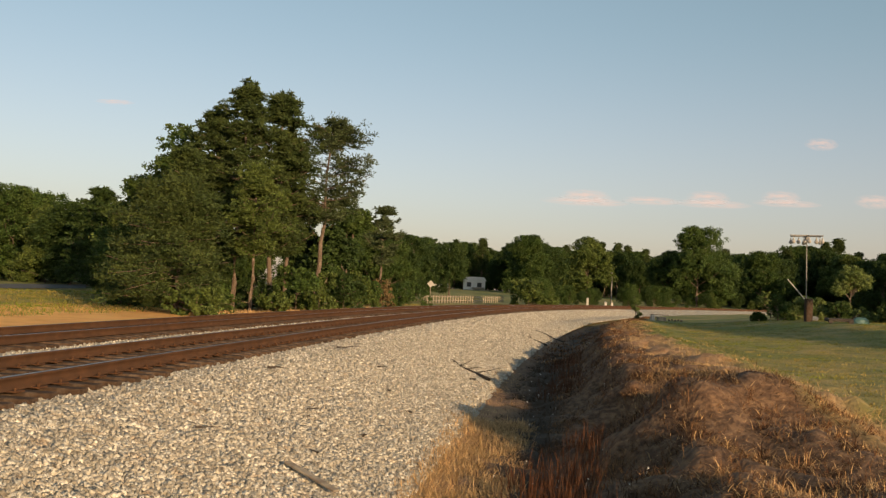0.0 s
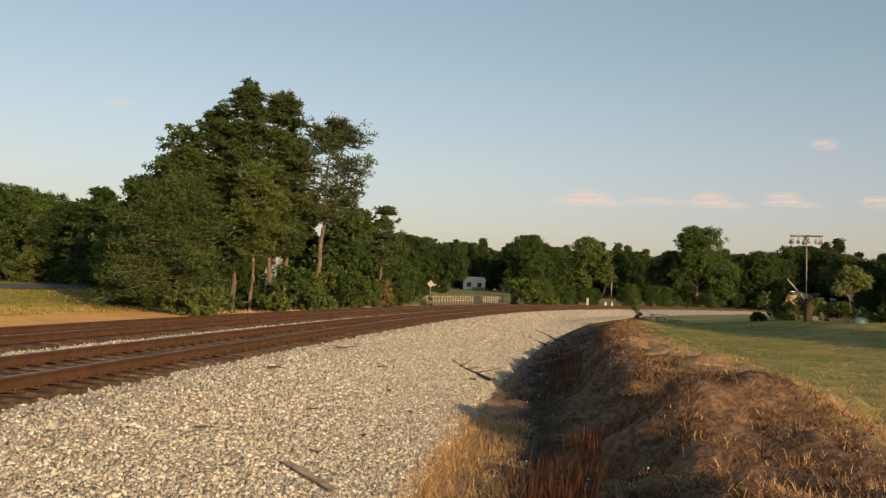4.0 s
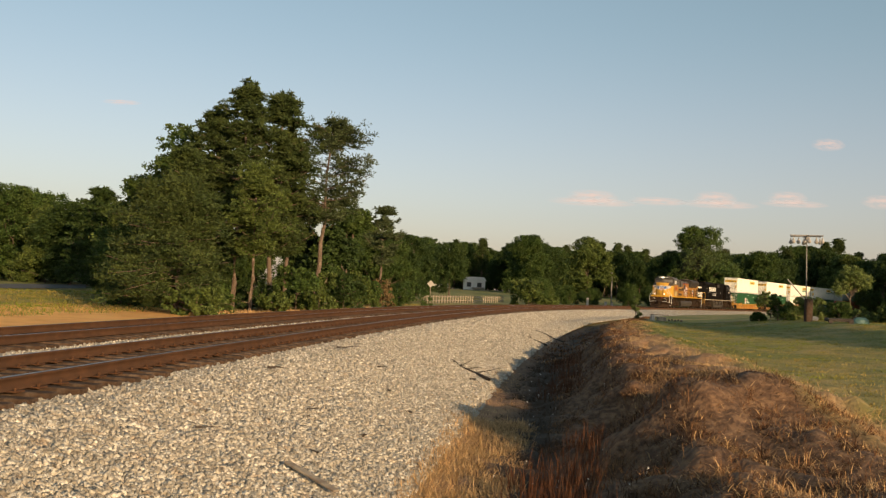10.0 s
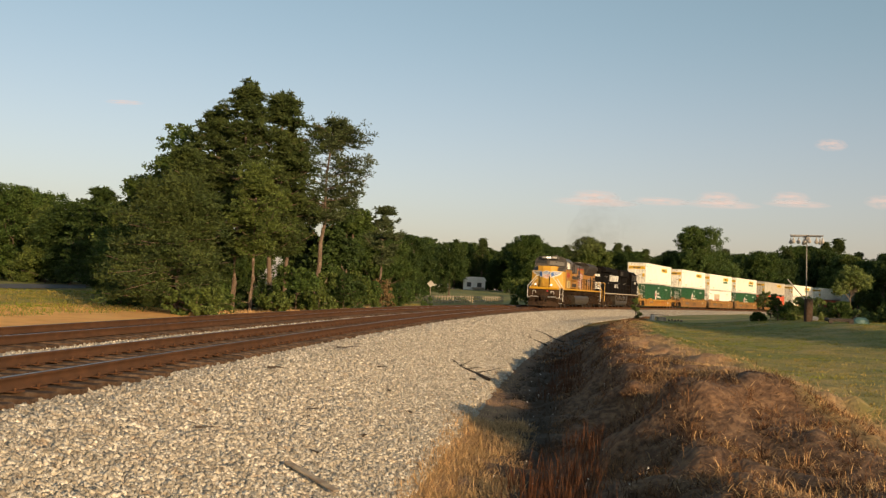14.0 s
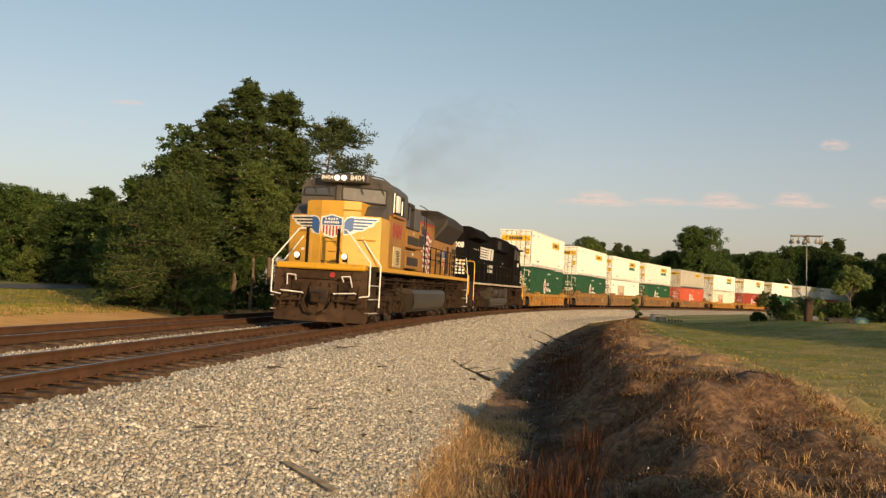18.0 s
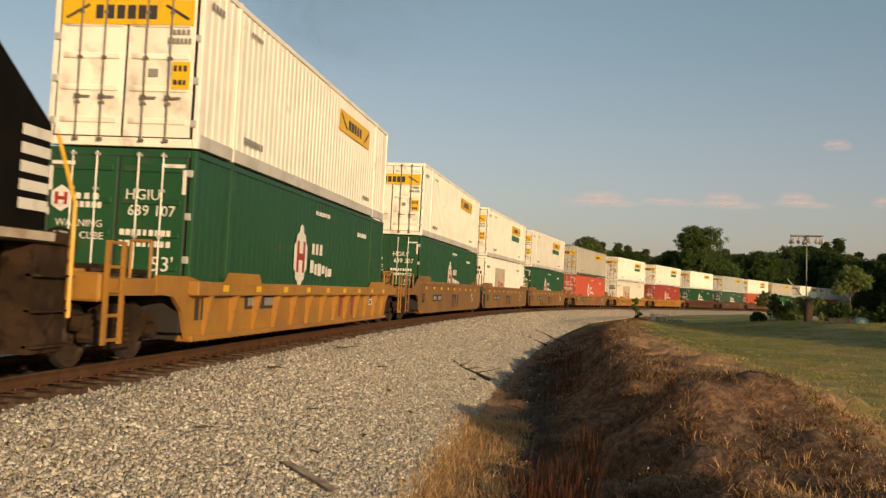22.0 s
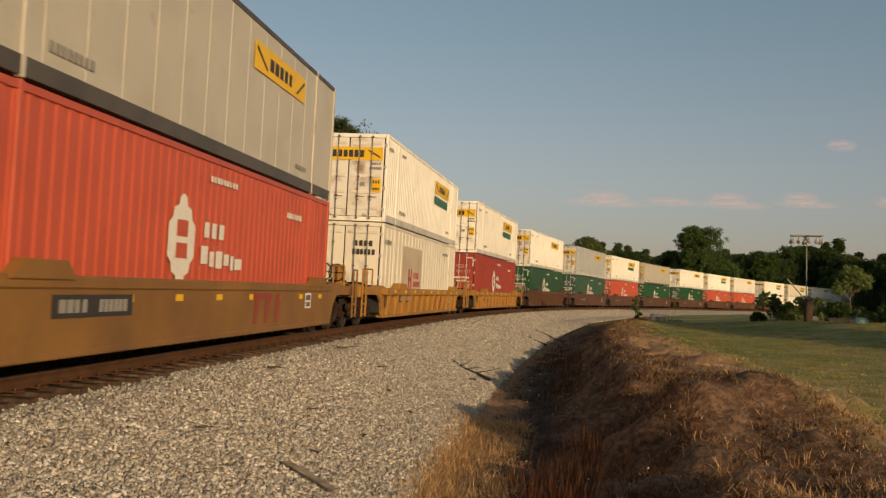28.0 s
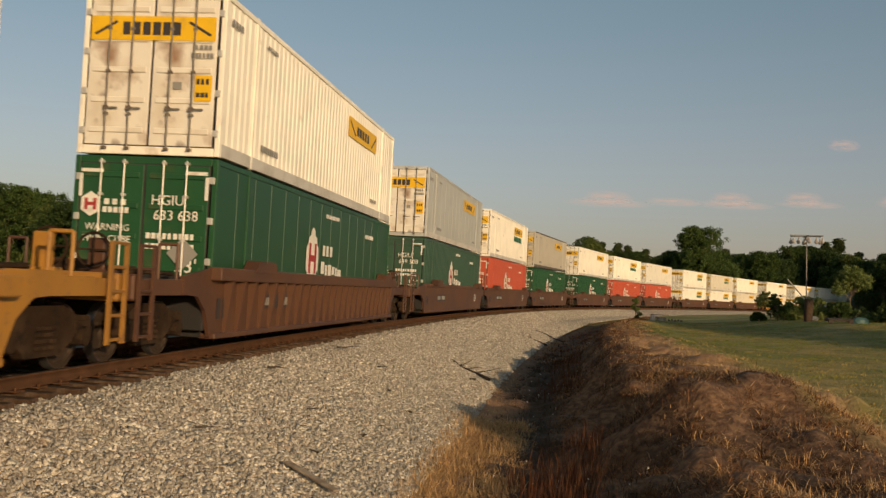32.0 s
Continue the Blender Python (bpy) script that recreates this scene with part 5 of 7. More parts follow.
def loco_frame_mesh():
    """Cast side frame of a three-axle truck, with springs, boxes and brake gear."""
    bm = bmesh.new()
    prism(bm, [(-2.75, 0.62), (-2.5, 0.95), (-1.3, 0.98), (-1.0, 1.12), (1.0, 1.12), (1.3, 0.98), (2.5, 0.95), (2.75, 0.62), (2.3, 0.58), (1.6, 0.72), (0.9, 0.62), (0.4, 0.5), (-0.4, 0.5), (-0.9, 0.62), (-1.6, 0.72), (-2.3, 0.58)], "x", -0.08, 0.08)
    for a in (-1.85, 0.0, 1.85):
        box(bm, -0.02, 0.2, a - 0.2, a + 0.2, 0.34, 0.72, 0.03)
        rod(bm, (0.18, a, 0.53), (0.27, a, 0.53), 0.14, 12)
        for o in (-0.36, 0.36):
            for k in range(4):
                rod(bm, (0.04, a + o, 0.42 + k * 0.06), (0.04, a + o, 0.455 + k * 0.06), 0.11, 10)
            box(bm, -0.06, 0.14, a + o - 0.13, a + o + 0.13, 0.36, 0.41)
        pipe(bm, [(0.2, a - 0.55, 0.95), (0.24, a - 0.5, 0.7), (0.2, a - 0.52, 0.45)], 0.03)
    for a in (-0.95, 0.95):
        rod(bm, (0.16, a - 0.25, 0.86), (0.16, a + 0.2, 0.86), 0.1, 10)
        rod(bm, (0.12, a - 0.3, 1.05), (0.2, a + 0.5, 0.72), 0.045, 6)
    box(bm, -0.05, 0.16, -0.3, 0.3, 0.68, 1.0, 0.04)
    pipe(bm, [(0.18, -2.6, 0.8), (0.2, -2.75, 0.45), (0.15, -2.5, 0.3)], 0.03)
    pipe(bm, [(0.22, -2.3, 1.05), (0.25, -1.2, 1.12), (0.22, 0.2, 1.16), (0.24, 1.4, 1.06), (0.2, 2.4, 1.02)], 0.025)
    for a in (-2.45, 2.45):
        pipe(bm, [(0.05, a, 0.58), (0.1, a * 1.04, 0.3), (0.08, a * 1.09, 0.16)], 0.03)
    me = mesh_of(bm, "side_frame")
    me.materials.append(M["under"])
    return me


LOCO_FRAME = loco_frame_mesh()


def loco_truck(root, yc):
    tr = part("truck", blk(-0.85, 0.85, -1.4, 1.4, 0.55, 1.1, 0.05), M["under"], root, at=Matrix.Translation((0, yc, 0)))
    for sx in (1, -1):
        part("side_frame", LOCO_FRAME, None, tr, at=Matrix.Translation((sx * 1.1, 0, 0)) @ Matrix.Rotation(0 if sx > 0 else math.pi, 4, "Z"))
    for a in (-1.85, 0.0, 1.85):
        w = part("wheelset", WHEEL_BIG, None, tr)
        SPINS.append((w, 0.53, (0, a, 0.53)))


def car_frame_mesh():
    bm = bmesh.new()
    prism(bm, [(-1.2, 0.52), (-1.15, 0.72), (-0.75, 0.74), (-0.4, 0.86), (0.4, 0.86), (0.75, 0.74), (1.15, 0.72), (1.2, 0.52), (0.95, 0.54), (0.6, 0.36), (0.45, 0.24), (-0.45, 0.24), (-0.6, 0.36), (-0.95, 0.54)], "x", -0.07, 0.07)
    for a in (-0.9, 0.9):
        rod(bm, (-0.05, a, 0.46), (0.16, a, 0.46), 0.13, 10)
        box(bm, -0.1, 0.1, a - 0.16, a + 0.16, 0.5, 0.66)
    for a in (-0.16, 0.0, 0.16):
        for k in range(4):
            rod(bm, (0.06, a, 0.33 + k * 0.08), (0.06, a, 0.375 + k * 0.08), 0.07, 8)
    me = mesh_of(bm, "side_frame")
    me.materials.append(M["under"])
    return me


CAR_FRAME = car_frame_mesh()


def car_truck(root, yc):
    tr = part("truck", blk(-0.95, 0.95, -0.2, 0.2, 0.5, 0.85, 0.04), M["under"], root, at=Matrix.Translation((0, yc, 0)))
    for sx in (1, -1):
        part("side_frame", CAR_FRAME, None, tr, at=Matrix.Translation((sx * 1.0, 0, 0)) @ Matrix.Rotation(0 if sx > 0 else math.pi, 4, "Z"))
    for a in (-0.9, 0.9):
        w = part("wheelset", WHEEL_CAR, None, tr)
        SPINS.append((w, 0.44, (0, a, 0.44)))


RIDES = []          # (thing, s of its middle at 23 s, half the distance between its bearings, height)


def coupler(root, y, o):
    bm = blk(-0.13, 0.13, min(y, y - o * 0.75), max(y, y - o * 0.75), 0.72, 0.98, 0.03)
    box(bm, -0.2, 0.2, min(y, y + o * 0.12), max(y, y + o * 0.12), 0.68, 1.02, 0.05)
    pipe(bm, [(0.35, y - o * 0.5, 0.9), (0.38, y - o * 0.1, 0.55), (0.2, y + o * 0.1, 0.42)], 0.035)
    part("coupler", bm, M["under"], root)


def rail_run(root, x, ys, z0, z1, material, r=0.022, name="handrail"):
    """Handrail along a walkway: stanchions and two bars."""
    for y in ys:
        part("stanchion", rod(bmesh.new(), (x, y, z0), (x, y, z1), r + 0.004), M[material], root)
    bm = bmesh.new()
    rod(bm, (x, ys[0], z1), (x, ys[-1], z1), r)
    rod(bm, (x, ys[0], (z0 + z1) / 2 + 0.05), (x, ys[-1], (z0 + z1) / 2 + 0.05), r * 0.8)
    part(name, bm, M[material], root)


def under_gear(root, seed, y0, y1):
    """Pipes and brackets under the walkway."""
    rng = random.Random(seed)
    bm = bmesh.new()
    for k in range(16):
        y = rng.uniform(y0, y1)
        pipe(bm, [(1.15, y, 1.6), (1.3, y + rng.uniform(-.2, .2), 1.4), (1.2, y + rng.uniform(-.4, .4), rng.uniform(1.0, 1.3))], 0.025, 5)
        box(bm, 1.0, 1.25, y, y + rng.uniform(0.1, 0.45), rng.uniform(1.2, 1.4), 1.6)
    rod(bm, (1.3, y0, 1.5), (1.3, y1, 1.5), 0.035)
    rod(bm, (1.22, y0, 1.38), (1.22, y1, 1.38), 0.025)
    part("piping", bm, M["under"], root)


# ---- the leading locomotive ----
def yellow_locomotive():
    root = tagged(new("locomotive"), "weathered yellow diesel locomotive with grey cab roof and lit headlights", "locomotive", "locomotives")
    Y, G = M["loco_yellow"], M["loco_grey"]
    part("frame", blk(-0.75, 0.75, -10.8, 10.5, 1.15, 1.66), M["under"], root)
    part("walkway", blk(-1.55, 1.55, -10.7, 10.5, 1.70, 1.86, 0.015), M["under"], root)
    for sx in (1, -1):
        part("side_sill", blk(sx * 1.552, sx * 1.575, -9.9, 10.5, 1.735, 1.87), M["stripe_yellow"], root)
    part("anticlimber", blk(-1.4, 1.4, -11.12, -10.65, 1.70, 1.89, 0.04), M["stripe_yellow"], root)
    # nose: a blunt wedge with a taller middle
    def wedge(half, z0, z1, back):
        front = [(-half, -10.08 + 0.333 * (half - 0.36)), (-0.36, -10.08), (0.36, -10.08), (half, -10.08 + 0.333 * (half - 0.36))]
        bm = plate(front + [(half, back), (-half, back)], "z", z0, z1)
        bmesh.ops.bevel(bm, geom=[e for e in bm.edges if min(v.co.z for v in e.verts) > z1 - 0.01], offset=0.04, segments=2, affect="EDGES")
        return bm

    part("nose", wedge(1.5, 1.87, 3.45, -8.5), Y, root)
    part("nose_block", wedge(0.88, 3.40, 3.90, -8.5), Y, root)
    for o in (1, -1):
        slope = bmesh.new()
        prism(slope, [(-9.62, 3.44), (-8.5, 3.44), (-8.5, 3.9), (-9.1, 3.82)], "x", o * 0.87, o * 1.46)
        part("nose_slope", slope, G, root, "dark grey sloping nose top")
    door = part("nose_door", blk(-1.3, -0.62, -9.86, -9.70, 1.98, 2.85, 0.015), Y, root)
    door.matrix_basis = Matrix.Translation((-0.96, -9.8, 0)) @ Matrix.Rotation(radians(-18.4), 4, "Z") @ Matrix.Translation((0.96, 9.78, 0))
    part("placard", blk(-1.0, -0.88, -9.87, -9.862, 2.3, 2.38), M["mark_white"], door)
    part("nose_panel", blk(-0.32, 0.32, -10.11, -10.07, 1.98, 2.6, 0.015), Y, root)
    for (p, q, z) in ((0.42, 0.92, 3.62), (0.85, 1.35, 2.7), (-0.1, 0.34, 2.62), (-1.2, -0.7, 2.95), (0.0, 0.3, 2.3)):
        ya, yb = -10.09 + 0.333 * max(0, abs(p) - 0.36), -10.09 + 0.333 * max(0, abs(q) - 0.36)
        part("grab_iron", pipe(bmesh.new(), [(p, ya, z), (p, ya - 0.08, z), (q, yb - 0.08, z), (q, yb, z)], 0.018, 5), Y, root)
    # winged emblem on the nose, plain shapes folded over its facets
    yf = -10.082

    def folded(pts, lift, thick=0.006):
        bm = plate(pts, "y", yf - lift - thick, yf - lift)
        for v in bm.verts:
            v.co.y += 0.333 * max(0.0, abs(v.co.x) - 0.36)
        return bm

    emblem = part("emblem", folded([(-0.36, 3.37), (-0.2, 3.41), (0.0, 3.47), (0.2, 3.41), (0.36, 3.37), (0.36, 2.95), (0.24, 2.78), (0, 2.70), (-0.24, 2.78), (-0.36, 2.95)], 0.004), M["mark_white"], root, "white winged shield emblem in blue and red")
    part("shield_top", folded([(-0.31, 3.33), (0.0, 3.42), (0.31, 3.33), (0.32, 3.12), (-0.32, 3.12)], 0.012), M["mark_blue"], emblem)
    for k in range(6):
        c = -0.29 + k * 0.106
        part("shield_bar", folded([(c, 3.1), (c + 0.05, 3.1), (c + 0.05, 2.86 - 0.1 * (1 - abs(c + .03) / .3)), (c, 2.86 - 0.1 * (1 - abs(c) / .3))], 0.012), M["mark_red"], emblem)
    bm = bars(bmesh.new(), yf - 0.019, -0.22, 0.22, 3.28, 3.34, 5, 1, front=True)
    bars(bm, yf - 0.019, -0.25, 0.25, 3.17, 3.24, 7, 2, front=True)
    tagged(part("shield_mark", bm, M["mark_white"], emblem), kind="stuff")
    for o in (1, -1):
        wing = part("wing", folded([(o * p, q) for p, q in ((0.38, 3.24), (0.44, 3.36), (0.58, 3.42), (1.44, 3.40), (1.42, 3.31), (1.34, 3.26), (1.26, 3.12), (1.12, 3.08), (0.96, 2.97), (0.80, 2.95), (0.66, 2.86), (0.38, 2.80))][::o], 0.004), M["mark_white"], root, "white and blue painted wing")
        for k in range(4):
            z = 3.355 - k * 0.1
            part("wing_bar", folded([(o * 0.66, z), (o * (1.385 - 0.13 * k), z), (o * (1.34 - 0.13 * k), z - 0.055), (o * 0.66, z - 0.055)][::o], 0.012), M["mark_dark" if o < 0 else "mark_blue"], wing)
        part("wing_root", folded([(o * 0.40, 3.2), (o * 0.47, 3.33), (o * 0.6, 3.38), (o * 0.68, 3.36), (o * 0.66, 2.98), (o * 0.52, 2.86), (o * 0.41, 2.85)][::o], 0.014), M["mark_blue"], wing)
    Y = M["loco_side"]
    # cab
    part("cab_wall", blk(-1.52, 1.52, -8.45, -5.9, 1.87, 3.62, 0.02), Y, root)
    cab = plate([(-1.52, 3.62), (1.52, 3.62), (1.54, 4.44), (1.48, 4.54), (1.18, 4.76), (0.6, 4.86), (-0.6, 4.86), (-1.18, 4.76), (-1.48, 4.54), (-1.54, 4.44)], "y", -8.55, -5.9)
    part("cab_roof", cab, G, root)
    for o in (1, -1):
        part("roof_rail", pipe(bmesh.new(), [(o * 1.5, -8.5, 4.58), (o * 1.2, -8.55, 4.8), (o * 0.8, -8.55, 4.88)], 0.022), G, root)
    for pts, glass in (([(-1.42, 4.19), (-0.40, 4.19), (-0.40, 4.48), (-1.38, 4.44)], "glass"), ([(-0.12, 4.05), (1.36, 3.93), (1.38, 4.36), (1.3, 4.41), (-0.08, 4.49), (-0.14, 4.44)], "painted_glare_glass")):
        fr = part("windshield", plate(pts, "y", -8.60, -8.555), M[glass], root, "windshield in a rubber frame, right pane coloured as reflected sky")
        bm = bmesh.new()
        for p, q in zip(pts, pts[1:] + pts[:1]):
            rod(bm, (p[0], -8.6, p[1]), (q[0], -8.6, q[1]), 0.026)
        part("window_frame", bm, M["mark_dark"], fr)
        mx = (pts[0][0] + pts[1][0]) / 2
        for w in (-0.2, 0.5) if mx > 0 else (-0.25, 0.2):
            part("wiper", pipe(bmesh.new(), [(mx + w, -8.66, 4.66), (mx + w + 0.17, -8.64, 4.25)], 0.016), M["mark_dark"], fr)
    part("centre_post", blk(-0.36, -0.16, -8.62, -8.54, 3.9, 4.6, 0.03), G, root)
    hl = part("headlight_housing", blk(-0.78, 0.80, -8.97, -8.4, 4.60, 4.88, 0.03), G, root)
    for c in (-0.23, 0.0):
        part("headlight", rod(bmesh.new(), (c, -9.01, 4.74), (c, -8.96, 4.74), 0.085, 16), M["lamp"], hl, "lit white headlight")
    for p, q in ((-0.75, -0.35), (0.15, 0.76)):
        nb = part("number_board", blk(p, q, -8.985, -8.972, 4.62, 4.86), M["mark_dark"], hl)
        words("8404", 0.2 if p < 0 else 0.24, M["mark_white"], nb, on_front((p + q) / 2, -8.992, 4.74), "number", bold=0.004)
    for o in (1, -1):
        # near-black block stands in for the shaded cab behind the window
        win = part("side_window", blk(o * 1.525, o * 1.55, -8.3, -6.55, 3.72, 4.36), M["well_floor"], root, "cab side window, near-black for the shade inside")
        bm = bmesh.new()
        pipe(bm, [(o * 1.56, -8.28, 3.72), (o * 1.56, -8.28, 4.36)], 0.03)
        rod(bm, (o * 1.56, -7.0, 3.72), (o * 1.56, -7.0, 4.2), 0.03)
        part("window_frame", bm, M["steel_rod"], win)
        part("sunshade", blk(o * 1.57, o * 1.66, -8.1, -7.68, 3.74, 4.3, 0.02), M["mark_white"], win)
        part("arm_rest", blk(o * 1.525, o * 1.62, -8.3, -6.45, 3.58, 3.66, 0.015), Y, root)
        part("red_band", blk(o * 1.522, o * 1.53, -8.45, -5.9, 3.61, 3.66), M["mark_red"], root)
        vent = part("equipment_door", blk(o * 1.522, o * 1.56, -8.0, -6.75, 1.93, 2.62, 0.015), M["cream"], root, "cream equipment door with louvres")
        for k in range(9):
            part("louvre", blk(o * 1.56, o * 1.58, -7.55, -7.1, 2.02 + k * 0.055, 2.045 + k * 0.055), M["grille"], vent)
        # filter boxes behind the cab
        for z0, z1 in ((1.95, 2.62), (2.7, 3.36)):
            fb = part("filter_box", blk(o * 1.0, o * 1.56, -5.88, -3.55, z0, z1, 0.03), Y, root)
            part("filter_screen", blk(o * 1.562, o * 1.575, -5.75, -3.7, z0 + 0.12, z0 + 0.42), M["grille"], fb)
            part("placard", blk(o * 1.562, o * 1.568, -4.75, -4.6, z0 + 0.5, z0 + 0.58), M["mark_white"], fb)
        fb = part("filter_box", blk(o * 1.0, o * 1.5, -3.5, -2.3, 2.75, 3.36, 0.03), Y, root)
        part("filter_screen", blk(o * 1.502, o * 1.512, -3.4, -2.4, 2.85, 3.28), M["grille"], fb)
        part("side_panel", blk(o * 1.0, o * 1.5, -3.5, -2.3, 1.9, 2.7, 0.03), Y, root)
        part("equipment_case", blk(o * 0.8, o * 1.42, -5.85, -4.7, 3.45, 4.25, 0.03), G, root)
        part("equipment_case", blk(o * 0.8, o * 1.34, -4.62, -3.55, 3.45, 4.4, 0.03), M["grille"], root)
        part("equipment_case", blk(o * 0.8, o * 1.34, -3.5, -2.3, 3.45, 4.3, 0.03), G, root)
        part("grab_iron", pipe(bmesh.new(), [(o * 1.44, -5.8, 3.6), (o * 1.56, -5.8, 3.7), (o * 1.56, -5.8, 4.2), (o * 1.56, -4.8, 4.1), (o * 1.44, -4.8, 4.1)], 0.018), M["handrail_dark"], root)
        part("grab_iron", pipe(bmesh.new(), [(o * 1.56, -2.2, 1.9), (o * 1.56, -2.2, 4.35), (o * 1.5, -2.4, 4.4), (o * 1.5, -3.4, 4.4)], 0.02), M["handrail_dark"], root)
    words("8404", 0.72, M["mark_red"], root, on_side(1.523, -7.35, 3.13), "number", "large red road number", bold=0.012)
    # hood, roof and radiator
    part("hood_front", blk(-1.0, 1.0, -5.9, -2.3, 1.87, 4.5, 0.05), G, root)
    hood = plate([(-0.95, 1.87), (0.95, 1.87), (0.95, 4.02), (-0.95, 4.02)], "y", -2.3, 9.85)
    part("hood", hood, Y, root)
    part("hood_roof", plate([(-0.96, 4.02), (0.96, 4.02), (0.9, 4.22), (0.6, 4.42), (-0.6, 4.42), (-0.9, 4.22)], "y", -2.3, 9.66), G, root)
    for o in (1, -1):
        part("red_band", blk(o * 0.952, o * 0.965, -2.3, 3.0, 3.96, 4.05), M["mark_red"], root)
        for k in range(9):
            y = -2.1 + k * 0.62
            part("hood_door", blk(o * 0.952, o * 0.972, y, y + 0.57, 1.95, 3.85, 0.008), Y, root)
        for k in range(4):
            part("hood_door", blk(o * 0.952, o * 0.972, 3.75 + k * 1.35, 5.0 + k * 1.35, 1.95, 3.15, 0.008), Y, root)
        scr = part("dark_door", blk(o * 0.973, o * 0.985, 6.75, 7.35, 2.02, 3.32), M["grille"], root)
        vents = part("vent_panel", blk(o * 0.973, o * 0.99, 8.4, 9.72, 1.98, 3.3), M["grille"], root)
        for k in range(4):
            part("louvre", blk(o * 0.99, o * 1.0, 8.5, 9.62, 2.08 + k * 0.3, 2.2 + k * 0.3), Y, vents)
    rad = plate([(-0.97, 3.47), (0.97, 3.47), (1.5, 4.16), (1.5, 4.42), (1.08, 4.74), (-1.08, 4.74), (-1.5, 4.42), (-1.5, 4.16)], "y", 3.1, 8.4)
    for v in rad.verts:      # the front end slopes back from the hood
        if v.co.y < 4:
            v.co.y += 0.5 * max(0.0, abs(v.co.x) - 0.97)
    part("radiator", rad, M["radiator_grey"], root, "flared grey radiator housing")
    for o in (1, -1):
        sl = part("radiator_screen", plate([(o * 0.985, 3.5), (o * 1.48, 4.15), (o * 1.50, 4.14), (o * 1.005, 3.49)], "y", 3.45, 8.15), M["grille"], root)
    for k in range(3):
        part("fan", rod(bmesh.new(), (0, 4.2 + k * 1.5, 4.72), (0, 4.2 + k * 1.5, 4.82), 0.7, 18), M["loco_grey"], root)
    part("exhaust_stack", blk(-0.35, 0.35, 0.4, 1.3, 4.38, 4.62, 0.04), M["under"], root)
    # waving flag painted on the hood, plain wavy stripes
    flag = part("flag_panel", blk(0.974, 0.978, -0.1, 2.45, 2.1, 3.9), Y, root)
    for k in range(12):
        top = [(0.0 + q * 0.1975, 3.7 - k * 0.133 + 0.075 * math.sin(q * 1.05 + k * 0.12) - 0.012 * q + 0.012 * k * math.sin(q * 0.5)) for q in range(13)]
        pts = top + [(a, b - 0.12) for a, b in top[::-1]]
        part("flag_stripe", plate(pts, "x", 0.979, 0.984), M["mark_red" if k % 2 == 0 else "mark_white"], flag)
    top = [(-0.05 + q * 0.16, 3.8 + 0.06 * math.sin(q * 1.0)) for q in range(7)]
    part("flag_canton", plate(top + [(a, b - 0.75) for a, b in top[::-1]], "x", 0.986, 0.991), M["flag_blue"], flag)
    words("BUILDING", 0.29, M["mark_dark"], root, on_side(0.976, 4.73, 2.83), "lettering")
    words("AMERICA", 0.29, M["mark_dark"], root, on_side(0.976, 4.73, 2.49), "lettering")
    sh = part("emblem", plate([(5.66, 3.02), (5.78, 3.1), (6.05, 3.18), (6.32, 3.1), (6.44, 3.02), (6.4, 2.4), (6.05, 2.16), (5.70, 2.4)], "x", 0.976, 0.982), M["mark_white"], root, "small red, white and blue shield")
    part("shield_top", plate([(5.70, 3.0), (6.05, 3.14), (6.40, 3.0), (6.39, 2.74), (5.71, 2.74)], "x", 0.983, 0.987), M["mark_blue"], sh)
    for k in range(5):
        part("shield_bar", blk(0.983, 0.987, 5.76 + k * 0.125, 5.82 + k * 0.125, 2.3, 2.7), M["mark_red"], sh)
    for o in (1, -1):
        rail_run(root, o * 1.5, [-1.9, -0.6, 0.7, 2.0, 3.3, 4.6, 5.9, 7.2, 8.5, 9.8], 1.86, 2.95, "handrail_dark")
    # pilot, plow, steps and front handrails
    part("pilot", blk(-1.45, 1.45, -10.92, -10.62, 0.55, 1.72, 0.03), M["pilot_dirt"], root)
    plow = bmesh.new()
    for o in (1, -1):
        prism(plow, [(0.0, 0.12), (o * 1.45, 0.12), (o * 1.5, 0.75), (0.0, 0.85)][::o], "y", -11.04, -10.92)
    for v in plow.verts:
        v.co.y += abs(v.co.x) * 0.22 - (0.75 - v.co.z) * 0.35
    part("plow", plow, M["pilot_dirt"], root, "dirty steel snow plow")
    for k in range(9):
        part("air_hose", pipe(bmesh.new(), [(-1.2 + k * 0.3, -10.95, 1.3), (-1.17 + k * 0.3, -11.08, 0.95), (-1.2 + k * 0.3, -11.12, 0.55)], 0.024), M["under"], root)
    part("coupler_pocket", blk(-0.34, 0.34, -11.06, -10.92, 0.62, 1.18, 0.03), M["pilot_dirt"], root)
    # near-black plate laid on the pocket, imitating the shade of a recess
    part("coupler_opening", blk(-0.22, 0.22, -11.07, -11.055, 0.7, 1.08), M["well_floor"], root)
    for o in (1, -1):      # drop steps and plow wings at the corners
        part("corner_gusset", plate([(o * 1.0, 1.68), (o * 1.46, 1.68), (o * 1.46, 0.95), (o * 1.22, 0.8), (o * 0.9, 0.85)][::o], "y", -11.0, -10.93), M["pilot_dirt"], root)
        part("mu_box", blk(o * 0.55, o * 0.92, -11.0, -10.92, 1.05, 1.3, 0.02), M["under"], root)
        part("plow_brace", plate([(o * 0.5, 0.82), (o * 1.3, 0.78), (o * 1.3, 0.70), (o * 0.5, 0.74)][::o], "y", -11.16, -10.9), M["under"], root)
        part("hose_glad_hand", pipe(bmesh.new(), [(o * 0.42, -11.02, 1.0), (o * 0.46, -11.2, 0.75), (o * 0.30, -11.3, 0.42), (o * 0.1, -11.34, 0.36)], 0.035, 7), M["under"], root)
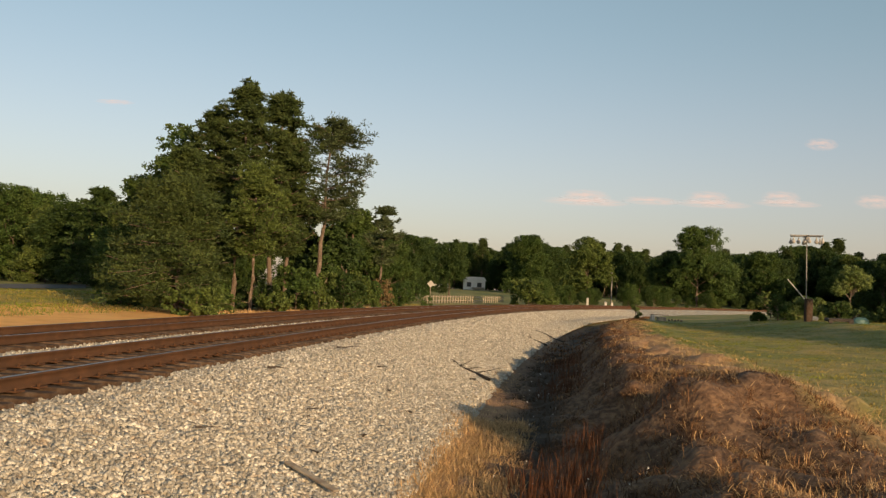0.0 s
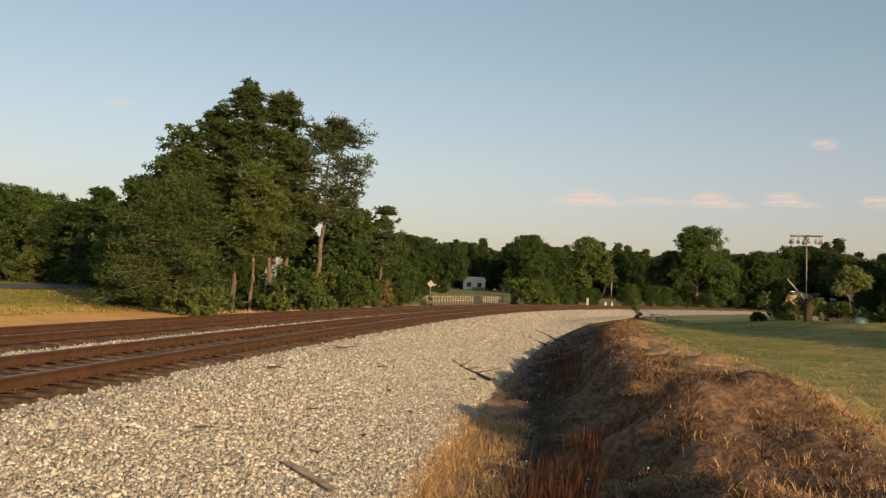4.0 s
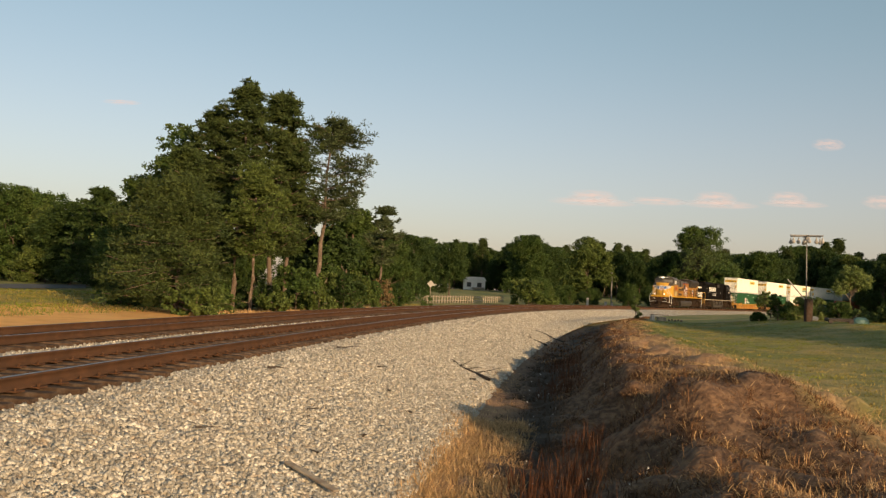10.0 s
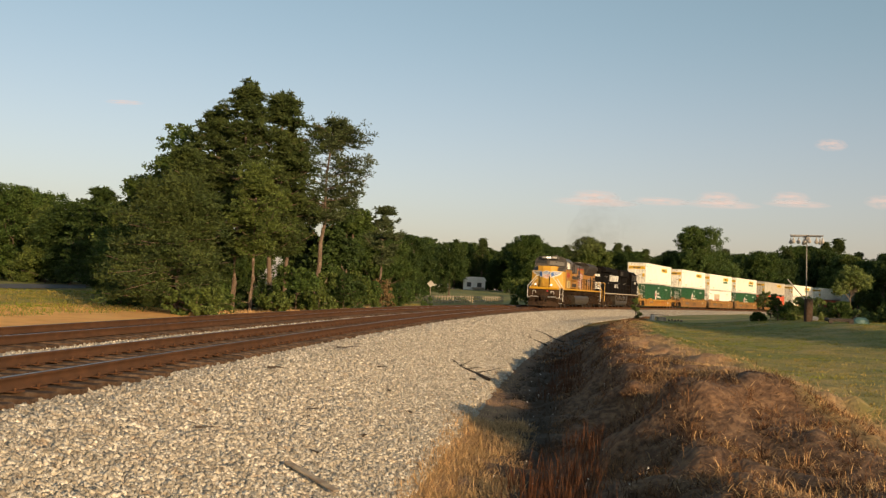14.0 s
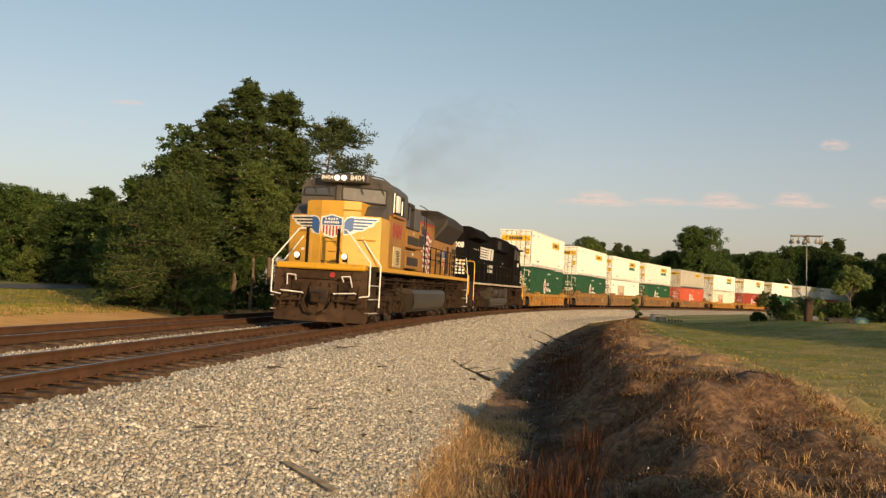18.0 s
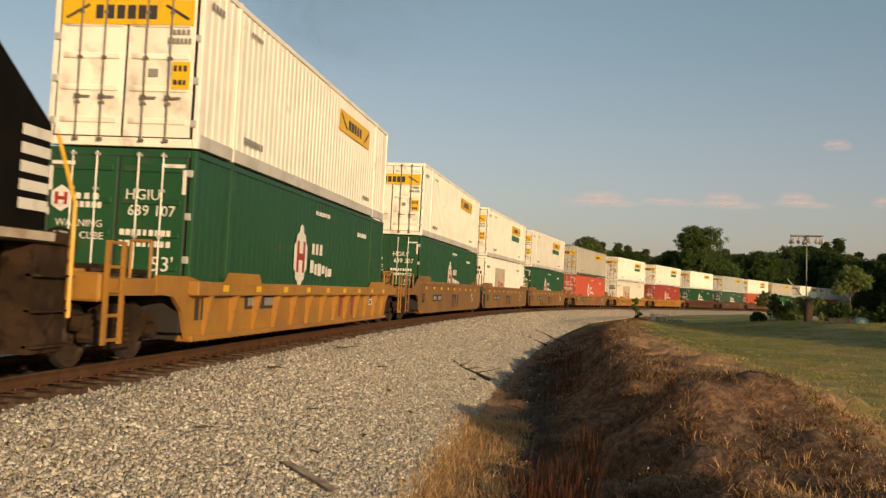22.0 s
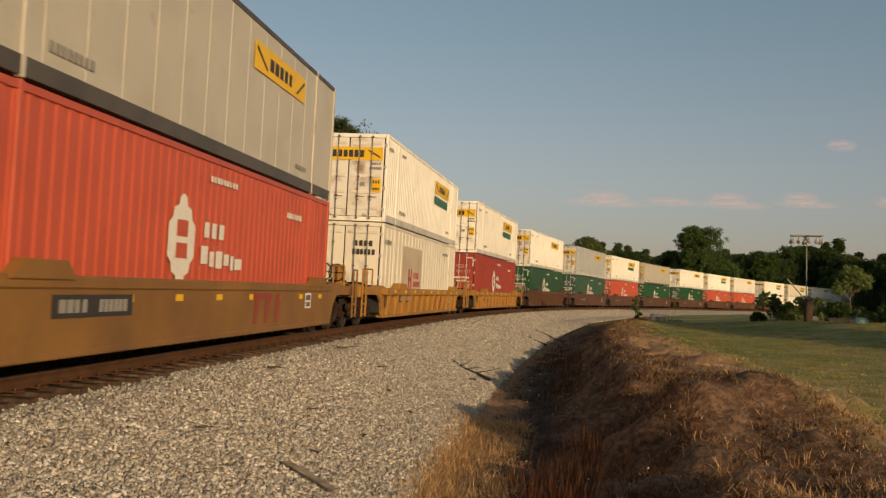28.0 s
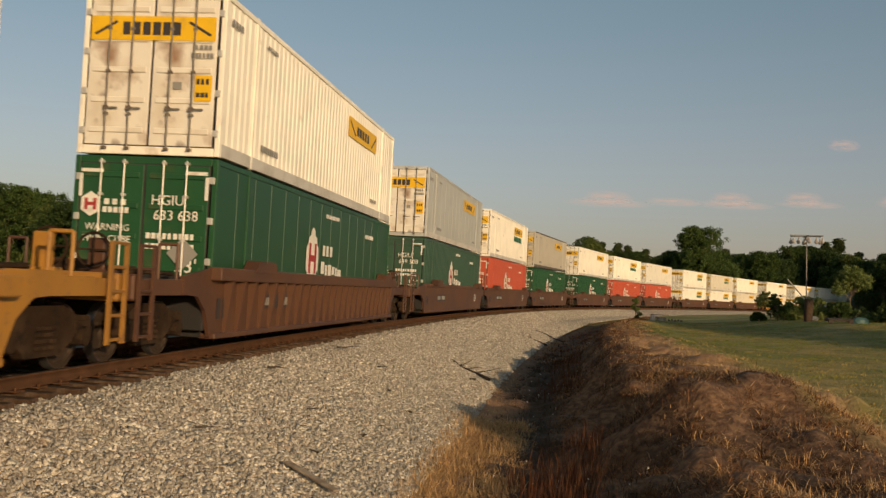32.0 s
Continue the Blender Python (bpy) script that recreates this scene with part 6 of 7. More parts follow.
    part("cut_lever", rod(bmesh.new(), (-1.3, -10.98, 1.42), (1.3, -10.98, 1.42), 0.025), M["under"], root)
    coupler(root, -11.3, -1)
    coupler(root, 11.3, 1)
    part("marker", rod(bmesh.new(), (0.35, -10.98, 1.55), (0.35, -10.92, 1.55), 0.08, 12), M["mark_red"], root)
    for a in (-0.82, 0.68):
        d = part("ditch_light_bracket", blk(a - 0.06, a + 0.06, -10.92, -10.72, 1.95, 2.2, 0.02), M["under"], root)
        part("ditch_light", rod(bmesh.new(), (a, -10.95, 2.12), (a, -10.91, 2.12), 0.08, 16), M["lamp"], d, "lit white ditch light")
    for o in (1, -1):
        for yy in (-10.42, 10.0):
            st = part("steps", blk(o * 1.15, o * 1.5, yy - 0.45, yy + 0.4, 0.35, 1.7), M["under"], root)
            for k in range(3):
                part("tread_plate", blk(o * 1.4, o * 1.6, yy - 0.45, yy + 0.4, 0.42 + k * 0.42, 0.45 + k * 0.42), M["steel_rod"], st)
        part("handrail", pipe(bmesh.new(), [(o * 0.55, -10.97, 2.95), (o * 0.75, -11.00, 2.92), (o * 1.54, -11.02, 1.95), (o * 1.54, -11.02, 0.95), (o * 1.2, -11.04, 0.9)], 0.024), M["handrail_white"], root)
        part("handrail", pipe(bmesh.new(), [(o * 0.95, -9.9, 2.75), (o * 1.6, -9.9, 1.9), (o * 1.6, -9.9, 0.6)], 0.024), M["handrail_white"], root)
        part("grab_iron", pipe(bmesh.new(), [(o * 0.75, -11.08, 1.35), (o * 0.72, -11.22, 1.5), (o * 0.98, -11.22, 1.52), (o * 1.02, -11.08, 1.2)], 0.02), M["handrail_white"], root)
        part("grab_iron", pipe(bmesh.new(), [(o * 0.5, -11.08, 0.95), (o * 0.5, -11.27, 0.98), (o * 1.15, -11.27, 1.02), (o * 1.15, -11.08, 1.0)], 0.02), M["handrail_white"], root)
        part("handrail", pipe(bmesh.new(), [(o * 1.56, 9.6, 2.9), (o * 1.58, 10.35, 2.0), (o * 1.58, 10.35, 0.6)], 0.024), M["handrail_white"], root)
        part("handrail", pipe(bmesh.new(), [(o * 0.6, 10.5, 2.95), (o * 1.4, 10.5, 2.1), (o * 1.4, 10.55, 0.9)], 0.024), M["handrail_white"], root)
        part("front_post", rod(bmesh.new(), (o * 0.49, -10.97, 1.9), (o * 0.49, -10.97, 2.95), 0.05, 8), M["handrail_dark"], root)
    tank = plate([(-1.05, 1.25), (1.05, 1.25), (1.4, 1.2), (1.49, 1.05), (1.5, 0.7), (1.42, 0.48), (1.25, 0.35), (1.0, 0.29), (-1.0, 0.29), (-1.25, 0.35), (-1.42, 0.48), (-1.5, 0.7), (-1.49, 1.05), (-1.4, 1.2)], "y", -3.7, 3.7)
    for v in tank.verts:      # the ends lean in towards the bottom
        v.co.y -= math.copysign(0.42 * max(0.0, 0.85 - v.co.z) / 0.55, v.co.y)
    part("fuel_tank", tank, M["tank"], root, "dusty grey fuel tank")
    part("hood_horn", blk(-0.15, 0.15, -6.6, -6.3, 4.96, 5.08, 0.02), M["loco_grey"], root)
    part("antenna", rod(bmesh.new(), (1.5, -2.3, 3.0), (1.5, -2.3, 4.3), 0.010), M["handrail_dark"], root)
    under_gear(root, 4, -9, 9)
    loco_truck(root, -6.55)
    loco_truck(root, 6.55)
    return root


# ---- the second locomotive, running hood first ----
def black_locomotive():
    root = tagged(new("locomotive"), "dusty black diesel locomotive with white stripes, coupled hood first", "locomotive", "locomotives")
    K = M["loco_black"]
    part("frame", blk(-0.75, 0.75, -10.2, 10.2, 1.1, 1.6), M["under"], root)
    part("walkway", blk(-1.53, 1.53, -10.3, 10.3, 1.6, 1.74, 0.015), M["under"], root)
    for o in (1, -1):
        part("side_sill", blk(o * 1.532, o * 1.552, -9.6, 9.9, 1.625, 1.725), M["dusty_white"], root, "dusty white sill stripe")
    hood = plate([(-0.95, 1.75), (0.95, 1.75), (0.95, 4.35), (0.62, 4.68), (-0.62, 4.68), (-0.95, 4.35)], "y", -9.62, 5.2)
    part("hood", hood, K, root)
    part("hood_end", plate([(-0.95, -9.62), (-0.28, -10.2), (0.28, -10.2), (0.95, -9.62)], "z", 1.75, 4.5), K, root, "blunt chamfered end of the hood")
    part("radiator", plate([(-0.95, 4.05), (0.95, 4.05), (1.48, 4.2), (1.48, 4.5), (1.1, 4.78), (-1.1, 4.78), (-1.48, 4.5), (-1.48, 4.2)], "y", -9.35, -5.0), K, root, "overhanging black radiator wing")
    for o in (1, -1):
        part("radiator_screen", blk(o * 0.953, o * 0.975, -8.6, -5.0, 2.75, 3.5), K, root)
        for k in range(9):
            y = -4.4 + k * 1.02
            part("hood_door", blk(o * 0.952, o * 0.975, y, y + 0.95, 1.85, 3.0 if k % 3 else 3.85, 0.01), K, root)
        for k in range(3):
            part("hood_door", blk(o * 0.952, o * 0.975, -9.6 + k * 1.7, -8.05 + k * 1.7, 1.85, 2.65, 0.01), K, root)
        part("dynamic_brake_box", blk(o * 0.7, o * 1.2, -0.3, 4.9, 3.85, 4.74, 0.08), K, root)
        part("screen", blk(o * 1.2, o * 1.215, 0.0, 1.4, 4.0, 4.5), M["radiator_grey"], root)
    part("roof_bulge", blk(-0.85, 0.85, -4.6, -0.2, 4.4, 4.74, 0.1), K, root)
    # white striped end
    part("end_panel", blk(-0.27, 0.27, -10.22, -10.2, 2.95, 4.45), M["loco_grey"], root)
    for k in range(5):
        z = 2.92 - k * 0.17
        part("end_stripe", blk(-0.28, 0.28, -10.215, -10.2, z - 0.1, z), M["mark_white"], root)
        for o in (1, -1):
            part("end_stripe", plate([(o * 0.28, -10.2), (o * 0.29, -10.215), (o * 0.97, -9.63), (o * 0.95, -9.62)][::o], "z", z - 0.1, z), M["mark_white"], root)
            part("end_stripe", blk(o * 0.953, o * 0.965, -9.62, -9.25 + 0.09 * k, z - 0.1, z), M["mark_white"], root)
    for o in (1, -1):      # numbers on the chamfers
        nx, ny = o * 0.655, -0.756
        m = Matrix(((0.756, 0, nx, o * 0.59 + nx * 0.01), (-ny * o * 0 + o * 0.655, 0, ny, -9.93 + ny * 0.01), (0, 1, 0, 3.72), (0, 0, 0, 1)))
        words("9008", 0.40, M["mark_white"], root, m, "number", "white road number", bold=0.012)
    hs = part("headlight_housing", blk(-0.2, 0.2, -10.24, -10.15, 3.85, 4.4, 0.04), K, root)
    for z in (3.98, 4.24):
        part("headlight", rod(bmesh.new(), (0, -10.26, z), (0, -10.23, z), 0.1, 14), M["lens_dark"], hs)
    # stripe and letter emblem as plain blocks
    em = part("emblem", blk(0.976, 0.98, -5.2, 0.0, 3.0, 3.95), K, root)
    for k in range(5):
        z = 3.88 - k * 0.15
        part("emblem_bar", plate([(-5.03, z), (-1.95 - 0.05 * k, z), (-2.0 - 0.05 * k, z - 0.105), (-5.03, z - 0.105)], "x", 0.981, 0.987), M["mark_white"], em)
    part("emblem_block", plate([(-2.3, 3.2), (-1.85, 3.92), (-1.12, 3.92), (-1.5, 3.2)], "x", 0.981, 0.987), M["mark_white"], em)
    part("emblem_block", plate([(-1.28, 3.2), (-0.92, 3.92), (-0.26, 3.92), (-0.42, 3.2)], "x", 0.981, 0.987), M["mark_white"], em)
    bm = bars(bmesh.new(), 0.976, -2.15, -0.15, 2.70, 2.90, 7, 8)
    bars(bm, 0.976, -2.2, 0.0, 2.42, 2.62, 8, 9)
    part("lettering", bm, M["mark_white"], root)
    rng = random.Random(3)
    bm = bmesh.new()
    for k in range(14):
        y, z = rng.uniform(-9, 4.8), rng.choice((2.9, 3.1, 3.6))
        box(bm, 0.976, 0.982, y, y + 0.14, z, z + 0.08)
    part("sticker", bm, M["mark_white"], root)
    # cab and nose, trailing
    part("cab", plate([(-1.5, 1.75), (1.5, 1.75), (1.5, 4.3), (1.2, 4.62), (0.6, 4.75), (-0.6, 4.75), (-1.2, 4.62), (-1.5, 4.3)], "y", 5.2, 8.3), K, root)
    part("short_hood", plate([(8.3, 1.75), (9.85, 1.75), (9.85, 2.95), (8.9, 3.5), (8.3, 3.85)], "x", -1.45, 1.45), K, root)
    for o in (1, -1):
        for a, b in ((5.55, 6.2), (6.9, 7.5), (7.6, 8.15)):
            w = part("side_window", blk(o * 1.502, o * 1.52, a, b, 3.55, 4.2), M["glass"], root)
            part("window_frame", pipe(bmesh.new(), [(o * 1.525, a, 3.55), (o * 1.525, b, 3.55), (o * 1.525, b, 4.2), (o * 1.525, a, 4.2), (o * 1.525, a, 3.55)], 0.025), M["mark_dark"], w)
        part("sunshade", blk(o * 1.5, o * 1.8, 6.9, 8.2, 4.22, 4.28), K, root)
        for a in (5.5, 6.6):
            lv = part("louvre_panel", blk(o * 1.502, o * 1.515, a, a + 0.5, 2.1, 2.5), K, root)
            for k in range(5):
                part("louvre", blk(o * 1.515, o * 1.53, a + 0.04, a + 0.46, 2.13 + k * 0.07, 2.16 + k * 0.07), M["grille"], lv)
        for k in range(5):
            part("nose_stripe", blk(o * 1.452, o * 1.462, 9.25, 9.85, 1.95 + k * 0.2, 2.07 + k * 0.2), M["mark_white"], root)
        rail_run(root, o * 1.48, [-9.2, -7.7, -6.2, -4.7, -3.2, -1.7, -0.2, 1.3, 2.8, 4.3], 1.74, 2.85, "handrail_dark")
        part("handrail", pipe(bmesh.new(), [(o * 0.85, -9.7, 2.85), (o * 1.5, -9.75, 2.85), (o * 1.57, -9.8, 2.7), (o * 1.57, -9.8, 0.75)], 0.026), M["handrail_yellow"], root)
        part("handrail", pipe(bmesh.new(), [(o * 0.6, -10.35, 2.95), (o * 0.85, -10.4, 2.85), (o * 1.4, -10.45, 2.0), (o * 1.42, -10.45, 1.1), (o * 1.2, -10.45, 0.95)], 0.026), M["handrail_yellow"], root)
        part("handrail", pipe(bmesh.new(), [(o * 1.3, 10.3, 2.9), (o * 1.56, 10.3, 2.1), (o * 1.56, 10.3, 0.75)], 0.026), M["handrail_yellow"], root)
        for yy in (-10.0, 10.0):
            st = part("steps", blk(o * 1.1, o * 1.46, yy - 0.4, yy + 0.4, 0.35, 1.6), M["under"], root)
            for k in range(3):
                part("tread_plate", blk(o * 1.4, o * 1.56, yy - 0.4, yy + 0.4, 0.42 + k * 0.4, 0.45 + k * 0.4), M["under"], st)
        for a, b in ((-2.05, -0.1), (0.35, 2.2)):
            drum = rod(bmesh.new(), (o * 1.14, a, 1.16), (o * 1.14, b, 1.16), 0.31, 18)
            for fc in drum.faces:
                fc.smooth = len(fc.verts) == 4
            air = part("air_reservoir", drum, M["tank"], root, "dusty steel air tank")
            for e, d in ((a, -0.09), (b, 0.09)):
                part("tank_end", rod(bmesh.new(), (o * 1.14, e, 1.16), (o * 1.14, e + d, 1.16), 0.24, 16), M["tank"], air)
            for e in (a + 0.3, b - 0.3):
                part("strap", rod(bmesh.new(), (o * 1.14, e, 1.16), (o * 1.14, e + 0.06, 1.16), 0.322, 18), M["under"], air)
                part("saddle", blk(o * 0.95, o * 1.36, e, e + 0.12, 0.8, 0.95), M["under"], air)
    words("9008", 0.42, M["mark_white"], root, on_side(1.503, 8.0 - 0.5, 3.2), "number", "white road number", bold=0.01)
    part("pilot", blk(-1.4, 1.4, -10.45, -10.25, 0.3, 1.6, 0.03), M["under"], root)
    part("pilot", blk(-1.4, 1.4, 10.25, 10.45, 0.3, 1.6, 0.03), M["under"], root)
    # fuel tank: a low belly between two raised ends, its front cut away towards the truck
    belly = plate([(-0.8, 0.86), (0.8, 0.86), (1.42, 0.84), (1.46, 0.6), (1.38, 0.4), (1.15, 0.27), (-1.15, 0.27), (-1.38, 0.4), (-1.46, 0.6), (-1.42, 0.84)], "y", -3.6, 3.4)
    for v in belly.verts:
        v.co.y -= math.copysign(0.55 * max(0.0, 0.8 - v.co.z) / 0.5, v.co.y)
    tank = part("fuel_tank", belly, M["tank"], root, "dusty grey fuel tank")
    for a, b in ((-3.6, -2.55), (2.65, 3.4)):
        part("tank_shoulder", plate([(-1.44, 0.8), (1.44, 0.8), (1.44, 1.42), (1.36, 1.5), (-1.36, 1.5), (-1.44, 1.42)], "y", a, b), M["tank"], tank)
    for o in (1, -1):
        part("filler_neck", rod(bmesh.new(), (o * 1.42, -2.9, 1.2), (o * 1.52, -2.9, 1.2), 0.07, 10), M["under"], tank)
        part("sight_glass", blk(o * 1.44, o * 1.47, -3.2, -3.1, 0.9, 1.3, 0.01), M["under"], tank)
    coupler(root, -11.1, -1)
    coupler(root, 11.1, 1)
    under_gear(root, 7, -9, 9)
    loco_truck(root, -6.6)
    loco_truck(root, 6.6)
    return root


# ---- containers ----
HL, HW, HH = 7.91, 1.30, 2.88


def wall_mesh(kind):
    """Both long sides, the floor, roof and blind end of a container."""
    ys, xs = [], []
    y = -HL + 0.12
    if kind == "fine":
        p, dep = 0.30, 0.019
        while y < HL - 0.12 - p:
            ys += [y, y + 0.09, y + 0.13, y + 0.26]
            xs += [0, 0, -dep, -dep]
            y += p
    elif kind == "wide":
        p, dep = 0.62, 0.030
        while y < HL - 0.12 - p:
            ys += [y, y + 0.34, y + 0.40, y + 0.56]
            xs += [0, 0, -dep, -dep]
            y += p
    else:
        p, dep = 1.0, 0.012
        while y < HL - 0.12 - p:
            ys += [y, y + 0.975, y + 0.980, y + 0.995]
            xs += [0, 0, -dep, -dep]
            y += p
    ys.append(HL - 0.12)
    xs.append(0)
    co, fa, n = [], [], len(ys)
    for o in (1, -1):
        b = len(co)
        for yy, xx in zip(ys, xs):
            co += [(o * (HW - 0.02 + xx), yy, 0.1), (o * (HW - 0.02 + xx), yy, HH - 0.06)]
        for i in range(n - 1):
            q = (b + 2 * i, b + 2 * i + 2, b + 2 * i + 3, b + 2 * i + 1)
            fa.append(q if o > 0 else q[::-1])
    b = len(co)
    co += [(-HW + .05, -HL + .1, HH - .02), (HW - .05, -HL + .1, HH - .02), (HW - .05, HL - .04, HH - .02), (-HW + .05, HL - .04, HH - .02),
           (-HW + .05, -HL + .1, .1), (HW - .05, -HL + .1, .1), (HW - .05, HL - .04, .1), (-HW + .05, HL - .04, .1)]
    fa += [(b, b + 1, b + 2, b + 3), (b + 7, b + 6, b + 5, b + 4), (b + 3, b + 2, b + 6, b + 7)]
    return data_mesh("wall", co, fa)


WALLS = {k: wall_mesh(k) for k in ("fine", "wide", "plain")}
CACHE = {}


def cached(key, make, material):
    if key not in CACHE:
        me = mesh_of(make(), key.split("|")[0])
        me.materials.append(material)
        CACHE[key] = me
    return CACHE[key]


def door_leaf():
    return blk(0.02, 1.17, -HL - 0.02, -HL + 0.04, 0.16, HH - 0.14, 0.01)


def lock_rod():
    bm = rod(bmesh.new(), (0, -HL - 0.07, 0.08), (0, -HL - 0.07, HH - 0.06), 0.0145, 6)
    for z in (0.10, 0.7, 1.45, 2.2, HH - 0.11):
        box(bm, -0.035, 0.035, -HL - 0.088, -HL - 0.02, z - 0.022, z + 0.022)
    box(bm, -0.02, 0.22, -HL - 0.092, -HL - 0.075, 0.785, 0.812)
    box(bm, -0.045, 0.045, -HL - 0.096, -HL - 0.07, 0.765, 0.835)
    return bm


def make_container(label, upper, paint, wall, logo, mark):
    """A 53-foot container: walls, posts, rails, doors with locking rods, and its markings as plain shapes."""
    root = tagged(new("shipping_container"), label, "container", "double-stacked containers")
    wm = WALLS[wall].copy()
    wm.materials.append(M["box_" + paint])
    part("wall", wm, None, root)
    frame_m = M["door_" + paint]
    stained = upper and mark in (5, 7, 8) and paint in ("white", "grey", "cream")
    for o in (1, -1):
        part("bottom_rail", cached("bottom_rail|%s%s%d" % (paint, upper, o), lambda: blk(o * (HW - 0.05), o * HW, -HL + .1, HL - .1, 0.02, 0.25 if upper else 0.16, 0.008), (M["loco_grey"] if paint == "tan" else M["alu"]) if upper else M["box_" + paint]), None, root)
        part("top_rail", cached("top_rail|%s%d" % (paint, o), lambda: blk(o * (HW - 0.06), o * HW, -HL + .1, HL - .1, HH - 0.10, HH, 0.008), M["loco_grey"] if paint == "tan" else M["box_" + paint]), None, root)
        for y, nm in ((-HL, "corner_post"), (HL - 0.12, "corner_post"), (-6.25, "lifting_post"), (6.05, "lifting_post")):
            w = 0.12 if nm == "corner_post" else 0.10
            part(nm, cached("%s|%s%d%.1f" % (nm, paint, o, y), lambda: blk(o * (HW - 0.09), o * (HW + 0.006), y, y + w, 0.0, HH + (0.02 if nm == "lifting_post" else 0), 0.01), frame_m), None, root)
        ribs = 2 if wall == "wide" else 5
        leaf_m = M["door_rusty" if stained else "door_" + paint]
        leaf = part("door", cached("door|%s%d" % (paint, stained), door_leaf, leaf_m), None, root, "rust-stained door" if stained else "",
                    at=Matrix.Identity(4) if o > 0 else Matrix.Translation((-1.19, 0, 0)))
        for k in range(ribs):
            z = 0.42 + k * (HH - 0.75) / (ribs - 1)
            part("door_rib", cached("door_rib|%s%d" % (paint, stained), lambda: blk(0.1, 1.1, -HL - 0.045, -HL - 0.021, -0.05, 0.05, 0.011), leaf_m), None, leaf, at=Matrix.Translation((0, 0, z)))
        for a in (0.36, 0.78):
            part("lock_rod", cached("lock_rod|" + ("g" if paint.startswith(("green", "red")) else "w"), lock_rod, M["steel_rod" if paint.startswith(("green", "red")) else "dull_rod"]), None, root, at=Matrix.Translation((o * a, 0, 0)))
        for z in (0.4, 1.1, 1.8, 2.5):
            part("hinge", cached("hinge|%d%.1f" % (o, z), lambda: blk(o * 1.17, o * 1.27, -HL - 0.03, -HL + 0.01, z - 0.06, z + 0.06, 0.01), M["steel_rod"]), None, root)
    def gasket():
        bm = bmesh.new()
        for p, q in ((-1.185, -1.170), (1.170, 1.185), (-0.012, 0.012)):
            box(bm, p, q, -HL - 0.012, -HL + 0.03, 0.15, HH - 0.13)
        for p, q in ((0.148, 0.163), (HH - 0.142, HH - 0.127)):
            box(bm, -1.185, 1.185, -HL - 0.012, -HL + 0.03, p, q)
        return bm
    part("door_gasket", cached("door_gasket", gasket, M["mark_dark"]), None, root, "black rubber door gasket")
    part("door_header", cached("door_header|" + paint, lambda: blk(-HW + .1, HW - .1, -HL - .005, -HL + .1, HH - 0.13, HH, 0.01), frame_m), None, root)
    part("door_sill", cached("door_sill|" + paint, lambda: blk(-HW + .1, HW - .1, -HL - .005, -HL + .1, 0.0, 0.15, 0.01), frame_m), None, root)
    x = HW + 0.002
    rng = random.Random(mark * 7 + 3)
    if logo.startswith("band"):
        bd = part("door_band", cached("door_band", lambda: plate([(-1.14, HH - 0.88), (1.14, HH - 0.88), (1.14, HH - 0.46), (-1.14, HH - 0.46)], "y", -HL - 0.062, -HL - 0.05), M["mark_yellow"]), None, root, "yellow name band")
        def marks():
            bm = bars(bmesh.new(), -HL - 0.062, -0.55, 0.55, HH - 0.79, HH - 0.56, 6, 5, front=True)
            for o in (1, -1):
                prism(bm, [(o * 1.04, HH - .80), (o * 1.08, HH - .77), (o * 0.68, HH - .54), (o * 0.64, HH - .57)][::o], "y", -HL - 0.068, -HL - 0.063)
            return bm
        part("band_print", cached("band_print", marks, M["mark_dark"]), None, bd)
        pl = part("side_sign", cached("side_sign", lambda: blk(x, x + 0.006, 1.45, 5.05, HH - 0.96, HH - 0.42), M["mark_yellow"]), None, root, "yellow sign with dark marks")
        def smarks():
            bm = bars(bmesh.new(), x + 0.006, 2.4, 4.1, HH - 0.82, HH - 0.57, 5, 6)
            prism(bm, [(1.57, HH - .5), (2.27, HH - .83), (2.22, HH - .87), (1.55, HH - .56)], "x", x + .007, x + .012)
            prism(bm, [(4.92, HH - .5), (4.32, HH - .86), (4.39, HH - .88), (4.96, HH - .56)], "x", x + .007, x + .012)
            return bm
        part("sign_print", cached("sign_print", smarks, M["mark_dark"]), None, pl)
        if logo.endswith("word"):
            part("word_mark", cached("word_mark", lambda: bars(bmesh.new(), x, 1.4, 4.8, HH - 1.42, HH - 1.06, 10, 11), M["mark_green"]), None, root)
        st = part("notice", cached("notice", lambda: blk(0.82, 1.12, -HL - 0.055, -HL - 0.046, 0.95, 1.4), M["mark_yellow"]), None, root)
        part("notice_print", cached("notice_print", lambda: bars(bars(bmesh.new(), -HL - 0.055, 0.85, 1.1, 1.02, 1.1, 3, 2, front=True), -HL - 0.055, 0.85, 1.1, 1.24, 1.34, 3, 4, front=True), M["mark_dark"]), None, st)
        part("plate", cached("plate", lambda: blk(0.42, 0.58, -HL - 0.055, -HL - 0.046, 1.15, 1.28), M["mark_grey"]), None, root)
        part("code_print", cached("code_marks|u%d" % (mark % 3), lambda: bars(bars(bmesh.new(), -HL - 0.05, 0.78, 1.12, 1.85, 1.93, 4, mark, front=True), -HL - 0.05, 0.72, 1.14, 1.7, 1.79, 6, mark + 1, front=True), M["mark_grey"]), None, root)
        part("side_code", cached("side_code|u", lambda: bars(bars(bmesh.new(), x, -5.7, -4.6, 0.42, 0.55, 8, 3), x, 4.6, 5.5, 0.42, 0.52, 7, 9), M["mark_grey"]), None, root)
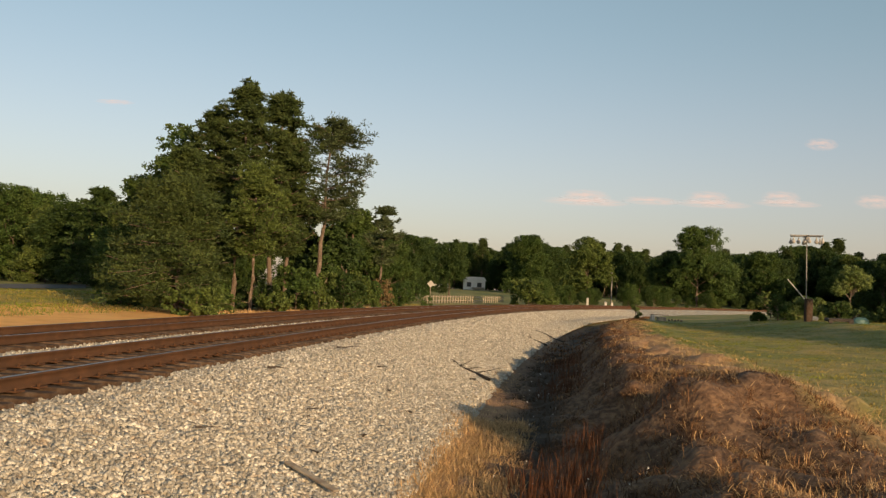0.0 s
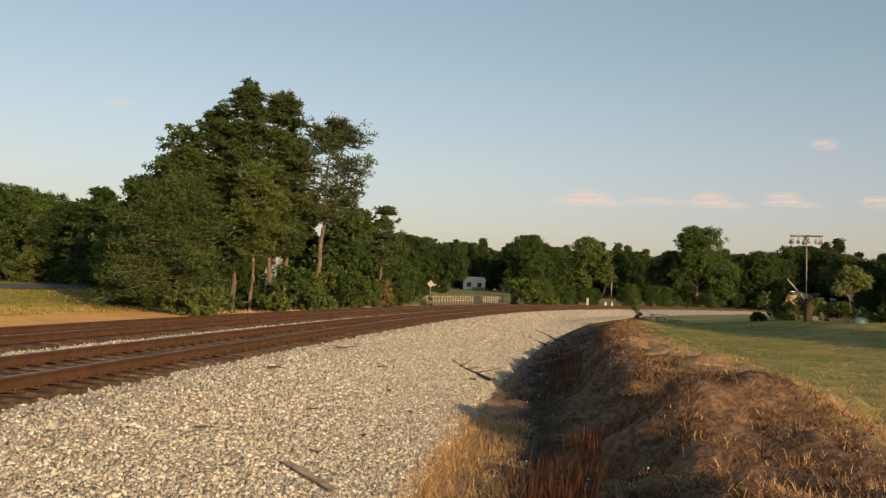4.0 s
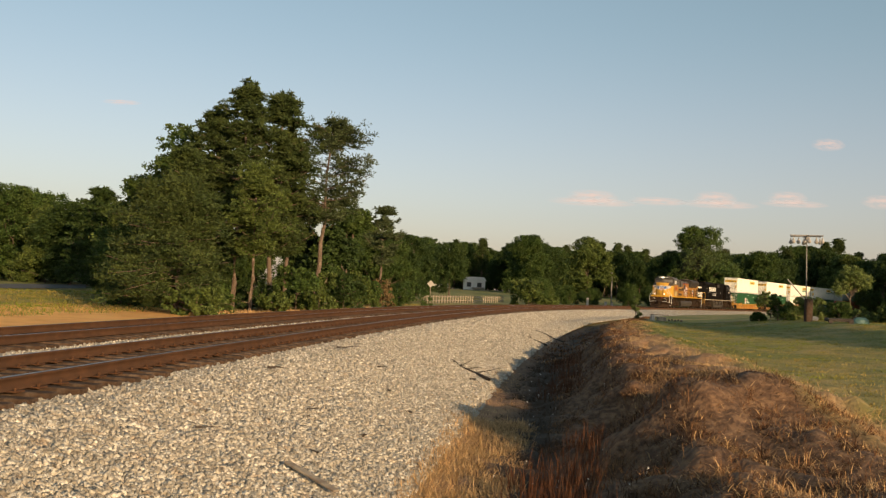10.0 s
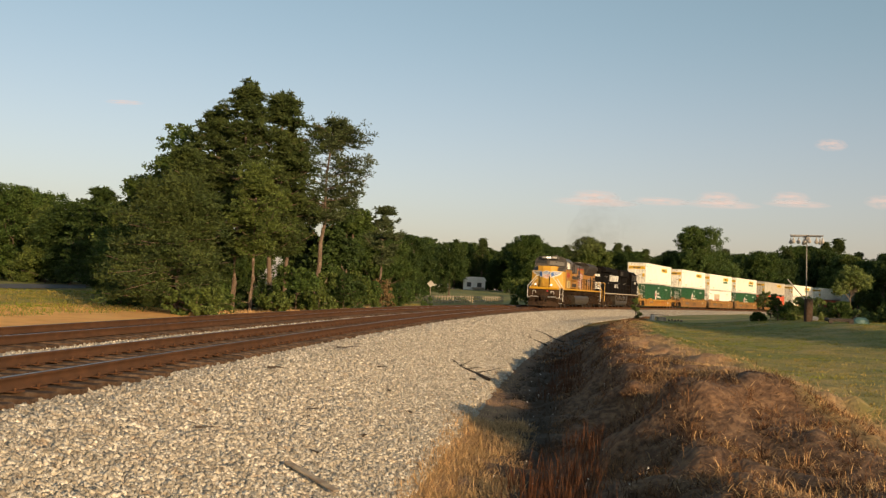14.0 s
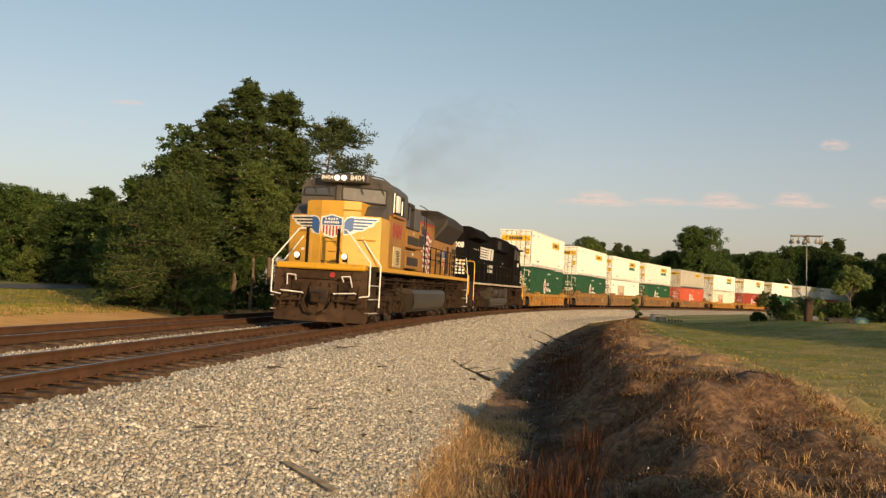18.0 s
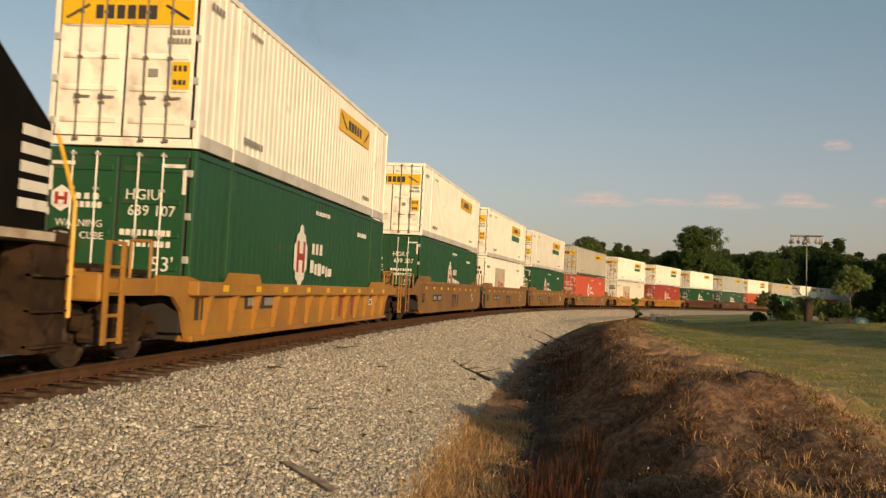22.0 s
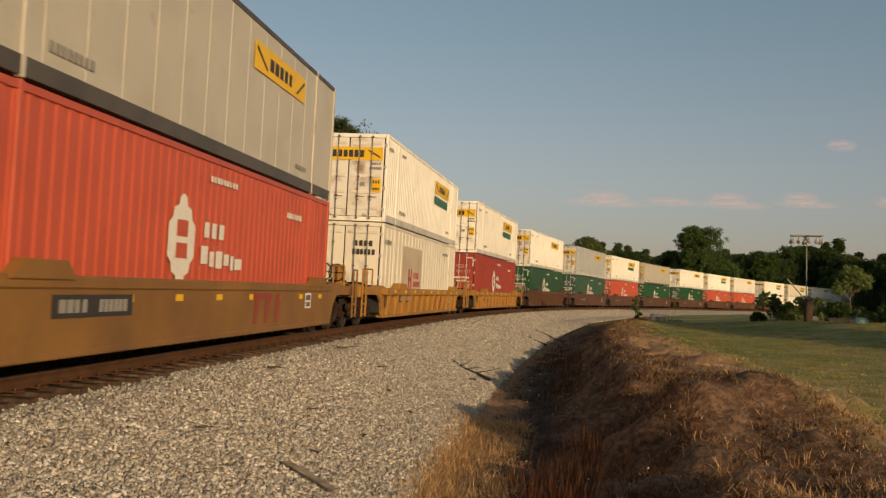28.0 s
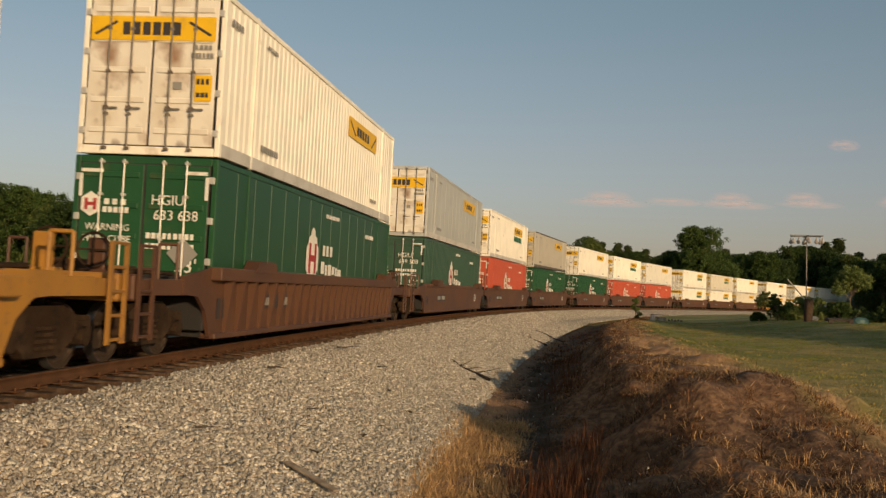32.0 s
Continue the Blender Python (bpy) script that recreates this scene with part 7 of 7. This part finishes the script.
        part("side_code", cached("side_code|v", lambda: bars(bars(bmesh.new(), x, -7.6, -7.0, HH - .5, HH - .38, 4, 3), x, -5.6, -4.9, HH - .42, HH - .34, 5, 9), M["mark_grey"]), None, root)
    if logo == "hub":
        at = Matrix.Translation((0, -0.85 if mark == 1 else -1.52, 0))
        c = "mark_red" if paint.startswith("green") else "box_" + paint
        half = [(0.0, 2.14), (0.13, 2.08), (0.17, 1.95), (0.34, 1.90), (0.38, 1.74), (0.52, 1.66), (0.52, 1.14), (0.38, 1.05), (0.34, 0.90), (0.17, 0.85), (0.13, 0.72), (0.0, 0.66)]
        em = part("emblem", cached("emblem|hub", lambda: plate(half + [(-a, b) for a, b in half[-2:0:-1]], "x", x, x + .006), M["mark_white"]), None, root, "white capsule emblem", at=at)
        part("emblem_print", cached("emblem_bars|" + c, lambda: box(box(bmesh.new(), x + .006, x + .012, -0.22, 0.22, 1.12, 1.36), x + .006, x + .012, -0.22, 0.22, 1.46, 1.72) if not paint.startswith("green") else
                                    box(box(box(bmesh.new(), x + .006, x + .012, -0.32, -0.16, 1.05, 1.76), x + .006, x + .012, 0.16, 0.32, 1.05, 1.76), x + .006, x + .012, -0.16, 0.16, 1.33, 1.48), M[c]), None, em)
        def name_marks():
            bm = bars(bmesh.new(), x, 0.95, 2.0, 1.5, 1.76, 3, 4)
            for i, (p, q, u, v) in enumerate(((0.85, 1.15, 1.06, 1.36), (1.25, 1.45, 1.02, 1.28), (1.55, 1.85, 1.0, 1.30), (1.95, 2.2, 1.06, 1.26), (2.3, 2.45, 0.98, 1.24), (2.52, 2.9, 1.0, 1.2))):
                box(bm, x, x + .006, p, q, u, v)
            return bm
        part("word_mark", cached("word_mark|hub", name_marks, M["mark_white"]), None, root, at=at)
        part("side_code", cached("side_code|hub", lambda: bars(bars(bmesh.new(), x, -0.4, 1.0, 2.45, 2.55, 9, 7), x, 4.2, 5.4, 2.2, 2.32, 8, 2), M["mark_white"]), None, root)
        hx = part("door_emblem", cached("door_emblem", lambda: plate([(-0.95 + 0.2 * math.cos(k * 1.0472 + 0.5236), 2.02 + 0.22 * math.sin(k * 1.0472 + 0.5236)) for k in range(6)], "y", -HL - 0.055, -HL - 0.046), M["mark_white"]), None, root)
        part("emblem_print", cached("emblem_bars|d" + c, lambda: box(box(box(bmesh.new(), -1.06, -1.0, -HL - .06, -HL - .056, 1.92, 2.12), -0.9, -0.84, -HL - .06, -HL - .056, 1.92, 2.12), -1.0, -0.9, -HL - .06, -HL - .056, 1.99, 2.05), M[c]), None, hx)
        part("word_mark", cached("word_mark|hubdoor", lambda: bars(bars(bmesh.new(), -HL - .05, -0.7, -0.25, 2.02, 2.12, 3, 4, front=True), -HL - .05, -0.72, -0.22, 1.88, 1.98, 5, 5, front=True), M["mark_white"]), None, root)
        words("WARNING", 0.17, M["mark_white"], root, on_front(-0.62, -HL - 0.05, 1.62))
        words("HIGH CUBE", 0.17, M["mark_white"], root, on_front(-0.62, -HL - 0.05, 1.42))
        ink = M["mark_faded"] if paint == "red_dark" else M["mark_white"]
        words(mark_numbers.get(mark, "639 308"), 0.25, ink, root, on_front(0.62, -HL - 0.06, 1.86))
        words("HGIU", 0.25, ink, root, on_front(0.46, -HL - 0.06, 2.12))
        if mark == 7:
            part("placard", blk(-0.2, 0.2, -0.006, 0.0, -0.2, 0.2), M["mark_grey"], root, "grey diamond placard", at=Matrix.Translation((0.78, -HL - 0.06, 1.22)) @ Matrix.Rotation(radians(45), 4, "Y"))
        part("code_print", cached("code_marks|hub", lambda: bars(bars(bmesh.new(), -HL - .05, 0.1, 1.0, 1.46, 1.56, 9, 6, front=True), -HL - .05, 0.1, 1.0, 1.28, 1.38, 9, 8, front=True), M["mark_white"]), None, root)
        words("53'", 0.34, M["mark_white"], root, on_front(0.85, -HL - 0.06, 1.0))
        part("corner_print", cached("corner_print", lambda: box(box(box(box(bmesh.new(), 0.75, 1.15, -HL - .055, -HL - .046, 2.58, 2.64), 1.12, 1.18, -HL - .055, -HL - .046, 2.15, 2.55), -1.15, -0.75, -HL - .055, -HL - .046, 2.58, 2.64), -1.18, -1.12, -HL - .055, -HL - .046, 2.15, 2.55), M["mark_white"]), None, root)
    if logo == "patch":
        pt = part("painted_patch", cached("painted_patch", lambda: blk(x - 0.012, x + .004, -4.6, -0.9, 0.55, 2.3), M["patch"]), None, root, "brownish overpainted patch")
        part("emblem", cached("emblem|patch", lambda: box(box(box(bmesh.new(), x + .004, x + .010, -3.5, -3.3, 0.75, 1.5), x + .004, x + .010, -3.05, -2.85, 0.75, 1.5), x + .004, x + .010, -3.3, -3.05, 1.05, 1.2), M["mark_red"]), None, pt)
        part("word_mark", cached("word_mark|patch", lambda: bars(bars(bmesh.new(), x + .004, -2.5, -1.4, 1.15, 1.4, 4, 4), x + .004, -2.5, -1.2, 0.85, 1.05, 6, 5), M["mark_red"]), None, pt)
        part("code_print", cached("code_marks|patch", lambda: bars(bars(bmesh.new(), -HL - .05, 0.35, 1.0, 2.1, 2.28, 4, 3, front=True), -HL - .05, 0.3, 1.08, 1.82, 2.0, 6, 6, front=True), M["mark_dark"]), None, root)
        part("side_code", cached("side_code|patch", lambda: bars(bars(bmesh.new(), x, -7.6, -6.6, 2.2, 2.36, 6, 3), x, 4.2, 5.6, 2.3, 2.42, 9, 9), M["mark_grey"]), None, root)
    return root


mark_numbers = {0: "639 107", 1: "639 307", 3: "639 308", 6: "636 437", 7: "633 638"}


# ---- well cars ----
def rib_mesh(z0, z1, paint):
    return cached("rib|%s%.2f" % (paint, z1), lambda: prism(bmesh.new(), [(0.0, z0), (0.05, z0), (0.16, z1), (0.0, z1)], "y", -0.055, 0.055), M[paint])


def make_well(label, paint, ribbed, front_end, rear_end, seed, top):
    """A well car unit: deep side walls, end platforms, trucks, ladders and handrails."""
    root = tagged(new("well_car"), label, "railway wagon", "well cars")
    P = M[paint]
    tall = not ribbed and top > 1.5
    for o in (1, -1):
        nose = [(-9.35, 1.3), (-9.35, 1.02), (-8.75, 0.98), (-8.4, 0.75)]
        tail = [(8.4, 0.75), (8.75, 0.98), (9.35, 1.02), (9.35, 1.3)]
        if tall:      # shared ends go straight down, and the leading end is raised
            nose = nose if front_end else [(-9.05, top + 0.1), (-9.05, 0.6), (-8.9, 0.34)]
            tail = tail if rear_end else [(8.9, 0.34), (9.05, 0.6), (9.05, top)]
            crest = [(8.2, top), (-6.05, top), (-6.2, top + 0.22), (-8.3, top + 0.22)]
        else:
            crest = [(8.2, max(top, 1.3)), (7.4, top), (-7.4, top), (-8.2, max(top, 1.3))]
        out = [(-8.15, 0.3), (8.15, 0.3)] + tail + crest + nose
        side = part("side_wall", cached("side_wall|%s%d%.2f%d%d" % (paint, o, top, front_end, rear_end), lambda: plate(out, "x", o * 1.36, o * 1.42), P), None, root)
        if tall and not front_end:
            blackened = part("end_panel", cached("end_panel|%d" % o, lambda: plate([(-9.04, 0.62), (-8.88, 0.36), (-8.35, 0.34), (-8.5, 1.38), (-9.04, 1.42)], "x", o * 1.421, o * 1.428), M["well_floor"]), None, side, "black end panel of the unit")
            part("number_patch", cached("number_patch|%d" % o, lambda: blk(o * 1.428, o * 1.433, -8.95, -8.62, 1.1, 1.28), M["mark_grey"]), None, blackened)
        part("top_chord", cached("top_chord|%s%d%d%.2f" % (paint, o, ribbed, top), lambda: blk(o * 1.34, o * (1.60 if ribbed else 1.46), -8.2, 8.2, top - (0.20 if ribbed else 0.13), top + 0.03, 0.02), P), None, side)
        part("bottom_chord", cached("bottom_chord|%s%d%d" % (paint, o, ribbed), lambda: blk(o * 1.2, o * (1.50 if ribbed else 1.44), -8.1, 8.1, 0.26, 0.36, 0.02), P), None, side)
        if ribbed:
            ribs = 25 if paint == "well_brown" else 13
            for k in range(ribs):
                part("rib", rib_mesh(0.34, top - 0.2, paint), None, side, at=Matrix.Translation((o * 1.42, -7.5 + k * 15.0 / (ribs - 1), 0)) @ Matrix.Rotation(0 if o > 0 else math.pi, 4, "Z"))
        for y in (6.6,) if tall else (-5.8, 6.6):
            part("guide", cached("guide|%s%d%d%.2f" % (paint, o, y, top), lambda: plate([(y - 0.7, top - .02), (y + 0.7, top - .02), (y + 0.5, top + .20), (y - 0.4, top + .20)], "x", o * 1.34, o * (1.62 if ribbed else 1.5)), P), None, side)
        for k in range(0 if paint == "well_brown" else 9):
            part("reflector", cached("reflector|%d%d%.2f" % (o, ribbed, top), lambda: blk(o * (1.602 if ribbed else 1.422), o * (1.606 if ribbed else 1.428), -0.14, 0.14, top - 0.13 if ribbed else top - 0.3, top - 0.02 if ribbed else top - 0.2), M["mark_yellow"]), None, side, at=Matrix.Translation((0, -7.0 + k * 1.75, 0)))
    x = 1.428
    nb = part("number_panel", cached("number_panel", lambda: blk(x, x + .006, -5.5, -3.4, 0.74, 1.02), M["mark_dark"]), None, root)
    part("number_print", cached("number_print", lambda: bars(bars(bmesh.new(), x + .006, -5.35, -4.6, 0.8, 0.96, 4, 2), x + .006, -4.35, -3.55, 0.8, 0.96, 6, 5), M["mark_grey"]), None, nb)
    if paint != "well_brown":
        def owner():
            bm = bmesh.new()
            for a in (0.0, 0.68, 1.36):
                prism(bm, [(a + 0.1, 0.45), (a + 0.3, 0.45), (a + 0.46, 1.03), (a + 0.18, 1.03)], "x", x, x + .006)
            box(bm, x, x + .005, 0.02, 1.2, 0.92, 1.04)
            return bm
        part("owner_mark", cached("owner_mark|%d%.2f" % (ribbed, top), owner, M["mark_dark"] if top > 1.5 else M["owner_red"]), None, root, at=Matrix.Translation((0, -0.6 if top > 1.5 else 1.8, 0)))
    part("data_panel", cached("data_panel", lambda: blk(x, x + .005, 5.6, 6.1, 0.7, 1.05), M["mark_white"]), None, root)
    part("data_print", cached("data_print", lambda: bars(bars(bmesh.new(), x + .005, 5.65, 6.05, 0.74, 0.84, 3, 3), x + .005, 5.65, 6.05, 0.88, 1.0, 3, 7), M["mark_dark"]), None, root)
    if tall:
        words("53", 0.5, M["mark_dark"], root, on_side(x + 0.002, -7.55, 0.86), "unit_number", bold=0.012)
    else:
        part("side_number", cached("side_number|%s" % paint, lambda: bars(bmesh.new(), x, -7.9, -7.35, 0.6, 0.95, 2, 3), M["mark_dark"]), None, root)
    # floor and bulkheads near-black, the shade of the well put into their colour
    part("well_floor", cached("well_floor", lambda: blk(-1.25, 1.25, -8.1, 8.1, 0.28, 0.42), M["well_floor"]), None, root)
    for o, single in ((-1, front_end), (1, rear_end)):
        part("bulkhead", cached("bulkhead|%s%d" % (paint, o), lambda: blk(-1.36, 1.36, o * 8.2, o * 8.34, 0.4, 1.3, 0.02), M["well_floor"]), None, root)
        y1 = 11.1 if single else 9.5
        part("end_platform", cached("end_platform|%s%d%d" % (paint, o, single), lambda: blk(-1.15, 1.15, o * 8.3, o * y1, 1.0, 1.24, 0.03), P), None, root)
        if single:
            part("end_sill", cached("end_sill|%s%d" % (paint, o), lambda: blk(-1.42, 1.42, o * 10.85, o * 11.1, 0.92, 1.3, 0.03), P), None, root)
            coupler(root, o * 11.5, o)
            car_truck(root, o * 9.7)
            for sx in (1, -1):
                def ladder():
                    bm = bmesh.new()
                    for yy in (10.55, 11.0):
                        box(bm, sx * 1.46 - 0.02, sx * 1.46 + 0.02, o * yy - 0.04, o * yy + 0.04, 0.36, 1.72)
                    for k in range(5):
                        rod(bm, (sx * 1.46, o * 10.55, 0.42 + k * 0.32), (sx * 1.46, o * 11.0, 0.42 + k * 0.32), 0.024, 5)
                    return bm
                part("ladder", cached("ladder|%s%d%d" % (paint, o, sx), ladder, P), None, root)
                part("handrail", cached("handrail|%s%d%d" % (paint, o, sx), lambda: pipe(bmesh.new(), [(sx * 1.4, o * 9.6, 1.24), (sx * 1.4, o * 9.6, 1.78), (sx * 1.1, o * 9.6, 1.78), (sx * 1.1, o * 9.6, 1.24)], 0.026), P), None, root)
                part("step_bracket", cached("step_bracket|%s%d%d" % (paint, o, sx), lambda: plate([(o * 8.4, 1.0), (o * 10.9, 1.0), (o * 10.9, 1.22), (o * 8.4, 1.26)][::o], "x", sx * 1.16, sx * 1.4), P), None, root)
            def brake_wheel():
                bm, n, m = bmesh.new(), 18, 6
                vs = [[bm.verts.new((0.55 + (0.25 + 0.022 * math.cos(6.28319 * j / m)) * math.cos(6.28319 * i / n), o * 10.62 + 0.022 * math.sin(6.28319 * j / m), 1.62 + (0.25 + 0.022 * math.cos(6.28319 * j / m)) * math.sin(6.28319 * i / n))) for j in range(m)] for i in range(n)]
                for i in range(n):
                    for j in range(m):
                        bm.faces.new((vs[i][j], vs[(i + 1) % n][j], vs[(i + 1) % n][(j + 1) % m], vs[i][(j + 1) % m]))
                return bm
            part("brake_stand", cached("brake_stand|%s%d" % (paint, o), lambda: box(box(bmesh.new(), 0.42, 0.68, o * 10.42, o * 10.54, 1.22, 1.8, 0.02), 0.3, 0.8, o * 10.3, o * 10.56, 1.22, 1.34, 0.02), P), None, root)
            bw = part("brake_wheel", cached("brake_wheel|%d" % o, brake_wheel, M["under"]), None, root, "dark spoked hand-brake wheel")
            for k, (dx, dz) in enumerate(((0.25, 0.0), (0.0, 0.25))):
                part("spoke", cached("spoke|%d%d" % (o, k), lambda: rod(bmesh.new(), (0.55 - dx, o * 10.62, 1.62 - dz), (0.55 + dx, o * 10.62, 1.62 + dz), 0.016, 5), M["under"]), None, bw)
            part("deck_gear", cached("deck_gear|%d" % o, lambda: pipe(box(box(bmesh.new(), -0.9, -0.35, o * 8.9, o * 9.7, 1.24, 1.5, 0.04), -0.1, 0.35, o * 8.7, o * 9.3, 1.24, 1.42, 0.03), [(0.9, o * 8.6, 1.32), (0.95, o * 9.4, 1.34), (0.5, o * 10.0, 1.32), (0.4, o * 10.7, 1.3)], 0.035, 6), M["under"]), None, root, "rusty brake cylinder and pipes on the deck")
        else:
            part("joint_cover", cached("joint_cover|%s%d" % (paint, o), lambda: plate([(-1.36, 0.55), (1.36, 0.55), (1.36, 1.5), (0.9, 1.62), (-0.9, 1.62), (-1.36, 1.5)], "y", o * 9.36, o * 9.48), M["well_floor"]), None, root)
            for sx in (1, -1):
                part("grab_post", cached("grab_post|%s%d%d" % (paint, o, sx), lambda: rod(bmesh.new(), (sx * 1.3, o * 9.2, 1.2), (sx * 1.3, o * 9.2, 2.2), 0.035, 6), P), None, root)
    if not front_end:
        car_truck(root, -9.68)
    return root


# the consist: loaded place of each container's leading end at 23 s, paints and car kinds
def W_(kind):
    return {"y": ("dull yellow ribbed well car with ladders at the ends", "well_yellow", True, 1.2), "t": ("smooth-sided deep dull yellow well car unit", "well_tan", False, 1.54),
            "s": ("smooth-sided low dull yellow well car", "well_tan", False, 1.22),
            "b": ("oxide-brown ribbed well car", "well_brown", True, 1.45), "d": ("smooth-sided oxide-brown well car unit", "well_brown", False, 1.45)}[kind]


CONSIST = [  # s, car, single front, single rear, upper paint, upper wall, upper logo, lower paint, lower wall, lower logo
    (0.5, "y", 1, 1, "white", "fine", "band", "green", "fine", "hub"),
    (23.6, "t", 1, 0, "white", "fine", "band", "green", "fine", "hub"),
    (43.0, "t", 0, 0, "white", "fine", "band_word", "white", "wide", "patch"),
    (62.4, "t", 0, 1, "white", "plain", "band_word", "green", "fine", "hub"),
    (85.0, "s", 1, 1, "tan", "plain", "band", "red", "fine", "hub"),
    (107.9, "y", 1, 1, "white", "fine", "band_word", "cream", "wide", "patch"),
    (130.6, "y", 1, 1, "white", "fine", "band_word", "red_dark", "fine", "hub"),
    (153.1, "b", 1, 1, "white", "fine", "band", "green", "plain", "hub"),
    (176.2, "d", 1, 0, "grey", "plain", "band", "green_dull", "fine", "hub"),
    (195.6, "d", 0, 0, "white", "fine", "band_word", "red", "fine", "hub"),
    (215.0, "d", 0, 1, "tan", "plain", "band", "green", "fine", "hub"),
    (237.7, "d", 1, 0, "white", "fine", "band", "green", "fine", "hub"),
    (257.0, "d", 0, 0, "white", "fine", "band_word", "red", "fine", "hub"),
    (276.3, "d", 0, 1, "white", "plain", "band", "red", "fine", "hub"),
    (300.0, "d", 1, 0, "white", "fine", "band_word", "white", "fine", "band_word"),
    (319.3, "d", 0, 0, "cream", "plain", "band_word", "white", "fine", "band_word"),
    (338.6, "d", 0, 1, "white", "fine", "band", "cream", "fine", "band"),
    (362.0, "y", 1, 1, "white", "fine", "band", "cream", "fine", "band"),
    (385.0, "t", 1, 0, "white", "plain", "band", "white", "fine", "band"),
    (404.3, "t", 0, 1, "white", "fine", "band", "cream", "plain", "band"),
    (427.0, "y", 1, 1, "cream", "fine", "band", "grey", "fine", "band"),
]
COLOUR_WORDS = {"white": "white", "tan": "dingy tan", "grey": "grey", "green": "dark green", "green_dull": "faded green", "red": "orange-red", "red_dark": "dark red", "cream": "cream"}
WALL_WORDS = {"fine": "finely ribbed", "wide": "broad-ribbed", "plain": "smooth-panelled"}


LEAD = -47.8 + 11.33      # middle of the leading locomotive at 23 s


def build_train():
    RIDES.append((yellow_locomotive(), LEAD, 6.55, 0.0))
    RIDES.append((black_locomotive(), -25.2 + 11.15, 6.6, 0.0))
    for n, (s, car, fe, re, up, uw, ul, lp, lw, ll) in enumerate(CONSIST):
        lab, paint, ribbed, top_z = W_(car)
        mid = s + HL
        RIDES.append((make_well(lab, paint, ribbed, bool(fe), bool(re), n, top_z), mid, 9.68, 0.0))
        low = make_container("%s %s container in a well car" % (WALL_WORDS[lw], COLOUR_WORDS[lp]) + (" with white marks" if ll == "hub" else " with worn marks"), False, lp, lw, ll, n)
        RIDES.append((low, mid, 9.68, 0.46))
        top = make_container("%s %s container with yellow sign, stacked on another" % (WALL_WORDS[uw], COLOUR_WORDS[up]), True, up, uw, ul, n)
        RIDES.append((top, mid, 9.68, 3.375))


build_train()

# ---- what moves ----
SPEED, SLOWING, PASS = 15.308, -0.03696, 23.0


def moved(s, t):
    """Where a point of the train that is at s when t = 23 s is at t."""
    d = t - PASS
    return s - SPEED * d - 0.5 * SLOWING * d * d


def ride(s_mid, reach, z):
    """Rows for walk(): a body that bears on the rails at s_mid -+ reach."""
    rows = []
    for i in range(65):
        t = i * 0.5
        s = moved(s_mid, t)
        a, b = on_track(s - reach), on_track(s + reach)
        th = math.atan2(b[0] - a[0], b[1] - a[1])
        rows.append((t, Matrix.Translation(((a[0] + b[0]) / 2, (a[1] + b[1]) / 2, z)) @ Matrix.Rotation(-th, 4, "Z")))
    return rows


def wisp_rows(behind, height):
    """Rows of a wisp: trailing behind the stack, then left in the air, rising and drifting off."""
    rows = []
    for i in range(65):
        t = i * 0.5
        a = max(0.0, t - 18.0)
        s = moved(LEAD + behind, min(t, 18.0)) - 15.0 * (1 - math.exp(-a))
        x, y, th = on_track(s)
        rows.append((t, Matrix.Translation((x - 0.5 * a, y, height + 0.95 * a)) @ Matrix.Rotation(-th, 4, "Z")))
    return rows


def motions():
    for wisp, behind, height in WISPS:
        walk(wisp, wisp_rows(behind, height))
    for thing, s, reach, z in RIDES:
        walk(thing, ride(s, reach, z))
    for cloud, x, z in CLOUDS:
        walk(cloud, [(0.0, pose(x, 1800, z)), (32.0, pose(x + 42, 1800, z))])
    for wheel, r, at in SPINS:
        step = Matrix.Translation(at)
        walk(wheel, [(k / FPS, step @ Matrix.Rotation((moved(0, k / FPS) - moved(0, 0)) / r * -1.0, 4, "X")) for k in range(0, 961)])


motions()
